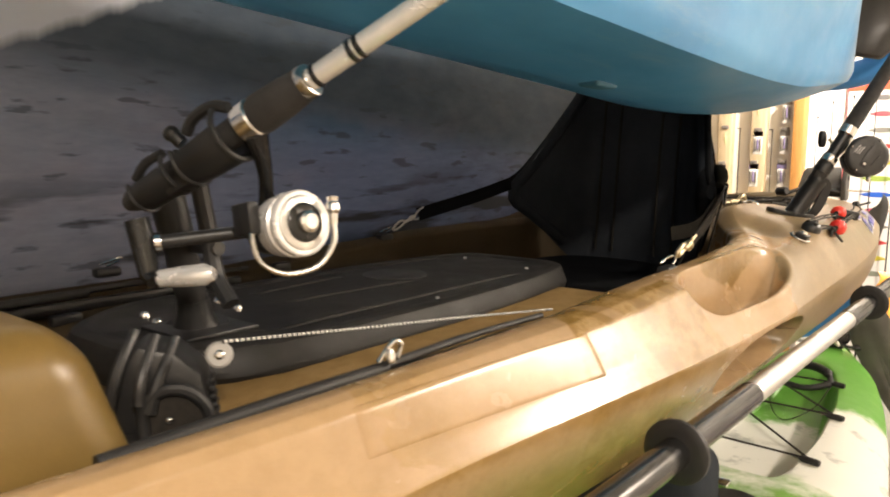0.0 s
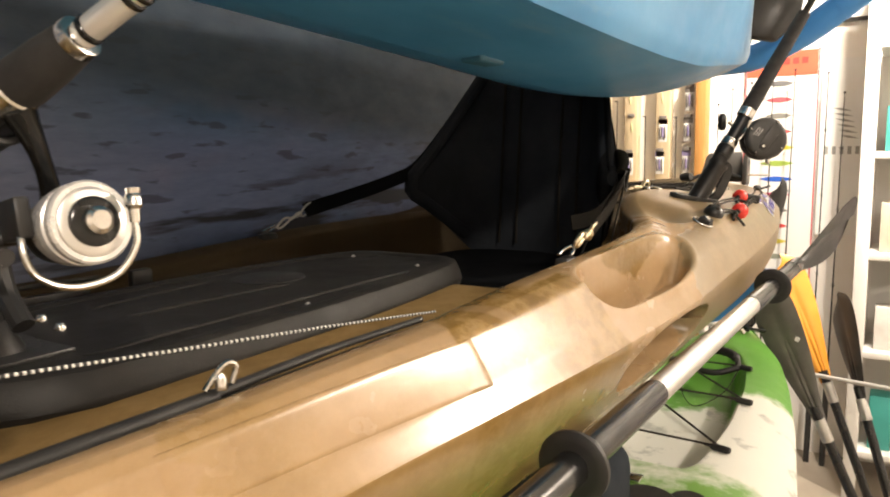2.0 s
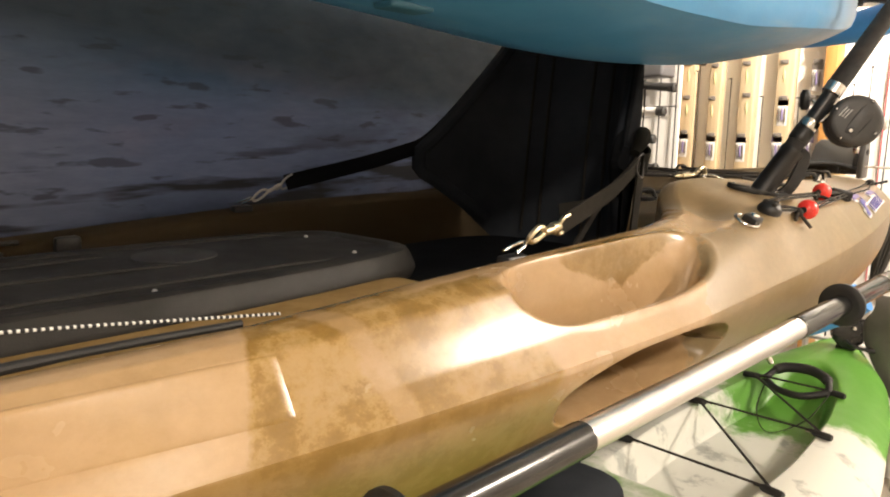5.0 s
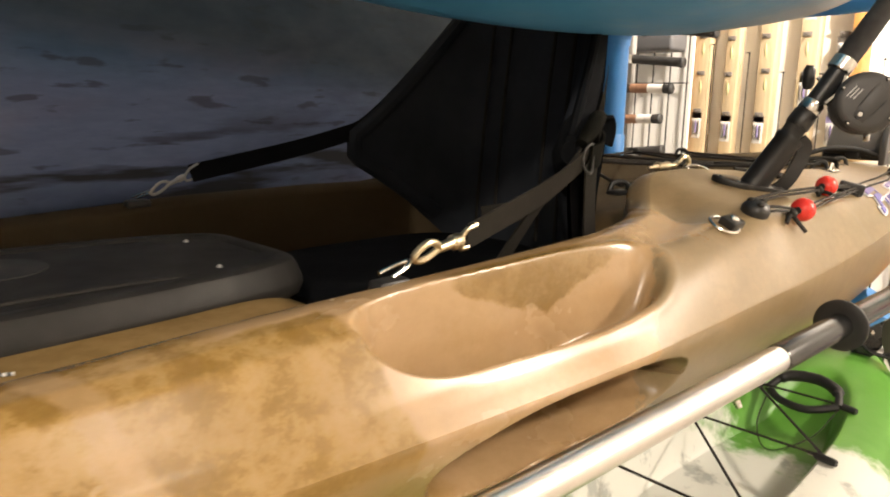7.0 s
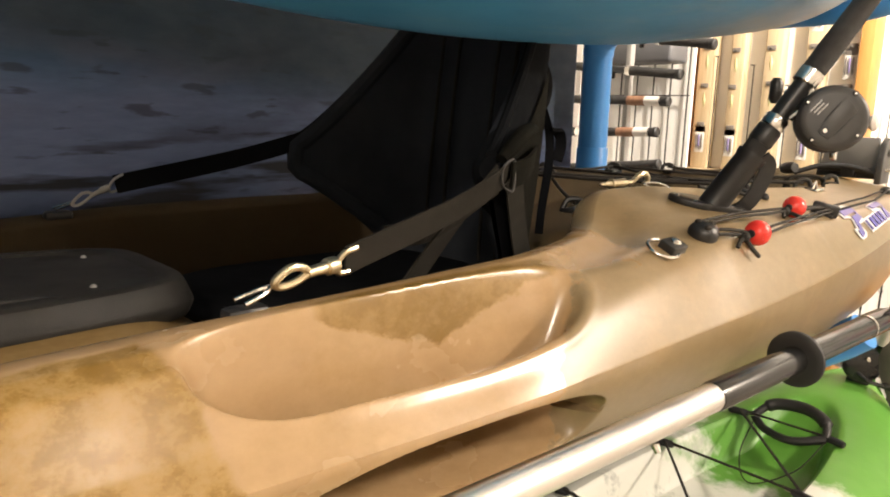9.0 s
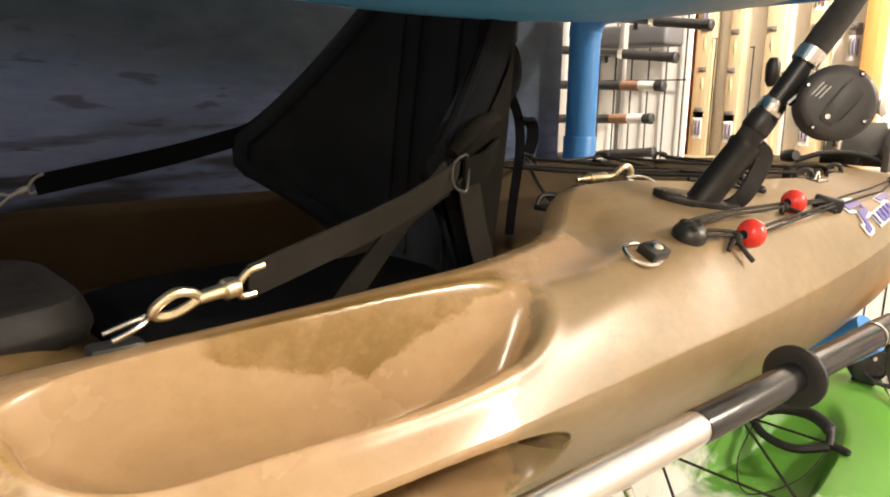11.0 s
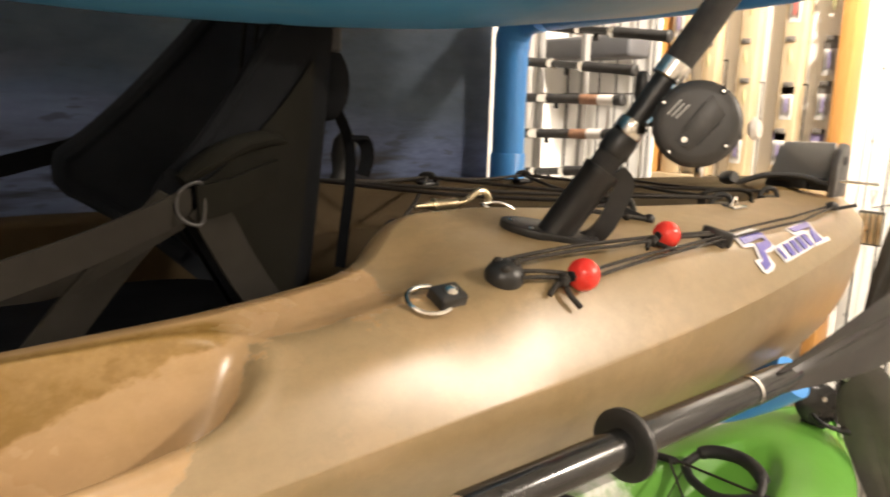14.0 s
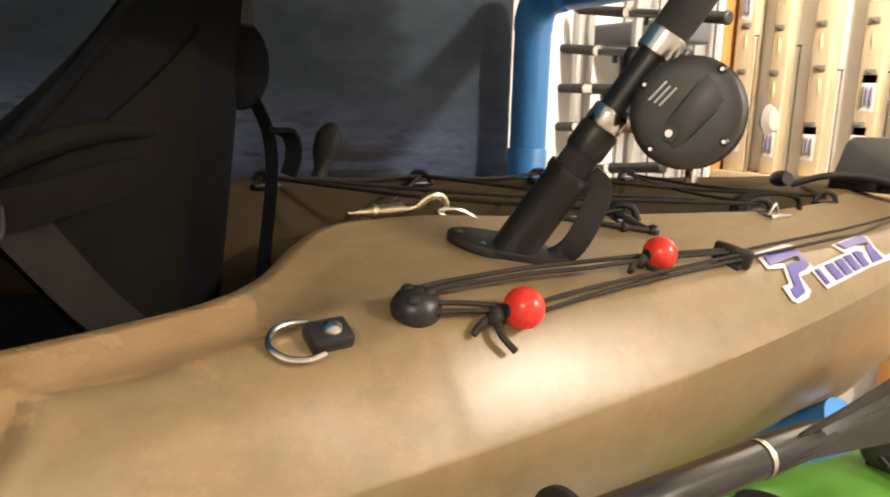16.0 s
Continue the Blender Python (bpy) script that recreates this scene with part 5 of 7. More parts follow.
def deck_rod():
    t = thing("casting_rod", R2A, "black rod with a round black reel, standing in the deck holder", "fishing rod", "kayak rods")
    L = lambda s: along_rod(s, R2A, R2D)
    part("butt_grip", lathe(L(0.006), L(0.128), [(0, 0.0145), (1, 0.0145)], 24), t, "black foam butt grip", mat=FOAM)
    part("ferrule", lathe(L(0.098), L(0.122), [(0, 0.0155), (0.1, 0.0165), (0.85, 0.0165), (1, 0.015)], 24), t, mat=BLACK_PLASTIC)
    part("reel_band", lathe(L(0.122), L(0.138), [(0, 0.0145), (0.1, 0.0155), (0.9, 0.0155), (1, 0.0145)], 24), t, "bright steel band", mat=STEEL)
    part("reel_seat", lathe(L(0.138), L(0.190), [(0, 0.0125), (1, 0.0125)], 24), t, "black reel seat", mat=BLACK_PLASTIC)
    part("reel_band", lathe(L(0.188), L(0.208), [(0, 0.0145), (0.08, 0.016), (0.92, 0.016), (1, 0.0145)], 24), t, "bright steel band", mat=STEEL)
    part("fore_grip", lathe(L(0.208), L(0.43), [(0, 0.0150), (0.1, 0.0155), (1, 0.012)], 24), t, "black foam fore grip", mat=FOAM)
    part("blank", lathe(L(0.43), L(1.05), [(0, 0.007), (1, 0.003)], 14), t, "black rod blank", mat=GLOSS_BLACK)
    c = Vector((-0.254, 1.645, 1.336))
    ax = Vector((0.52, -0.84, 0.10)).normalized()
    seat = L(0.164)
    part("reel_foot", tube(smooth_path([L(0.142) + (c - seat) * 0.24, seat + (c - seat) * 0.32, L(0.186) + (c - seat) * 0.24], 6), 0.004, 8), t, "bright steel reel foot", mat=STEEL)
    part("spool_frame", lathe(c - ax * 0.030, c + ax * 0.002, [(0, 0.036), (0.08, 0.040), (0.25, 0.040), (0.3, 0.034), (0.75, 0.034), (0.8, 0.0390), (1, 0.0398)], 48), t, "black reel frame", mat=BLACK_PLASTIC)
    plate = part("side_plate", lathe(c + ax * 0.001, c + ax * 0.011, [(0, 0.0402), (0.35, 0.0402), (0.7, 0.0386), (0.9, 0.036), (1, 0.029)], 56), t, "matt black side plate", mat=PLATE)
    u = Vector((0, 0, 1))
    u = (u - ax * u.dot(ax)).normalized()
    r = u.cross(ax).normalized()
    if r.x < 0:
        r = -r
    P = lambda a, b, h=0.011: c + r * a + u * b + ax * h
    part("rim", tube([P(0.0392 * math.cos(k * math.pi / 24), 0.0392 * math.sin(k * math.pi / 24), 0.0035) for k in range(48)], 0.0019, 8, True), plate, "raised black rim", mat=BLACK_PLASTIC)
    band = [(-0.0175, -0.0160), (-0.0050, -0.0270), (0.0245, 0.0085), (0.0120, 0.0265)]
    part("raised_band", prism(band, Matrix.Translation(c + ax * 0.0104) @ Matrix((r.to_tuple(), u.to_tuple(), ax.to_tuple())).transposed().to_4x4(), 0.0013, 0.0005), plate, "raised band across the plate", mat=PLATE)
    for (a, b), (a2, b2) in (((-0.0185, -0.0150), (0.0115, 0.0285)), ((-0.0045, -0.0285), (0.0260, 0.0085))):
        part("groove", tube([P(a, b, 0.0098), P((a + a2) / 2, (b + b2) / 2, 0.0114), P(a2, b2, 0.0098)], 0.0008, 6), plate, mat=RUBBER)
    for a, b in ((0.021, 0.030), (-0.031, 0.0185), (0.027, -0.0200), (-0.0225, -0.0275)):
        part("screw", lathe(P(a, b, 0.006), P(a, b, 0.0115), [(0, 0.0036), (0.7, 0.0036), (1, 0.002)], 12), plate, "dark steel screw", mat=BLACK_PLASTIC)
        part("screw_slot", rod(P(a, b, 0.011), P(a, b, 0.0119), 0.0014, seg=8), plate, mat=STEEL)
    part("screw", lathe(P(-0.010, -0.016, 0.010), P(-0.010, -0.016, 0.014), [(0, 0.0058), (1, 0.0058)], 18), plate, mat=BLACK_PLASTIC)
    part("screw", lathe(P(-0.010, -0.016, 0.013), P(-0.010, -0.016, 0.0165), [(0, 0.0032), (1, 0.0028)], 16), plate, "bright steel screw", mat=STEEL)
    for k, w in enumerate((0.018, 0.016, 0.017)):
        a0 = P(-0.0270 + 0.0040 * k, 0.0075 - 0.0018 * k, 0.0105)
        dirn = (r * 0.64 + u * 0.77).normalized()
        part("printed_mark", tube([a0, a0 + dirn * w], 0.0010, 6), plate, "row of pale unreadable print", mat=PRINT_WHITE)
    part("lug", box((-0.004, -0.003, -0.006), (0.004, 0.003, 0.006), 0.0015, 2, Matrix.Translation(P(0.006, -0.044, -0.004))), t, "small steel lug", mat=STEEL)
    hb = c - ax * 0.03
    hk = Vector((-0.343, 1.682, 1.372))
    part("handle_arm", tube(smooth_path([hb, hb - ax * 0.02, (hb - ax * 0.02) * 0.4 + (hk + Vector((0.02, 0, -0.01))) * 0.6, hk + Vector((0.012, 0, 0))], 5), 0.0035, 8), t, "steel crank arm", mat=STEEL)
    part("handle_knob", lathe(hk + Vector((0, 0, 0.017)), hk - Vector((0, 0, 0.017)), [(0, 0.005), (0.2, 0.0085), (0.8, 0.0085), (1, 0.005)], 16), t, "black paddle-shaped crank knob", mat=BLACK_PLASTIC)
    part("drag_star", lathe(c - ax * 0.034 + r * 0.05, c - ax * 0.03 + r * 0.058, [(0, 0.007), (0.5, 0.0115), (1, 0.008)], 18), t, "pale ivory knob", mat=PINKW)


deck_rod()


# ---- the seat in the kayak ----
def kayak_seat():
    t = thing("kayak_seat", (-0.62, 1.2, 1.09), "black fabric kayak seat with a high backrest strapped to the gunwales", "seat")
    # backrest: a padded shell that wraps forward at both wings
    nu, nv = 44, 26
    def shell(u, v, off):
        # u -1 (far wing) .. 1 (near wing), v 0 (bottom) .. 1 (top)
        au = abs(u)
        x = -0.613 + 0.196 * math.sin(u * 1.25) / math.sin(1.25) * 1.05
        top = 1.570 - 0.280 * (smoothstep(0.33, 1.01, au) if u < 0 else smoothstep(0.24, 0.98, au)) ** 0.92
        z0 = 1.092 + (0.150 if u < 0 else 0.172) * smoothstep(0.42, 1.0, au)
        z = z0 + (top - z0) * v
        y = 1.388 - 0.024 * smoothstep(-0.1, 0.25, u) + 0.045 * (z - 1.1) / 0.4 - 0.185 * smoothstep(0.42 if u < 0 else 0.26, 1.05, au)
        bulge = 0.010 * math.sin(v * math.pi) * (1 + 0.3 * math.cos(u * 9))
        nrm = Vector((-math.sin(u * 0.9) * 0.9, -1, 0)).normalized()
        return Vector((x, y, z)) + nrm * (off + (bulge if off > 0 else -bulge * 0.5))

    rows = []
    for j in range(nv + 1):
        v = j / nv
        th = 0.012 * min(1, 6 * v + 0.2, 6 * (1 - v) + 0.2)
        front = [shell(-1 + 2 * i / nu, v, th * min(1, (1 - abs(-1 + 2 * i / nu)) * 10 + 0.25)) for i in range(nu + 1)]
        back = [shell(-1 + 2 * i / nu, v, -th * min(1, (1 - abs(-1 + 2 * i / nu)) * 10 + 0.25)) for i in range(nu + 1)][::-1]
        rows.append(front + back + [front[0]])
    me = grid_mesh("backrest", rows, SEAT)
    me.materials.append(BACKCLOTH)
    cols = len(rows[0]) - 1
    for i, poly in enumerate(me.polygons):
        if i % cols >= nu - 4:
            poly.material_index = 1
    back = part("backrest", me, t)
    # padded border of the wings
    rim = []
    for u in np.linspace(-0.30, -0.965, 26):
        h = max(shell(u, 1, 0).z - shell(u, 0, 0).z, 0.03)
        rim.append(shell(u, 1 - 0.016 / h, 0.006))
    rim += [shell(-0.965, v, 0.006) for v in (0.5, 0.2)]
    rim += [shell(u, 0.08, 0.006) for u in np.linspace(-0.93, -0.62, 12)]
    part("padded_border", tube(rim, 0.0125, 10), back, "rounded black padded border", mat=SEAT)
    edge = [shell(u, 1.0, 0) for u in np.linspace(-1, 1, 50)]
    part("piping", tube(edge, 0.006, 8), back, "black edge binding", mat=BACKCLOTH)
    for u in (-0.36, -0.20, 0.20, 0.36):
        part("seam", tube([shell(u, v, 0.021) for v in np.linspace(0.1, 0.95, 16)], 0.0025, 6), back, mat=WEB)
    # near wing patch of brown canvas with a ring
    rows = []
    for v in np.linspace(0.12, 0.80, 16):
        rows.append([shell(u, v, -0.0165) for u in np.linspace(0.55, 0.985, 14)])
    part("wing_patch", grid_mesh("wing_patch", rows, PATCHC), back, "brown canvas reinforcement")
    rd = Vector((-0.394, 1.212, 1.271))
    hoop = [(0.004, 0.007, 0.013), (0.006, -0.003, 0.0145), (0.006, -0.012, 0.007), (0.006, -0.012, -0.007), (0.006, -0.003, -0.0145), (0.004, 0.007, -0.013)]
    part("ring", tube(smooth_path([rd + Vector(p) for p in hoop], 5, True), 0.0013, 8, True), back, "dark steel D ring", mat=RUBBER)
    tab = [rd + Vector((0.004, 0.003, 0.0)), rd + Vector((-0.002, 0.030, 0.004)), rd + Vector((-0.020, 0.060, 0.010)), rd + Vector((-0.042, 0.090, 0.014))]
    part("ring_tab", strap(smooth_path(tab, 6), 0.026, 0.003, (0.1, 0.1, 1)), back, "stitched canvas tab that holds the ring", mat=PATCHC)
    fold = smooth_path([rd + Vector((-0.002, -0.006, 0.016)), rd + Vector((-0.004, 0.012, 0.028)), rd + Vector((-0.018, 0.044, 0.040)), rd + Vector((-0.040, 0.080, 0.044)), rd + Vector((-0.062, 0.110, 0.040))], 6)
    part("fold", tube(fold, [0.004 + 0.006 * math.sin(math.pi * min(1.0, 0.15 + k / (len(fold) - 1) * 0.8)) for k in range(len(fold))], 12, flat=0.8), back, "puffed fold of brown canvas", mat=PATCHC)
    # seat pad
    bm = bmesh.new()
    ring = []
    for z, k in ((1.088, 0.96), (1.102, 1.0), (1.118, 0.97), (1.124, 0.88), (1.122, 0.6)):
        ring.append([bm.verts.new((-0.622 + 0.19 * k * (abs(math.cos(w)) ** 0.45) * math.copysign(1, math.cos(w)), 1.19 + 0.215 * k * (abs(math.sin(w)) ** 0.55) * math.copysign(1, math.sin(w)), z)) for w in np.linspace(0, 2 * math.pi, 48, endpoint=False)])
    for A, B in zip(ring, ring[1:]):
        for k in range(48):
            bm.faces.new((A[k], A[(k + 1) % 48], B[(k + 1) % 48], B[k]))
    bm.faces.new(ring[-1])
    bm.faces.new(ring[0][::-1])
    part("cushion", bm, t, "black seat cushion", mat=BACKCLOTH)
    # straps from the wings to the pad eyes, with snap hooks
    for side, wing, hook_t, eye in ((1, rd, Vector((-0.365, 1.0, 1.214)), Vector((-0.359, 0.928, 1.206))), (-1, Vector((-0.806, 1.228, 1.286)), Vector((-0.868, 0.992, 1.229)), Vector((-0.889, 0.940, 1.202)))):
        n_pts = smooth_path([wing, wing * 0.6 + hook_t * 0.4 + Vector((0.004 * side, 0, -0.004)), hook_t], 7)
        part("strap", strap(n_pts, 0.026 if side > 0 else 0.024, 0.002, [Vector((0.25 * side, 0.25, 1))] * len(n_pts)), t, "black webbing strap", mat=WEB if side > 0 else BACKCLOTH)
        d = (eye - hook_t).normalized()
        L = (eye - hook_t).length
        w = Vector((0.3, 0.2, 1)).normalized()
        g = 1.0 if side > 0 else 0.62
        hk = part("snap_hook", join(
            tube(smooth_path([hook_t + w * 0.0105 - d * 0.008, hook_t + w * 0.009 + d * 0.003, hook_t + d * 0.008, hook_t - w * 0.009 + d * 0.003, hook_t - w * 0.0105 - d * 0.008], 5), 0.0026 * g, 8),
            tube([hook_t + d * 0.008, hook_t + d * 0.012, hook_t + d * 0.018, hook_t + d * 0.020, hook_t + d * L * 0.5], [r * g for r in (0.006, 0.007, 0.007, 0.0048, 0.0042)], 12),
            tube(smooth_path([hook_t + d * L * 0.48, hook_t + d * L * 0.58 + w * 0.006, hook_t + d * L * 0.74 + w * 0.009, hook_t + d * L * 0.88 + w * 0.003, hook_t + d * L * 0.87 - w * 0.003, hook_t + d * L * 0.74 - w * 0.006, hook_t + d * L * 0.60 - w * 0.0045, hook_t + d * L * 0.48], 6), 0.0032 * g, 10)), t, "brass swivel snap hook" if side > 0 else "dull steel snap hook", mat=BRASS if side > 0 else GALV)
    # lower side straps of the near wing
    for a, b, c2, w in ((rd + Vector((0, -0.012, 0.004)), Vector((-0.414, 1.150, 1.214)), Vector((-0.430, 1.095, 1.140)), 0.042), (rd + Vector((0, 0.01, 0)), Vector((-0.425, 1.27, 1.20)), Vector((-0.46, 1.33, 1.13)), 0.030)):
        pts = smooth_path([a, b, c2], 7)
        part("strap", strap(pts, w, 0.002, [Vector((-0.2, 1, 0.35))] * len(pts)), t, "black webbing strap", mat=WEB)
    part("strap_tail", strap(smooth_path([Vector((-0.40, 1.205, 1.262)), Vector((-0.405, 1.13, 1.225)), Vector((-0.43, 1.09, 1.215))], 6), 0.022, 0.002, (0.2, 0.2, 1)), t, "loose webbing end", mat=WEB)
    # rear pull strap with a plastic buckle at the top edge
    pts = smooth_path([Vector((-0.526, 1.414, 1.345)), Vector((-0.522, 1.428, 1.310)), Vector((-0.521, 1.430, 1.27)), Vector((-0.524, 1.424, 1.21)), Vector((-0.522, 1.418, 1.175))], 6)
    part("rear_strap", strap(pts, 0.011, 0.003, (0.7, 0.7, 0)), t, "black webbing strap", mat=BACKCLOTH)
    part("strap_end", strap(smooth_path([Vector((-0.522, 1.428, 1.312)), Vector((-0.519, 1.446, 1.308)), Vector((-0.519, 1.450, 1.290)), Vector((-0.520, 1.445, 1.272))], 5), 0.014, 0.005, (0.7, 0.7, 0)), t, "folded loose strap end", mat=BACKCLOTH)
    part("buckle", join(box((-0.536, 1.398, 1.396), (-0.516, 1.418, 1.428), 0.005, 3), box((-0.531, 1.400, 1.424), (-0.521, 1.412, 1.440), 0.003, 2)), t, "black plastic buckle", mat=RUBBER)
    part("pouch", ball((-0.531, 1.408, 1.366), 0.038, 20, (0.5, 0.66, 1.0)), t, "black bulging side pouch", mat=BACKCLOTH)


kayak_seat()


# ---- the paddle along the tan kayak ----
PA, PB = Vector((-0.241, 0.649, 1.058)), Vector((-0.202, 1.720, 1.071))
PD = (PB - PA).normalized()


def at_shaft(y):
    return PA + (PB - PA) * ((y - PA.y) / (PB.y - PA.y))


def blade(parent, root, along, across, length, width, mat, label, thick=0.006, cup=0.02, name="blade"):
    """A dished paddle blade from its root."""
    along, across = along.normalized(), (across - along * across.dot(along.normalized())).normalized()
    nrm = along.cross(across).normalized()
    rows = []
    n = 26
    for i in range(n + 1):
        s = i / n
        w = width / 2 * (0.26 + 0.74 * math.sin(min(s * 1.25, 1.0) * math.pi / 2) ** 1.3) * math.sqrt(max(1 - max((s - 0.80) / 0.20, 0) ** 2.2, 0.0009))
        ring = []
        for k in range(-8, 9):
            v = k / 8
            bend = cup * (s ** 1.6) + 0.18 * width * v * v * 0.25 - 0.012 * math.exp(-(v / 0.22) ** 2) * (1 - s) * 0.8
            ring.append(root + along * (length * s + 0.02 * v * s) + across * (w * v) + nrm * (bend + thick * 0.5 * (1 - abs(v) ** 3)))
        for k in range(8, -9, -1):
            v = k / 8
            bend = cup * (s ** 1.6) + 0.18 * width * v * v * 0.25 + 0.010 * math.exp(-(v / 0.2) ** 2) * (1 - s)
            ring.append(root + along * (length * s + 0.02 * v * s) + across * (w * v) + nrm * (bend - thick * 0.5 * (1 - abs(v) ** 3) - 0.0006))
        ring.append(ring[0])
        rows.append(ring)
    return part(name, grid_mesh("blade", rows, mat), parent, label)


def side_paddle():
    t = thing("paddle", at_shaft(1.1), "double paddle with aluminium shaft and black blades beside the tan kayak", "paddle", "paddles")
    A = at_shaft
    part("shaft", rod(A(-0.12), A(1.72), 0.0142, seg=32), t, "bright aluminium shaft", mat=ALU)
    part("grip_sleeve", lathe(A(-0.10), A(0.850), [(0, 0.0150), (0.6, 0.0154), (0.995, 0.0154), (1, 0.0148)], 32), t, "glossy black grip sleeve", mat=GLOSS_BLACK)
    part("grip_sleeve", lathe(A(1.325), A(1.700), [(0, 0.0148), (0.01, 0.0156), (0.99, 0.0156), (1, 0.0148)], 32), t, "satin black grip sleeve", mat=GLOSS_BLACK)
    for y in (0.649, 1.512):
        c = A(y)
        part("drip_ring", lathe(c - PD * 0.013, c + PD * 0.011, [(0, 0.0225), (0.02, 0.029), (0.10, 0.0318), (0.30, 0.0318), (0.42, 0.029), (0.55, 0.0225), (0.75, 0.0195), (1, 0.0172)], 36), t, "black rubber drip ring", mat=RUBBER)
    part("collar", lathe(A(1.700), A(1.706), [(0, 0.0162), (1, 0.0162)], 28), t, "thin bright collar", mat=STEEL)
    part("neck", lathe(A(1.706), A(1.80), [(0, 0.0165), (0.6, 0.0155), (1, 0.010)], 24), t, "black blade socket", mat=GLOSS_BLACK)
    root = A(1.745)
    tip = Vector((-0.128, 2.045, 1.150))
    blade(t, root, tip - root, Vector((0.25, -0.12, 1.0)), (tip - root).length, 0.132, BLADE_BLACK, "dished dull black blade", 0.006, 0.004)
    blade(t, A(-0.12), A(-0.5) - A(-0.12), Vector((1, 0, 0.4)), 0.36, 0.14, BLADE_BLACK, "dished dull black blade")
    part("bolt", lathe(A(1.22) + Vector((0.008, 0, -0.014)), A(1.22) + Vector((0.012, 0, -0.020)), [(0, 0.004), (1, 0.003)], 12), t, "small steel spring button", mat=STEEL)


side_paddle()

# ---- the blue kayak on the tier above ----
BCX = -0.45
BB = curve([(-1.2, 1.66), (-0.6, 1.57), (0.0, 1.468), (0.3, 1.449), (0.6, 1.434), (0.9, 1.418), (1.05, 1.408), (1.2, 1.406), (1.35, 1.411), (1.5, 1.422), (1.7, 1.449), (1.85, 1.471), (2.0, 1.500), (2.08, 1.54)])
BW = curve([(-1.2, 0.0), (-1.0, 0.06), (-0.5, 0.12), (0.1, 0.148), (0.6, 0.156), (1.2, 0.154), (1.5, 0.148), (1.7, 0.138), (1.85, 0.122), (1.93, 0.10), (2.0, 0.065), (2.05, 0.02), (2.08, 0.004)])
BR = curve([(-1.2, 1.67), (-0.6, 1.575), (0.0, 1.478), (0.5, 1.453), (0.7, 1.447), (0.9, 1.443), (1.1, 1.442), (1.3, 1.448), (1.5, 1.468), (1.75, 1.493), (1.9, 1.515), (2.0, 1.545), (2.08, 1.60)])


def blue_kayak():
    t = thing("kayak", (BCX, 0.6, 1.40), "sky-blue moulded kayak with a pale scuffed stern, on the tier above", "kayak")
    rows = []
    for y in np.concatenate([np.linspace(-1.199, 1.6, 110), np.linspace(1.62, 2.079, 50)]):
        y = float(y)
        w, b, r = BW(y), BB(y), BR(y)
        fl = 0.05 * (1 - smoothstep(1.2, 1.95, y)) * smoothstep(-1.2, 0.0, y) + 0.004

        def half(near):
            # keel, rounded bilge, chine, flared side; the hull leans, so its far bilge lies higher
            p = []
            for k in range(25):
                u = k / 24
                rise = (r - b) * (0.35 * u + 0.65 * u ** 2.2) if near else 0.055 * u ** 2 * min(1, w / 0.1)
                p.append((w * u, b + rise))
            x0, z0 = p[-1]
            for k in range(1, 22):
                u = k / 21
                p.append((x0 + 0.007 * min(1, u * 12) * min(1, w / 0.05) + fl * (0.35 * u + 0.65 * u ** 1.4), z0 + 0.002 * min(1, u * 10) + (b + 0.215 - z0) * u))
            x1, z1 = p[-1]
            # unseen deck crown, made tall to keep light off the banner
            for k in range(1, 9):
                a = k / 8
                p.append((x1 * (1 - a), z1 + 0.10 * math.sin(a * math.pi / 2) * min(1, w / 0.1)))
            return p

        near = [(BCX + d, y, z) for d, z in half(True)]
        far = [(BCX - d, y, z) for d, z in half(False)[::-1]]
        rows.append(near + far[1:] + [near[0]])
    hull = part("hull", grid_mesh("hull", rows, BLUE), t)
    # worn dark patch where a rack pad has rubbed, and the side fittings
    part("scupper_mark", box((-0.440, 0.795, 1.4195), (-0.412, 0.850, 1.432), 0.004, 3), t, "dark rubbed patch on the hull", mat=plain("dark_rubbed_plastic", (0.04, 0.16, 0.26), 0.55))
    part("side_fitting", box((-0.288, 1.28, 1.575), (-0.262, 1.355, 1.605), 0.008, 3), t, "dark recessed side fitting", mat=plain("deep_blue_plastic", (0.01, 0.05, 0.10), 0.4))
    rud = part("rudder", prism([(-0.055, -0.06), (0.02, -0.075), (0.07, -0.03), (0.085, 0.06), (0.05, 0.10), (-0.03, 0.10), (-0.06, 0.02)], Matrix.Translation((-0.315, 1.98, 1.63)) @ pose(0, 0, 0, 78, 0, 18), 0.03, 0.008), t, "glossy black rudder with worn edges", mat=BLADE_BLACK)
    part("bracket", join(box((-0.352, 1.935, 1.56), (-0.338, 1.955, 1.78), 0.003), rod((-0.38, 1.93, 1.60), (-0.30, 1.97, 1.61), 0.012)), rud, "black rudder bracket", mat=BLACK_PLASTIC)


blue_kayak()


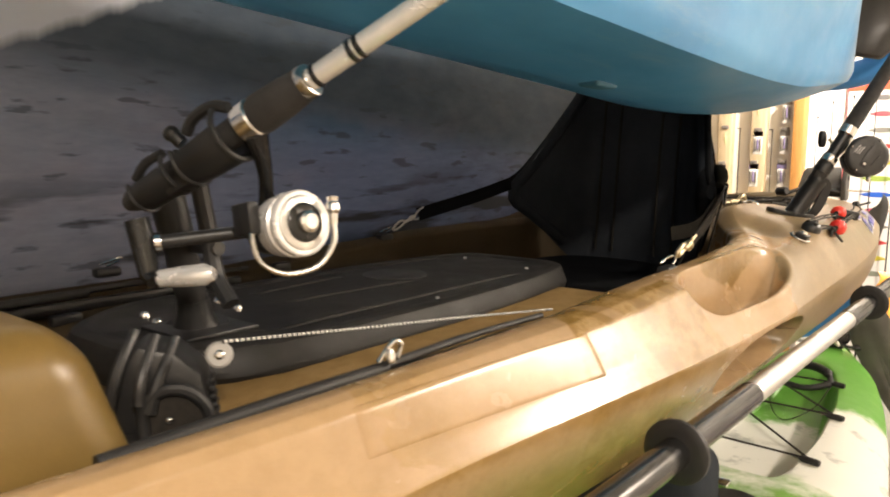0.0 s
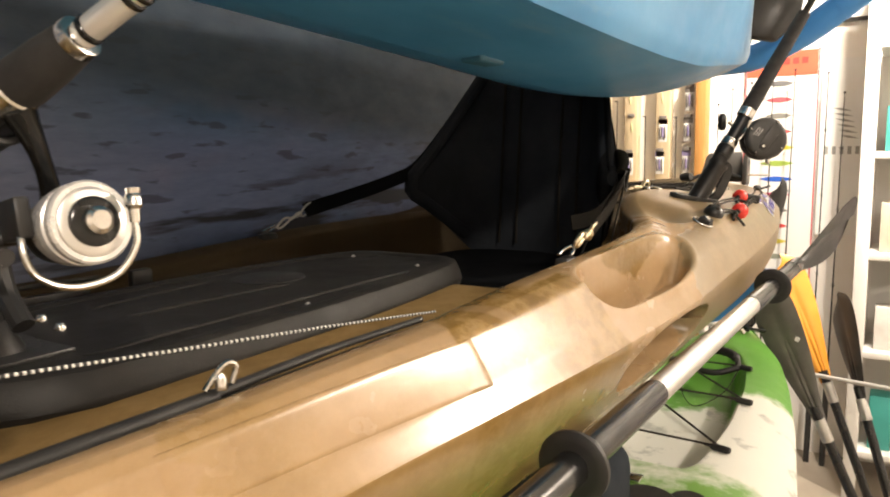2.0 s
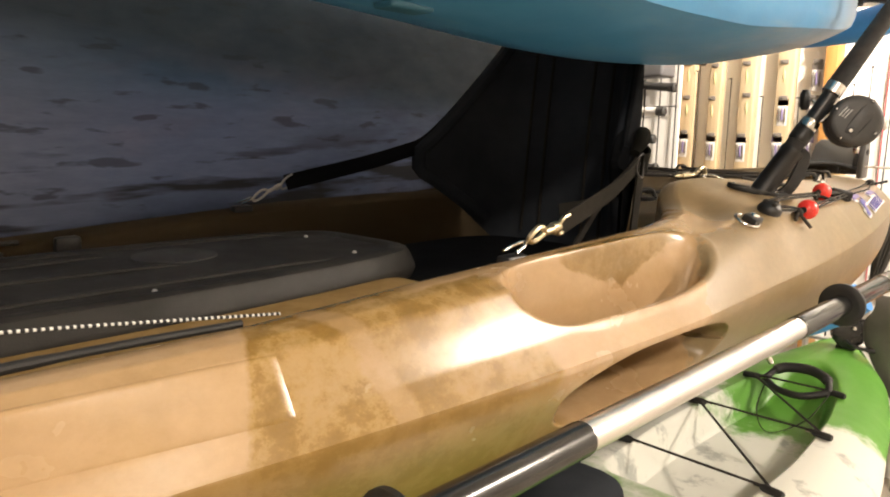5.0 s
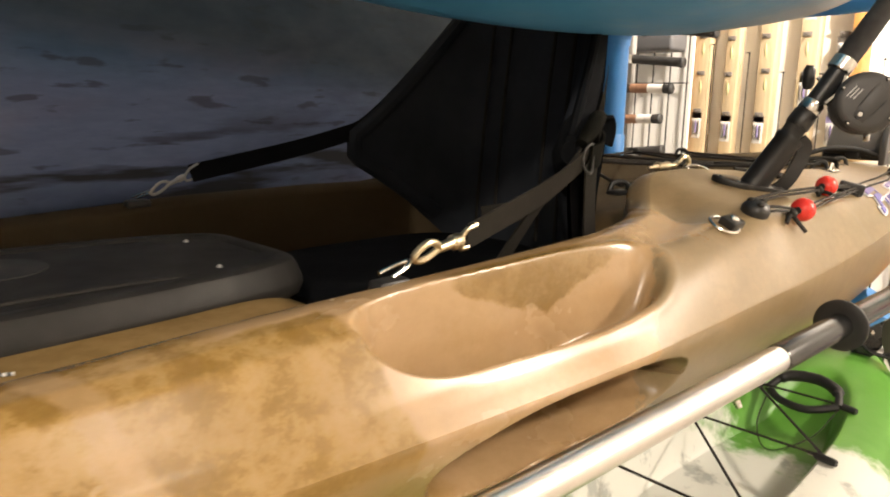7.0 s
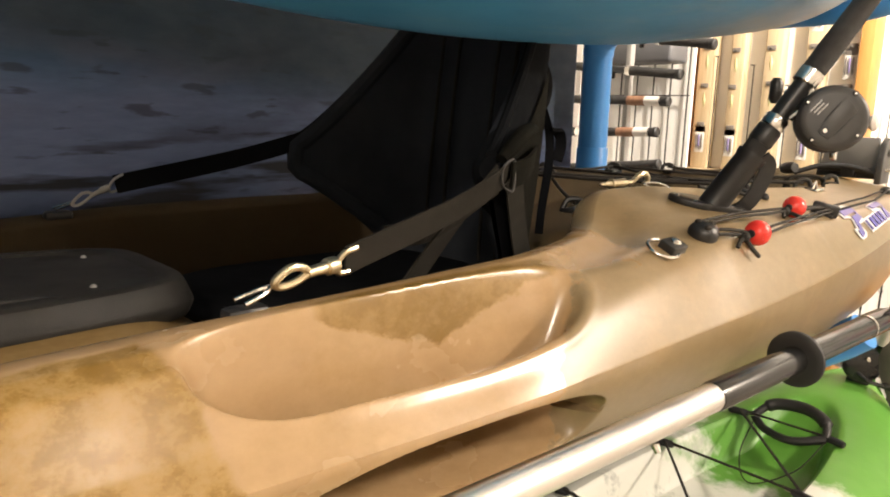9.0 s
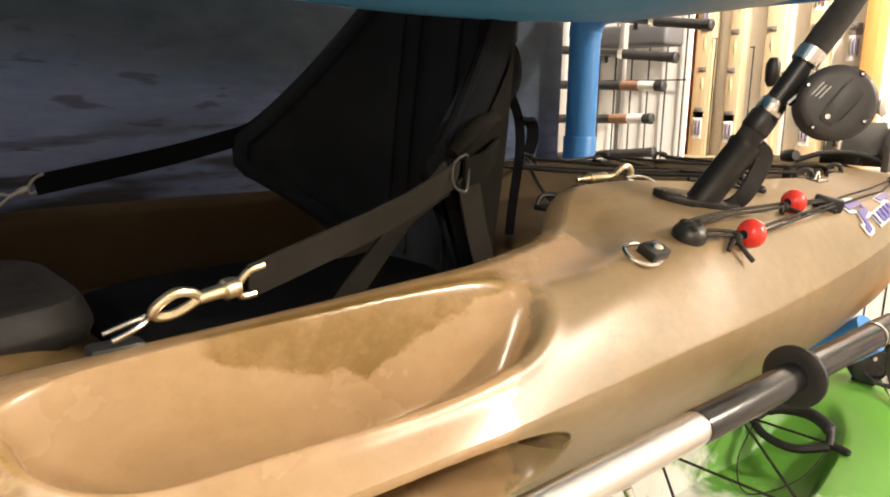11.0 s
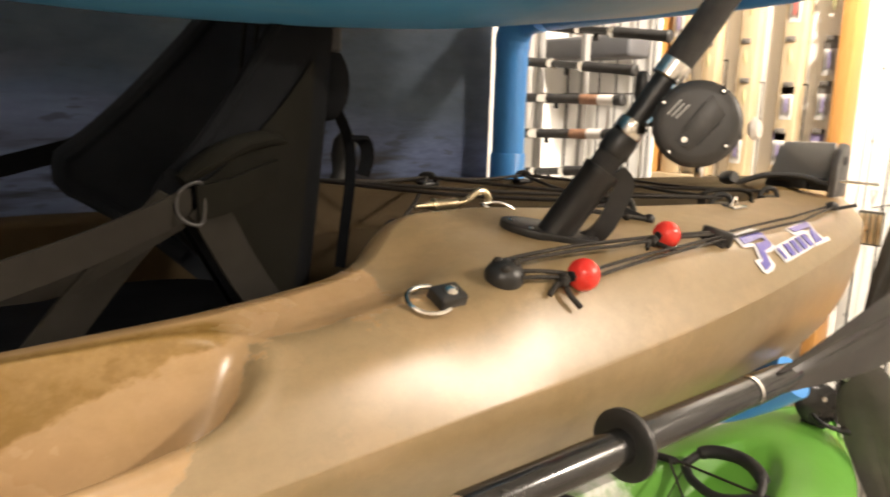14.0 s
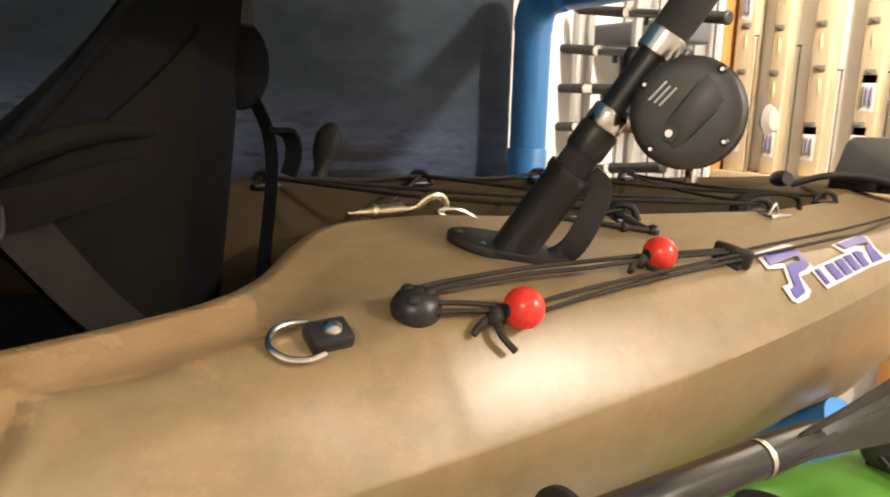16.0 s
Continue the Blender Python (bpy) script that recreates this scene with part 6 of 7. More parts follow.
# ---- the blue pipe stand ----
def pipe_stand():
    t = thing("kayak_stand", (-0.915, 2.06, 0.0), "blue painted pipe stand that carries the kayaks", "stand", "kayak stands")
    part("post", rod((-0.915, 2.06, 0.0), (-0.915, 2.06, 1.475), 0.0325, seg=32), t, mat=PIPE)
    part("sleeve", lathe((-0.915, 2.06, 1.05), (-0.915, 2.06, 1.262), [(0, 0.034), (0.01, 0.0355), (0.985, 0.0355), (1, 0.034)], 32), t, mat=PIPE)
    part("elbow", tube(smooth_path([(-0.915, 2.06, 1.466), (-0.913, 2.06, 1.486), (-0.902, 2.06, 1.508), (-0.880, 2.06, 1.522), (-0.84, 2.06, 1.527)], 6), 0.0345, 24), t, mat=PIPE)
    part("arm", tube(smooth_path([(-0.82, 2.06, 1.526), (-0.60, 2.06, 1.531), (-0.42, 2.06, 1.533), (-0.33, 2.06, 1.545), (-0.22, 2.06, 1.60), (-0.12, 2.06, 1.675)], 8), 0.0325, 24), t, mat=PIPE)
    part("end_sleeve", tube([(-0.17, 2.06, 1.638), (-0.08, 2.06, 1.705)], 0.0355, 24), t, mat=PIPE)
    # lower tiers
    part("arm", tube(smooth_path([(-0.915, 2.06, 0.872), (-0.66, 2.06, 0.872), (-0.50, 2.06, 0.876), (-0.42, 2.06, 0.895), (-0.355, 2.06, 0.934), (-0.307, 2.06, 0.973)], 8), 0.0325, 24), t, mat=PIPE)
    part("arm", tube(smooth_path([(-0.915, 2.06, 0.36), (-0.66, 2.06, 0.36), (-0.60, 2.06, 0.36), (-0.55, 2.06, 0.368), (-0.50, 2.06, 0.39)], 8), 0.0325, 24), t, mat=PIPE)
    part("foot", join(rod((-0.915, 2.06, 0.033), (-0.15, 2.06, 0.033), 0.0325, seg=24), rod((-0.915, 1.85, 0.033), (-0.915, 2.3, 0.033), 0.0325, seg=24)), t, mat=PIPE)
    return t


S1 = pipe_stand()
copy_thing(S1, Matrix.Translation((-0.915, -0.30, 0.0)))


# ---- the green and white kayak on the tier below ----
GCX = -0.455
GW = curve([(-0.9, 0.02), (-0.5, 0.2), (0.2, 0.29), (1.0, 0.315), (1.5, 0.305), (1.9, 0.255), (2.2, 0.205), (2.4, 0.15), (2.52, 0.08), (2.575, 0.01)])
GWELL = curve([(-0.9, 0.0), (0.0, 0.0), (1.0, 0.10), (1.42, 0.10), (1.5, 0.115), (1.75, 0.125), (2.0, 0.112), (2.15, 0.09), (2.28, 0.06), (2.36, 0.0), (2.575, 0.0)])
GZ = curve([(-0.9, 0.74), (0.0, 0.70), (1.4, 0.715), (1.5, 0.70), (1.9, 0.70), (2.2, 0.71), (2.4, 0.74), (2.575, 0.755)])


def green_kayak():
    t = thing("kayak", (GCX, 1.0, 0.393), "lime-green and white moulded kayak on the tier below", "kayak")
    rows = []
    for y in np.concatenate([np.linspace(-0.899, 1.3, 60), np.linspace(1.31, 2.574, 150)]):
        y = float(y)
        w, wi, z = GW(y), GWELL(y), GZ(y)
        lift = smoothstep(1.9, 2.57, y)
        zb = 0.393 + 0.30 * lift ** 1.5
        dep = 0.075 * smoothstep(1.44, 1.56, y) * (1 - smoothstep(2.12, 2.36, y))
        p = []
        for k in range(9):
            u = k / 8
            p.append((w * 0.8 * math.sin(u * math.pi / 2), zb + 0.05 * (1 - math.cos(u * math.pi / 2))))
        for k in range(1, 13):
            u = k / 12
            p.append((w * (0.80 + 0.2 * math.sin(u * math.pi / 2)), zb + 0.05 + (z - 0.055 - zb - 0.05) * u))
        for k in range(1, 13):
            u = k / 12
            p.append((w * 1.0 - (w - wi - 0.012) * (0.25 * u + 0.75 * u ** 1.6), z - 0.055 + 0.055 * math.sin(u * math.pi / 2)))
        for k in range(1, 9):
            u = k / 8
            p.append((max(wi + 0.012 - 0.035 * u, 0), z - dep * smoothstep(0, 1, u)))
        d0 = p[-1][0]
        for k in range(1, 7):
            p.append((d0 * (1 - k / 6), z - dep))
        near = [(GCX + d, y, zz) for d, zz in p]
        far = [(GCX - d, y, zz) for d, zz in p[::-1]]
        rows.append(near + far[1:] + [near[0]])
    part("hull", grid_mesh("hull", rows, GREEN), t)
    # stern carry handle in the well
    part("carry_handle", join(tube(smooth_path([(-0.525, 2.165, 0.712), (-0.50, 2.20, 0.735), (-0.44, 2.21, 0.742), (-0.39, 2.185, 0.735), (-0.374, 2.15, 0.715)], 8), [0.008] * 6 + [0.0125] * 20 + [0.008] * 7, 12),
                              tube(smooth_path([(-0.525, 2.165, 0.712), (-0.49, 2.14, 0.700), (-0.43, 2.125, 0.700), (-0.374, 2.15, 0.715)], 8), 0.0085, 10)), t, "wrapped black carry handle", mat=RUBBER)
    # lacing with toggles
    tg = [Vector((-0.319, 1.90, 0.708)), Vector((-0.362, 2.155, 0.716)), Vector((-0.309, 1.588, 0.706)), Vector((-0.58, 1.90, 0.708)), Vector((-0.55, 2.15, 0.716)), Vector((-0.60, 1.60, 0.706))]
    for p in tg:
        s = 1 if p.x > GCX else -1
        tog = part("toggle", lathe(p + Vector((-0.018 * s, 0.004, 0)), p + Vector((0.022 * s, -0.004, 0)), [(0, 0.005), (0.15, 0.0075), (0.85, 0.0075), (1, 0.006)], 14), t, "black rubber toggle", mat=RUBBER)
        part("pin", lathe(p + Vector((-0.03 * s, 0.005, 0)), p + Vector((-0.016 * s, 0.004, 0)), [(0, 0.004), (1, 0.004)], 10), tog, "steel eyelet", mat=STEEL)
    for a, b in ((1, 4), (0, 4), (0, 3), (2, 3), (2, 5)):
        part("bungee_cord", tube([tg[a] + Vector((0, 0, 0.004)), tg[b] + Vector((0, 0, 0.004))], 0.0026, 8), t, mat=CORD)
    part("thin_cord", tube(smooth_path([(-0.52, 2.16, 0.71), (-0.51, 2.08, 0.655), (-0.46, 2.02, 0.632), (-0.40, 2.08, 0.66), (-0.372, 2.14, 0.712)], 8), 0.0014, 6), t, mat=CORD)
    # forward deck: buckle and black seat hardware
    part("buckle", join(box((-0.425, 1.33, 0.712), (-0.395, 1.36, 0.722), 0.003), tube(smooth_path([(-0.43, 1.34, 0.722), (-0.45, 1.345, 0.73), (-0.455, 1.33, 0.724), (-0.44, 1.32, 0.72)], 5), 0.003, 8)), t, "small steel strap buckle", mat=STEEL)
    part("hatch_cover", join(lathe((-0.36, 1.245, 0.705), (-0.36, 1.245, 0.735), [(0, 0.06), (0.7, 0.06), (1, 0.05)], 32), lathe((-0.30, 1.30, 0.700), (-0.30, 1.30, 0.726), [(0, 0.035), (0.8, 0.034), (1, 0.028)], 24)), t, "round black hatch cover", mat=BLACK_PLASTIC)
    st = part("seat_back", box((-0.60, 1.05, 0.70), (-0.36, 1.20, 0.86), 0.04, 4, None), t, "black padded seat folded forward", mat=SEAT)
    part("stern_plug", lathe((-0.255, 1.98, 0.60), (-0.235, 1.985, 0.602), [(0, 0.012), (0.5, 0.014), (1, 0.01)], 14), t, "brass drain plug", mat=BRASS)


green_kayak()


def loose_reel():
    """A round black reel that stands on the stern tip of the green kayak."""
    t = thing("fishing_reel", (-0.424, 2.47, 0.748), "round black fishing reel resting on the stern of the green kayak", "fishing reel")
    c, ax = Vector((-0.424, 2.47, 0.790)), Vector((0.5, -0.85, 0.1)).normalized()
    part("reel_body", lathe(c - ax * 0.018, c + ax * 0.018, [(0, 0.030), (0.12, 0.040), (0.3, 0.041), (0.36, 0.034), (0.62, 0.034), (0.68, 0.042), (0.86, 0.042), (1, 0.031)], 32), t, "round black reel body", mat=GLOSS_BLACK)
    part("foot", box((-0.024, -0.012, -0.046), (0.024, 0.012, -0.036), 0.003, 2, Matrix.Translation(c)), t, "flat black reel foot", mat=BLACK_PLASTIC)
    part("screw", lathe(c + ax * 0.017 + Vector((0.010, 0, 0.014)), c + ax * 0.021 + Vector((0.010, 0, 0.014)), [(0, 0.006), (1, 0.004)], 12), t, "steel screw", mat=STEEL)
    part("crank", tube(smooth_path([c + ax * 0.02 + Vector((-0.016, 0, -0.016)), c + ax * 0.024 + Vector((0.012, 0, -0.034)), c + ax * 0.024 + Vector((0.045, 0.01, -0.040))], 6), 0.005, 8), t, "black crank arm", mat=GLOSS_BLACK)
    part("crank_knob", lathe(c + ax * 0.02 + Vector((0.038, 0.01, -0.040)), c + ax * 0.02 + Vector((0.066, 0.02, -0.040)), [(0, 0.005), (0.3, 0.009), (0.8, 0.009), (1, 0.005)], 12), t, "black crank knob", mat=BLACK_PLASTIC)


loose_reel()


# ---- paddles that lean in the rack by the far wall ----
def paddle_rack():
    t = thing("paddle_rack", (-0.1, 2.74, 0.0), "galvanised bar rack for upright paddles", "rack")
    part("rail", rod((-0.40, 2.745, 0.560), (0.35, 2.70, 0.528), 0.0075), t, mat=GALV)
    part("rail", rod((-0.62, 2.80, 0.675), (-0.30, 2.79, 0.668), 0.0085), t, mat=GALV)
    for x, y, z in ((-0.40, 2.745, 0.56), (0.35, 2.70, 0.528), (-0.62, 2.80, 0.675)):
        part("post", rod((x, y, 0), (x, y, z + 0.01), 0.010), t, mat=GALV)
    part("base_rail", rod((-0.62, 2.80, 0.02), (0.35, 2.70, 0.02), 0.012), t, mat=GALV)


paddle_rack()


def leaning_paddle(label, foot, top, across, width, length, mat, cup=0.02):
    foot, top = Vector(foot), Vector(top)
    d = (top - foot).normalized()
    t = thing("paddle", foot, label, "paddle", "paddles")
    root = top - d * length
    part("shaft", rod(foot, root + d * 0.06, 0.0145, seg=20), t, "black paddle shaft", mat=GLOSS_BLACK)
    part("ferrule", rod(root - d * 0.05, root + d * 0.02, 0.017, seg=20), t, "pale plastic collar", mat=GALV)
    b = blade(t, root, d, Vector(across), length, width, mat, "", 0.006, cup)
    return t, root, d


g, groot, gd = leaning_paddle("charcoal-bladed paddle leaning blade up in the rack", (0.03, 2.445, 0.0), (-0.366, 2.452, 0.885), (1, -0.10, 0.45), 0.128, 0.44, BLADE_GREY, 0.012)
part("price_tag", box((-0.006, -0.003, -0.0065), (0.006, 0.0, 0.0065), 0.0, 1, Matrix.Translation((-0.262, 2.440, 0.742)) @ pose(0, 0, 0, 0, 20, -8)), g, "small white price tag", mat=STICK_WHITE)
leaning_paddle("orange-bladed paddle leaning blade up in the rack", (-0.005, 2.76, 0.0), (-0.356, 2.81, 0.93), (0.85, 0.35, 0.3), 0.125, 0.46, ORANGE, 0.03)
leaning_paddle("black-shafted paddle leaning in the rack", (0.06, 2.66, 0.0), (-0.20, 2.84, 0.80), (0.6, -0.7, 0.3), 0.12, 0.36, BLADE_BLACK, 0.02)
leaning_paddle("black-bladed paddle standing behind the stern of the tan kayak", (-0.59, 2.64, 0.0), (-0.354, 2.64, 1.20), (0.9, 0.1, -0.2), 0.058, 0.36, BLADE_BLACK, 0.01)


# ---- the shop wall behind: wire grid, rods, lure display, chart, shelves ----
def wire_grid():
    t = thing("wire_grid", (-1.15, 2.95, 0.0), "white-backed wire grid panel on the wall", "grid panel", kind="structure")
    part("backing", box((-1.54, 2.955, 0.6), (-1.18, 2.965, 2.2)), t, "white backing board", mat=WHITE)
    part("backing", box((-1.545, 2.30, 0.6), (-1.535, 2.95, 2.2)), t, "white backing board", mat=WHITE)
    for k in range(6):
        x = -1.52 + 0.066 * k
        part("wire", rod((x, 2.945, 0.62), (x, 2.945, 2.18), 0.0028, seg=8), t, mat=WIRE)
    for k in range(3):
        z = 0.66 + 0.75 * k
        part("wire", rod((-1.53, 2.939, z), (-1.18, 2.939, z), 0.0022, seg=8), t, mat=WIRE)


wire_grid()


def rack_rod(z, x_end, tilt, style, group="rods on the wall rack"):
    y = 2.70
    t = thing("fishing_rod", (x_end, y, z), {"plain": "black foam-grip rod lying on the wall rack", "cork": "black rod with a brown and white grip on the wall rack", "silver": "black rod with silver bands on the wall rack"}[style], "fishing rod", group)
    P = lambda s: Vector((x_end - s, y + 0.02 * s, z + tilt * s))
    part("butt_cap", lathe(P(0), P(0.016), [(0, 0.012), (0.2, 0.0165), (0.8, 0.0165), (1, 0.014)], 18), t, mat=RUBBER)
    if style == "cork":
        part("grip_band", rod(P(0.03), P(0.085), 0.0150), t, "whitish grip band", mat=PINKW)
        part("butt_grip", rod(P(0.014), P(0.032), 0.0150), t, mat=FOAM)
        part("grip", rod(P(0.085), P(0.15), 0.0150), t, "brown cork grip", mat=CORK)
        part("rear_grip", rod(P(0.15), P(0.28), 0.0140), t, mat=FOAM)
    else:
        part("grip", lathe(P(0.014), P(0.18), [(0, 0.0150), (0.5, 0.0138), (1, 0.0150)], 18), t, mat=FOAM)
    part("collar", rod(P(0.18 if style != "cork" else 0.28), P(0.196 if style != "cork" else 0.30), 0.0162), t, "silver band", mat=STEEL)
    part("reel_seat", rod(P(0.19), P(0.33), 0.0115), t, mat=GLOSS_BLACK)
    part("collar", rod(P(0.30), P(0.318), 0.0155), t, "silver band", mat=STEEL)
    part("fore_grip", lathe(P(0.318), P(0.50), [(0, 0.0145), (1, 0.0125)], 18), t, mat=FOAM)
    part("blank", rod(P(0.42), P(0.52), 0.006), t, mat=GLOSS_BLACK)
    part("trigger", box(tuple(P(0.25) - Vector((0.008, 0.004, 0.03))), tuple(P(0.25) + Vector((0.008, 0.004, -0.008))), 0.003), t, mat=GLOSS_BLACK)


rack_rod(1.546, -0.975, 0.125, "silver")
rack_rod(1.463, -1.075, 0.09, "plain")
rack_rod(1.384, -1.108, 0.015, "cork")
rack_rod(1.290, -1.140, -0.03, "cork")
rack_rod(1.192, -1.124, -0.10, "plain")
rk = thing("rod_rack", (-1.45, 2.70, 0.0), "grey metal uprights that hold the wall rods", "rack")
for x in (-1.468, -1.292):
    part("upright", box((x - 0.008, 2.735, 0.0), (x + 0.010, 2.76, 1.9), 0.003), rk, mat=plain("light_grey_upright", (0.30, 0.29, 0.275), 0.5))
solo("grey_box", box((-1.54, 2.82, 1.512), (-1.19, 2.93, 1.580), 0.012, 3), "long dark grey rod case on the wall rack", "case", mat=plain("dark_grey_case", (0.10, 0.10, 0.105), 0.5))


def lure_display():
    y = 3.22
    t = thing("lure_display", (-0.95, y, 0.0), "pine-batten display board hung with packets of lures", "display board")
    part("back_board", box((-1.36, y + 0.031, 0.0), (-0.70, y + 0.045, 2.3)), t, "white back board", mat=WHITE)
    part("tray", box((-1.321, y - 0.05, 1.105), (-0.753, y + 0.03, 1.155), 0.003), t, "pine bottom rail", mat=PINE)
    for x, w in ((-1.272, 0.030), (-1.155, 0.024), (-1.030, 0.028), (-0.892, 0.030)):
        part("batten", box((x - w, y - 0.02, 1.156), (x + w, y + 0.03, 2.3), 0.003), t, "pine batten", mat=PINE)
    for x in (-1.225, -1.09, -0.965, -0.835):
        part("hanging_wire", join(rod((x, y - 0.024, 1.15), (x, y - 0.024, 1.50 + 0.06 * math.sin(x * 40)), 0.0022, seg=8), rod((x - 0.012, y - 0.024, 1.50 + 0.06 * math.sin(x * 40)), (x + 0.003, y - 0.024, 1.50 + 0.06 * math.sin(x * 40)), 0.0022, seg=8)), t, "thin dark wire", mat=WIRE)
    part("end_board", box((-0.752, y - 0.052, 0.0), (-0.712, y + 0.03, 2.3), 0.003), t, "orange-stained end board", mat=OAK)
    part("end_board", box((-1.372, y - 0.052, 0.0), (-1.322, y + 0.03, 2.3), 0.003), t, "orange-stained end board", mat=OAK)
    return y


LY = lure_display()
PACKS = [plain("violet_card", (0.24, 0.20, 0.36)), plain("smoky_lure", (0.17, 0.15, 0.13)), plain("olive_lure", (0.46, 0.43, 0.22)), plain("blue_card", (0.17, 0.21, 0.40)), plain("red_card", (0.5, 0.10, 0.08)), plain("cream_card", (0.66, 0.6, 0.5))]
rng = random.Random(5)


def lure_pack(x, z, kind, y):
    t = thing("lure_packet", (x, y, z), ["clear packet with a violet card and a lure, on a hook", "smoky black lure in a clear packet, on a hook", "slim olive lure on a wire hook", "blue-carded lure packet on a hook"][kind], "lure packet", "lure packets on the board")
    part("hook", join(rod((x, y + 0.06, z + 0.045), (x, y - 0.04, z + 0.045), 0.0018, seg=6), rod((x - 0.016, y - 0.008, z + 0.05), (x + 0.016, y - 0.008, z + 0.05), 0.0022, seg=6)), t, "dark wire hook", mat=WIRE)
    # dark hook header over the packet
    part("header", box((x - 0.015, y - 0.024, z + 0.040), (x + 0.015, y - 0.010, z + 0.056), 0.002), t, "dark plastic hook header", mat=PACKS[1])
    if kind == 2:
        part("lure", lathe((x, y - 0.016, z + 0.034), (x + 0.004, y - 0.016, z - 0.036), [(0, 0.002), (0.2, 0.005), (0.5, 0.0075), (0.85, 0.005), (1, 0.001)], 12), t, mat=PACKS[2])
        part("sleeve", box((x - 0.010, y - 0.019, z - 0.050), (x + 0.010, y - 0.014, z - 0.040), 0.001), t, "small paper tag", mat=PACKS[5])
    else:
        card = {0: 0, 1: 1, 3: 3}[kind]
        part("card", box((x - 0.019, y - 0.020, z + 0.020), (x + 0.019, y - 0.017, z + 0.042), 0.0), t, mat=PACKS[card])
        part("blister", box((x - 0.018, y - 0.021, z - 0.054), (x + 0.018, y - 0.017, z + 0.0195), 0.001), t, "clear plastic pouch", mat=BLISTER)
        for k in range(3):
            xx = x - 0.0105 + 0.0105 * k
            part("lure", lathe((xx, y - 0.024, z + 0.014), (xx + 0.001, y - 0.024, z - 0.042 + 0.006 * (k % 2)), [(0, 0.0015), (0.25, 0.0036), (0.6, 0.0030), (0.85, 0.0036), (1, 0.001)], 8), t, mat=PACKS[1] if k != 1 else PACKS[4 if kind == 3 else 0])


for c, x in enumerate((-1.275, -1.158, -1.033, -0.897, -0.790)):
    for r in range(6):
        z = 1.265 + 0.135 * r + rng.uniform(-0.012, 0.012)
        lure_pack(x + rng.uniform(-0.006, 0.006), z, (1 if c >= 3 and r == 1 else (0 if r in (0, 4) else (2 if (r + c) % 3 else rng.choice((1, 2, 3))))), LY)


def fish_chart():
    y = FAR - 0.012
    t = thing("fish_chart", (-0.46, y, 0.70), "tall white wall chart of coloured lures with a red header", "chart")
    part("sheet", box((-0.605, y - 0.004, 0.70), (-0.335, y + 0.004, 1.705), 0.0), t, mat=PAPER)
    part("border", box((-0.610, y - 0.003, 0.70), (-0.604, y + 0.003, 1.71), 0.0), t, "red border", mat=plain("pink_red_ink", (0.62, 0.12, 0.14)))
    part("border", box((-0.336, y - 0.003, 0.70), (-0.330, y + 0.003, 1.71), 0.0), t, "red border", mat=plain("pink_red_ink_b", (0.62, 0.12, 0.14)))
    red = plain("orange_red_header", (0.68, 0.12, 0.06))
    part("header", box((-0.604, y - 0.0055, 1.605), (-0.336, y - 0.0042, 1.705), 0.0), t, "orange-red header band", mat=red)
    for k in range(6):
        part("print_bar", box((-0.565 + 0.034 * k, y - 0.0068, 1.652), (-0.543 + 0.034 * k, y - 0.0057, 1.676), 0.0), t, "unreadable header print", mat=plain("header_print", (0.40, 0.05, 0.04)))
    cols = [(0.16, 0.16, 0.16), (0.50, 0.10, 0.12), (0.22, 0.22, 0.20), (0.62, 0.07, 0.07), (0.58, 0.50, 0.05), (0.30, 0.42, 0.08), (0.03, 0.12, 0.55), (0.58, 0.10, 0.18), (0.20, 0.20, 0.19), (0.55, 0.05, 0.05), (0.55, 0.48, 0.06), (0.26, 0.28, 0.22), (0.1, 0.15, 0.4)]
    mats = [plain("chart_ink", c, 0.4) for c in cols]
    for k, m in enumerate(mats):
        z = 1.575 - 0.066 * k
        w = 0.052 if k not in (4, 5, 6) else 0.066
        bm = bmesh.new()
        out = [(-w + 2 * w * i / 14, 0.011 * math.sin(math.pi * i / 14) ** 0.8) for i in range(15)] + [(w - 2 * w * i / 14, -0.011 * math.sin(math.pi * i / 14) ** 0.8) for i in range(1, 14)]
        part("printed_lure", prism(out, Matrix.Translation((-0.475, y - 0.0042, z)) @ pose(0, 0, 0, 90, 0, 0), 0.0012), t, mat=m)


fish_chart()


def second_chart():
    y = FAR - 0.010
    t = thing("pale_chart", (-0.2, y, 1.2), "pale wall print with a fan of grey lures", "chart")
    part("sheet", box((-0.32, y - 0.003, 0.95), (-0.135, y + 0.003, 1.66), 0.0), t, mat=PAPER)
    grey = plain("grey_print", (0.30, 0.30, 0.28))
    for k in range(6):
        part("printed_lure", prism([(-0.035, 0), (0, 0.005), (0.04, 0), (0, -0.005)], Matrix.Translation((-0.245 + 0.006 * k, y - 0.0032, 1.46 - 0.022 * k)) @ pose(0, 0, 0, 90, 12, 0), 0.0012), t, mat=grey)
    for k in range(5):
        part("print_bar", box((-0.30 + 0.028 * k, y - 0.0044, 1.28), (-0.286 + 0.028 * k, y - 0.0032, 1.312), 0.0), t, mat=grey)


second_chart()


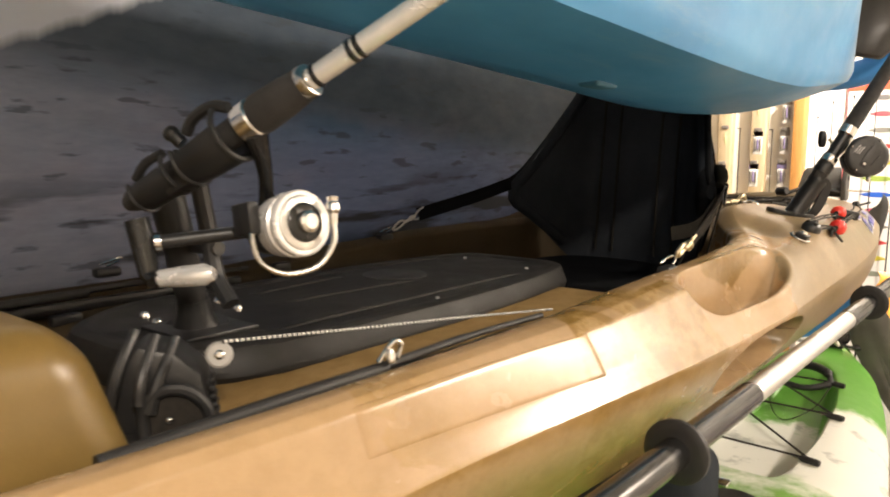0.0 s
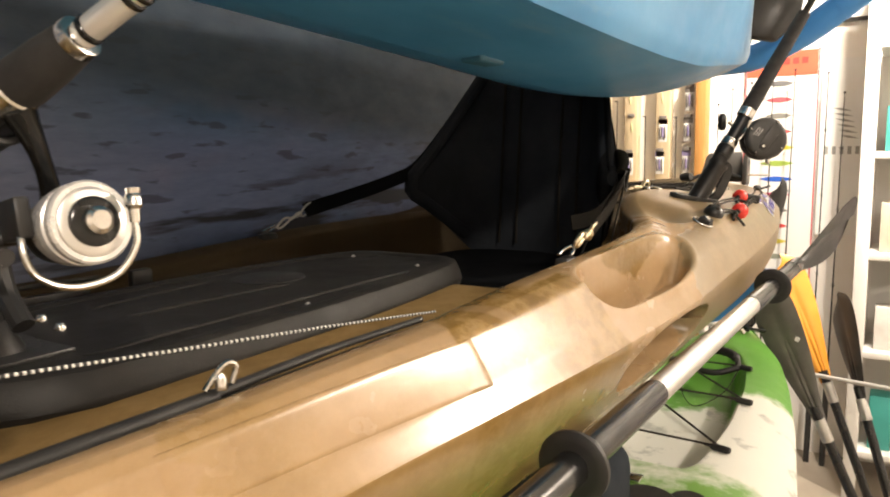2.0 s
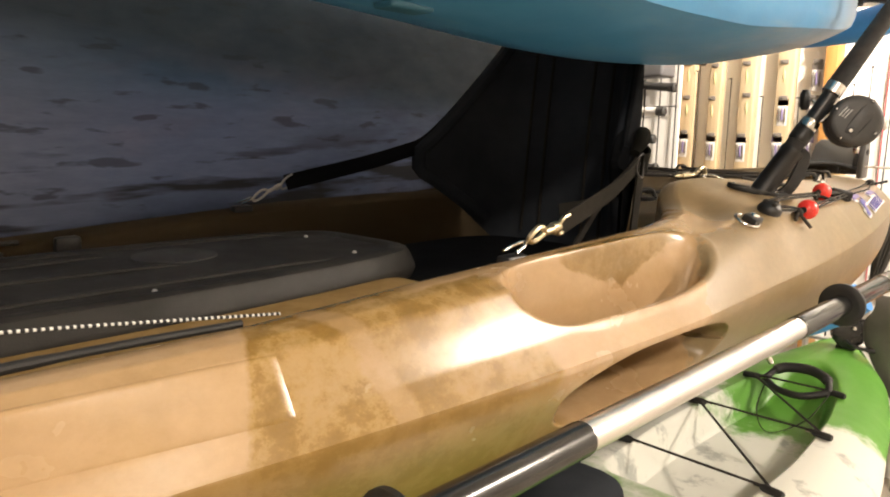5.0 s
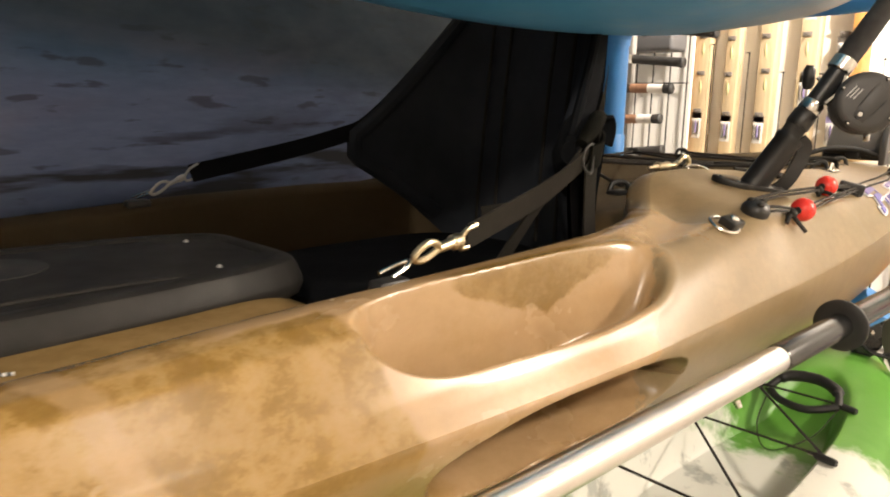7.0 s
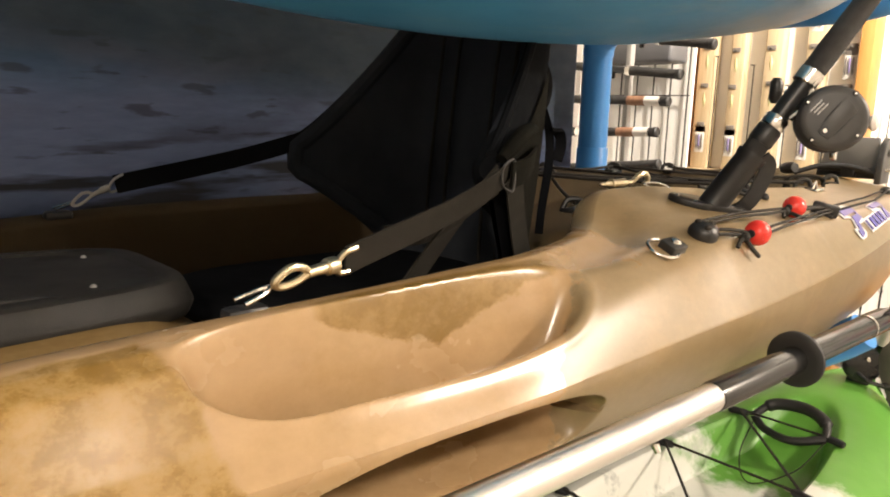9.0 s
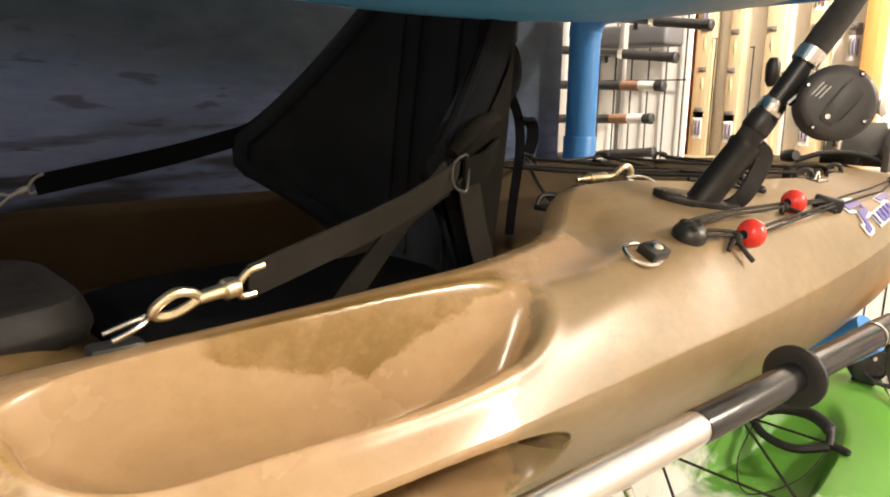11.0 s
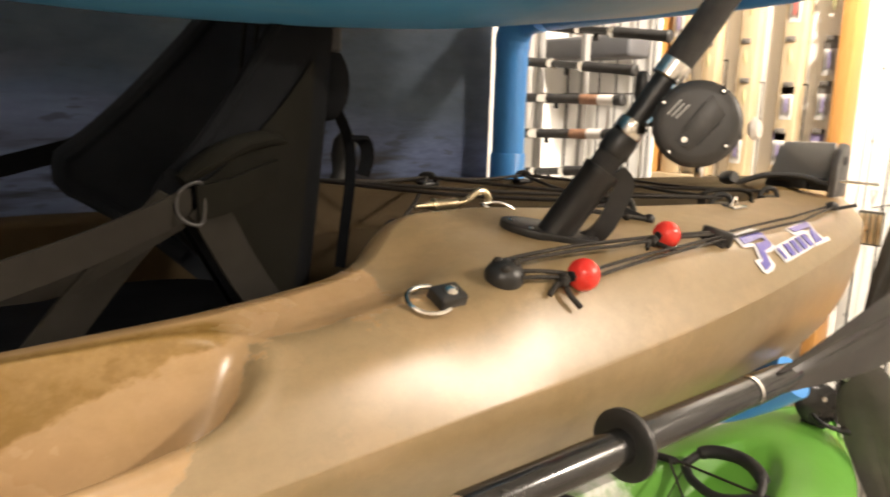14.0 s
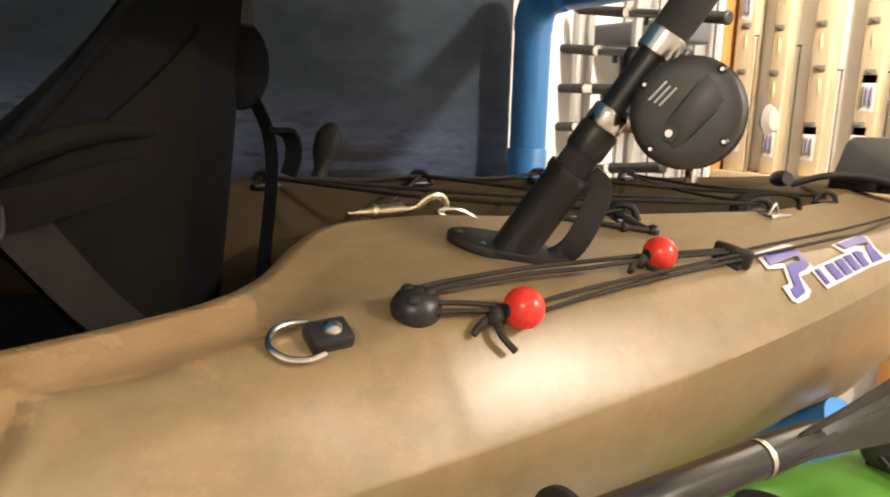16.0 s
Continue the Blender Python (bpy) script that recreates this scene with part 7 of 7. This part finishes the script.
def standing_rod(x, y, top, lean=0.0):
    t = thing("thin_rod", (x, y, 0.0), "thin dark rod blank standing against the wall", "fishing rod", "rods against the wall")
    a, b = Vector((x, y, 0.0)), Vector((x + lean, y + 0.02, top))
    part("blank", rod(a + (b - a) * 0.25, b, 0.0038, 0.0016, seg=10), t, mat=GLOSS_BLACK)
    part("grip", rod(a, a + (b - a) * 0.27, 0.011, seg=12), t, mat=FOAM)
    part("tip_ring", ball(b, 0.005, 10), t, mat=WIRE)
    for s in (0.5, 0.7, 0.86):
        q = a + (b - a) * s
        part("guide_ring", tube([q + Vector((0.006 * math.cos(w), -0.004, 0.006 * math.sin(w))) for w in np.linspace(0, 2 * math.pi, 10, endpoint=False)], 0.001, 6, True), t, mat=WIRE)


for x, y, top in ((-0.66, 3.36, 1.56), (-0.585, 3.36, 1.58), (-0.50, 3.34, 1.60), (-0.42, 3.34, 1.62), (-0.30, 3.33, 1.60), (-0.24, 3.32, 1.52), (-0.72, 3.38, 1.50)):
    standing_rod(x, y, top, 0.01)

hb = thing("hinge_packet", (-0.66, 3.30, 1.0), "small dark packet of gilt fittings on a wall hook", "packet")
part("card", box((-0.69, 3.30, 0.99), (-0.62, 3.306, 1.09), 0.0), hb, mat=plain("dark_card", (0.05, 0.045, 0.035)))
for k in range(4):
    part("fitting", box((-0.684 + 0.017 * k, 3.292, 0.995), (-0.672 + 0.017 * k, 3.299, 1.083), 0.002), hb, "gilt metal fitting", mat=BRASS)
part("hook", rod((-0.655, 3.30, 1.10), (-0.655, 3.45, 1.10), 0.002), hb, mat=WIRE)
part("loop", tube([(-0.655, 3.296, 1.11), (-0.665, 3.296, 1.15), (-0.645, 3.296, 1.15)], 0.0025, 6, True), hb, mat=STEEL)


def shelf_unit():
    y0, y1 = 3.05, 3.40
    t = thing("display_cabinet", (0.3, 3.2, 0.0), "white-framed glass-shelved cabinet of tackle packets", "cabinet")
    for x in (-0.13, 0.70):
        for y in (y0, y1 - 0.03):
            part("post", box((x - 0.022, y, 0.0), (x + 0.022, y + 0.03, 2.1), 0.003), t, mat=WHITE)
    part("side_panel", box((-0.126, y0 + 0.03, 0.05), (-0.116, y1 - 0.03, 2.1)), t, mat=WHITE)
    part("back_panel", box((-0.11, y1 - 0.02, 0.05), (0.68, y1 - 0.01, 2.1)), t, mat=WHITE)
    for z in (0.18, 0.56, 0.92, 1.28, 1.66, 2.05):
        part("shelf", box((-0.11, y0, z - 0.012), (0.68, y1 - 0.02, z + 0.012), 0.002), t, mat=WHITE)


shelf_unit()
tackle = [plain("tackle_black", (0.03, 0.03, 0.03)), plain("tackle_teal", (0.05, 0.32, 0.28)), plain("tackle_red", (0.55, 0.06, 0.05)), plain("tackle_violet", (0.16, 0.08, 0.36)), plain("tackle_cream", (0.55, 0.5, 0.4)), BLISTER]
for z in (0.192, 0.572, 0.932, 1.292):
    x = -0.08
    while x < 0.6:
        w, h = rng.uniform(0.05, 0.10), rng.uniform(0.12, 0.24)
        solo("tackle_box", box((x, 3.10, z), (x + w, 3.10 + rng.uniform(0.05, 0.12), z + h), 0.004), "small packet of tackle standing on the cabinet shelf", "packet", "tackle packets", mat=rng.choice(tackle))
        x += w + rng.uniform(0.01, 0.03)
